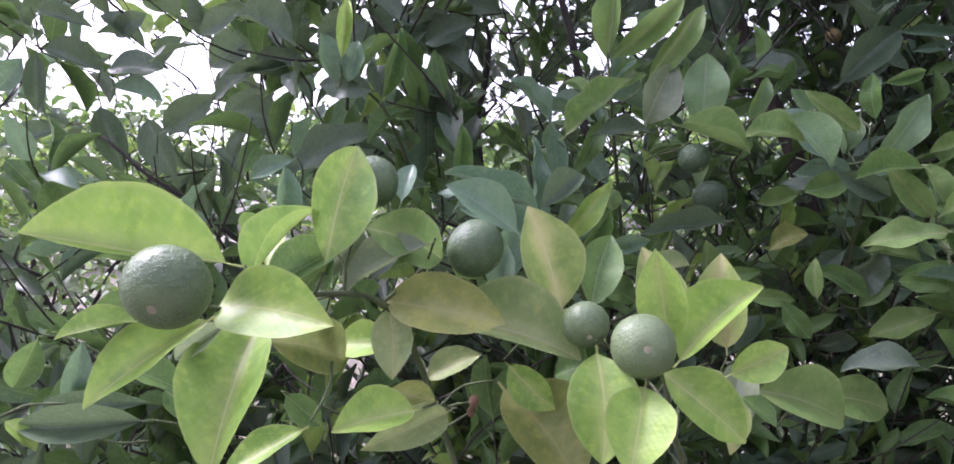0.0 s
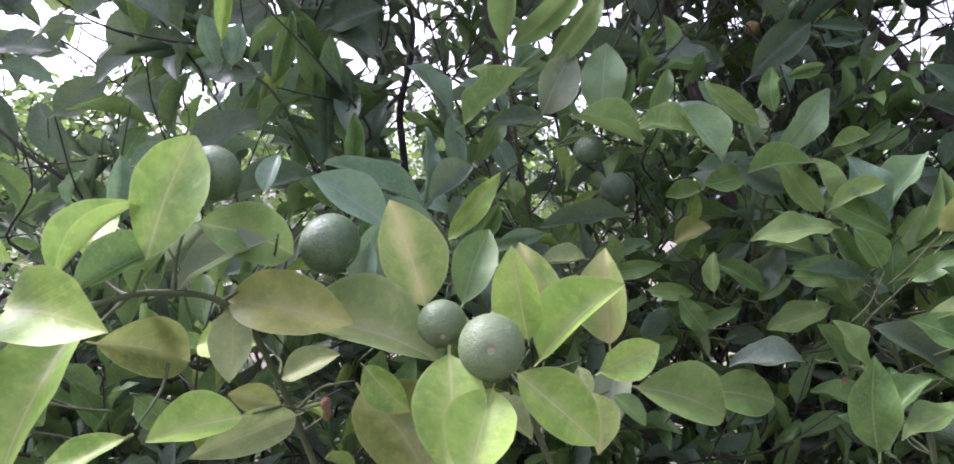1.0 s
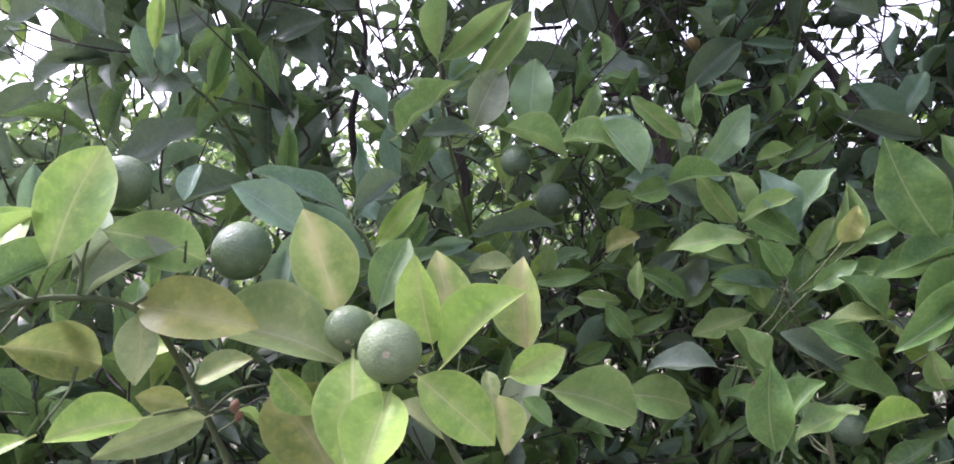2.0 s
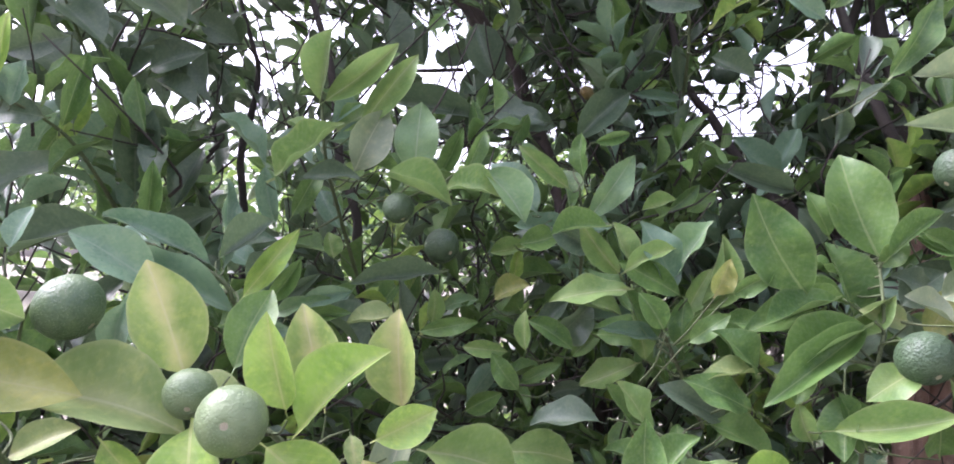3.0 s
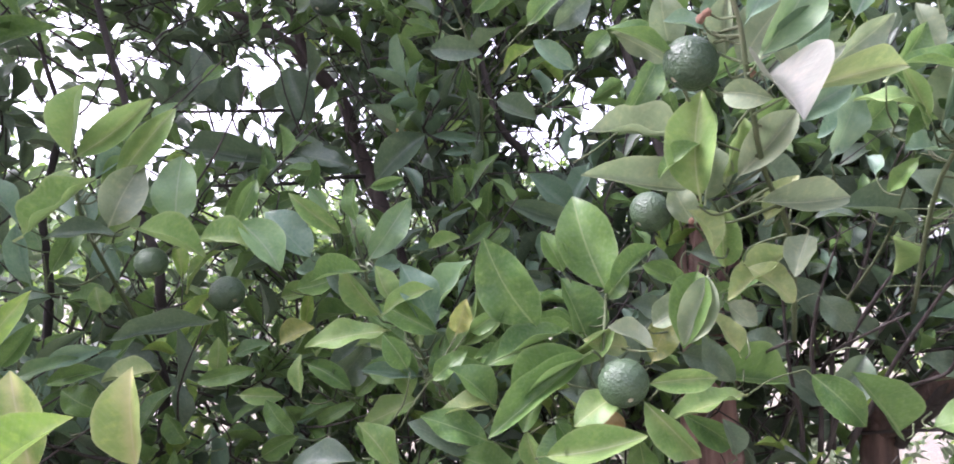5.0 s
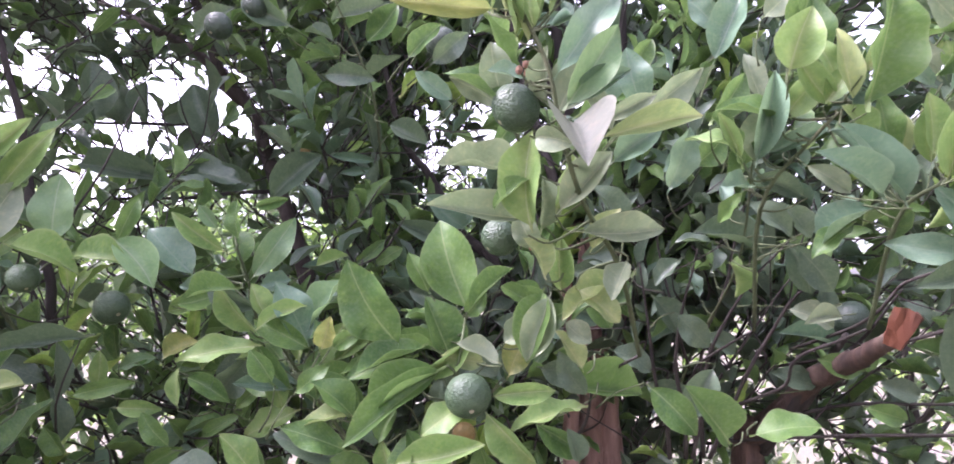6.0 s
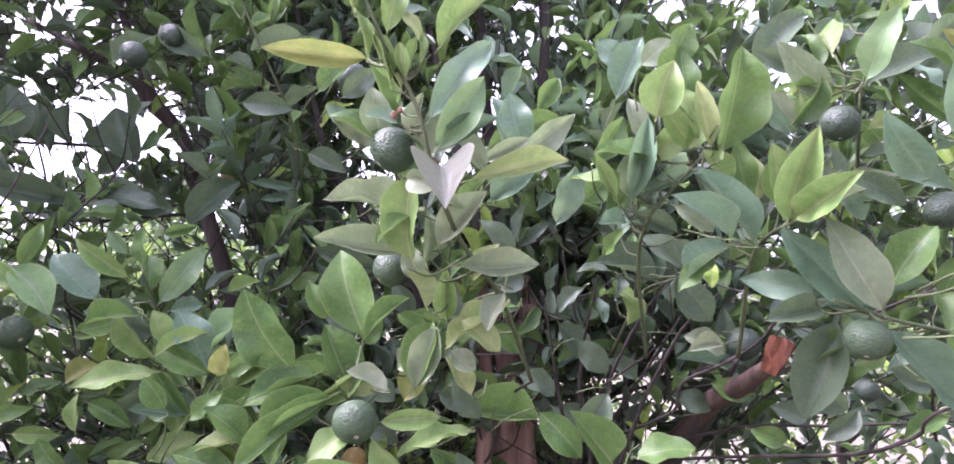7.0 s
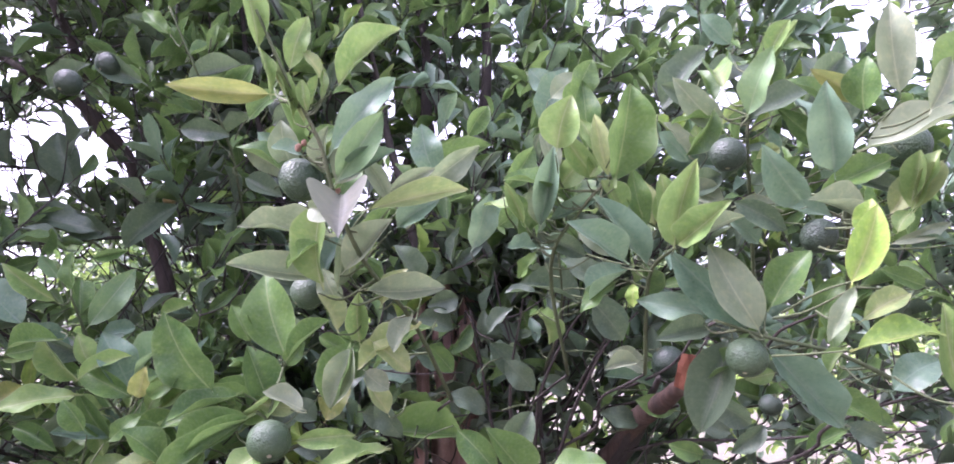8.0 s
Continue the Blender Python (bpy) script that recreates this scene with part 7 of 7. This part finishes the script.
def far_tree(x, y, height, spread, count, size, seed, label, mix=(0.5, 0.3, 0.2, 0.0)):
    """A whole tree farther off: trunk, limbs and a crown of leaves with gaps."""
    rng = random.Random(seed)
    t = tagged(new("background_tree"), label, "tree", "trees behind the row")
    t.location = (x, y, 0)
    limbs = [tube([Vector((0, 0, -0.03)), Vector((0.03, 0, height * 0.3)), Vector((0.02, 0.02, height * 0.62))], height * 0.024, height * 0.012, 9, 0.1, rng)]
    clumps = []
    for i in range(14):
        a, r = rng.uniform(0, 6.28), spread * rng.uniform(0.3, 0.9)
        z = height * rng.uniform(0.28, 0.92)
        r *= math.sqrt(max(0.1, 1 - ((z / height - 0.5) / 0.55) ** 2))
        c = Vector((r * math.cos(a), r * math.sin(a), z))
        clumps.append(c)
        limbs.append(tube([Vector((0.02, 0.01, z * 0.55)), c * 0.5 + Vector((0, 0, z * 0.25)), c], height * 0.01, height * 0.003, 5, 0.1, rng))
    part("trunk", joined("trunk", limbs), BARK, t)
    bins = {"green": [], "dark": [], "yellow": [], "pale": []}
    for i in range(count):
        c = rng.choice(clumps)
        p = c + Vector((rng.gauss(0, 1), rng.gauss(0, 1), rng.gauss(0, 0.8))) * spread * 0.24
        if p.z < 0.1:
            continue
        way = Vector((rng.uniform(-1, 1), rng.uniform(-1, 1), rng.uniform(-0.6, 0.7))).normalized()
        l = size * rng.uniform(0.7, 1.2)
        n = Vector((rng.uniform(-0.8, 0.8), rng.uniform(-0.8, 0.8), 1))
        bins[rng.choices(("green", "dark", "yellow", "pale"), mix)[0]].append((p, p + way * l, l * 0.5, n))
    for kind, some in bins.items():
        if not some:
            continue
        bulk_leaves("crown", some, SMALL, LEAF[kind], t)
    return t


for i, (x, y, h, s) in enumerate([(-1.9, 2.9, 1.7, 0.8), (-0.5, 3.4, 1.75, 0.9), (1.0, 3.6, 1.9, 0.9), (2.5, 3.3, 2.0, 1.0), (3.9, 2.3, 2.0, 1.0), (-3.6, 4.2, 1.9, 1.0)]):
    far_tree(x, y, h, s, 2200, 0.065, 100 + i, "leafy green citrus tree in the next row", (0.40, 0.10, 0.35, 0.15))
for i, (x, y, h, s) in enumerate([(-14, 24, 6, 4), (-6, 27, 5.5, 4), (2, 30, 6, 4.5), (11, 28, 6.5, 4.5), (20, 22, 6, 4.5), (27, 12, 6, 4.5), (-22, 16, 6, 4.5)]):
    far_tree(x, y, h, s, 2500, 0.42, 200 + i, "distant broad green tree in haze")
far_tree(-1.45, 2.2, 1.28, 0.62, 1700, 0.055, 301, "low pale green citrus bush behind the row", (0.35, 0.05, 0.1, 0.5))
# added trees, out of view, that hold back sky light from right and behind
for i, (x, y, h, s) in enumerate([(3.0, 0.1, 2.7, 1.0), (2.4, -1.9, 2.7, 1.0), (0.6, -2.9, 2.4, 1.0)]):
    far_tree(x, y, h, s, 2600, 0.075, 400 + i, "unseen leafy green tree added to block sky light")
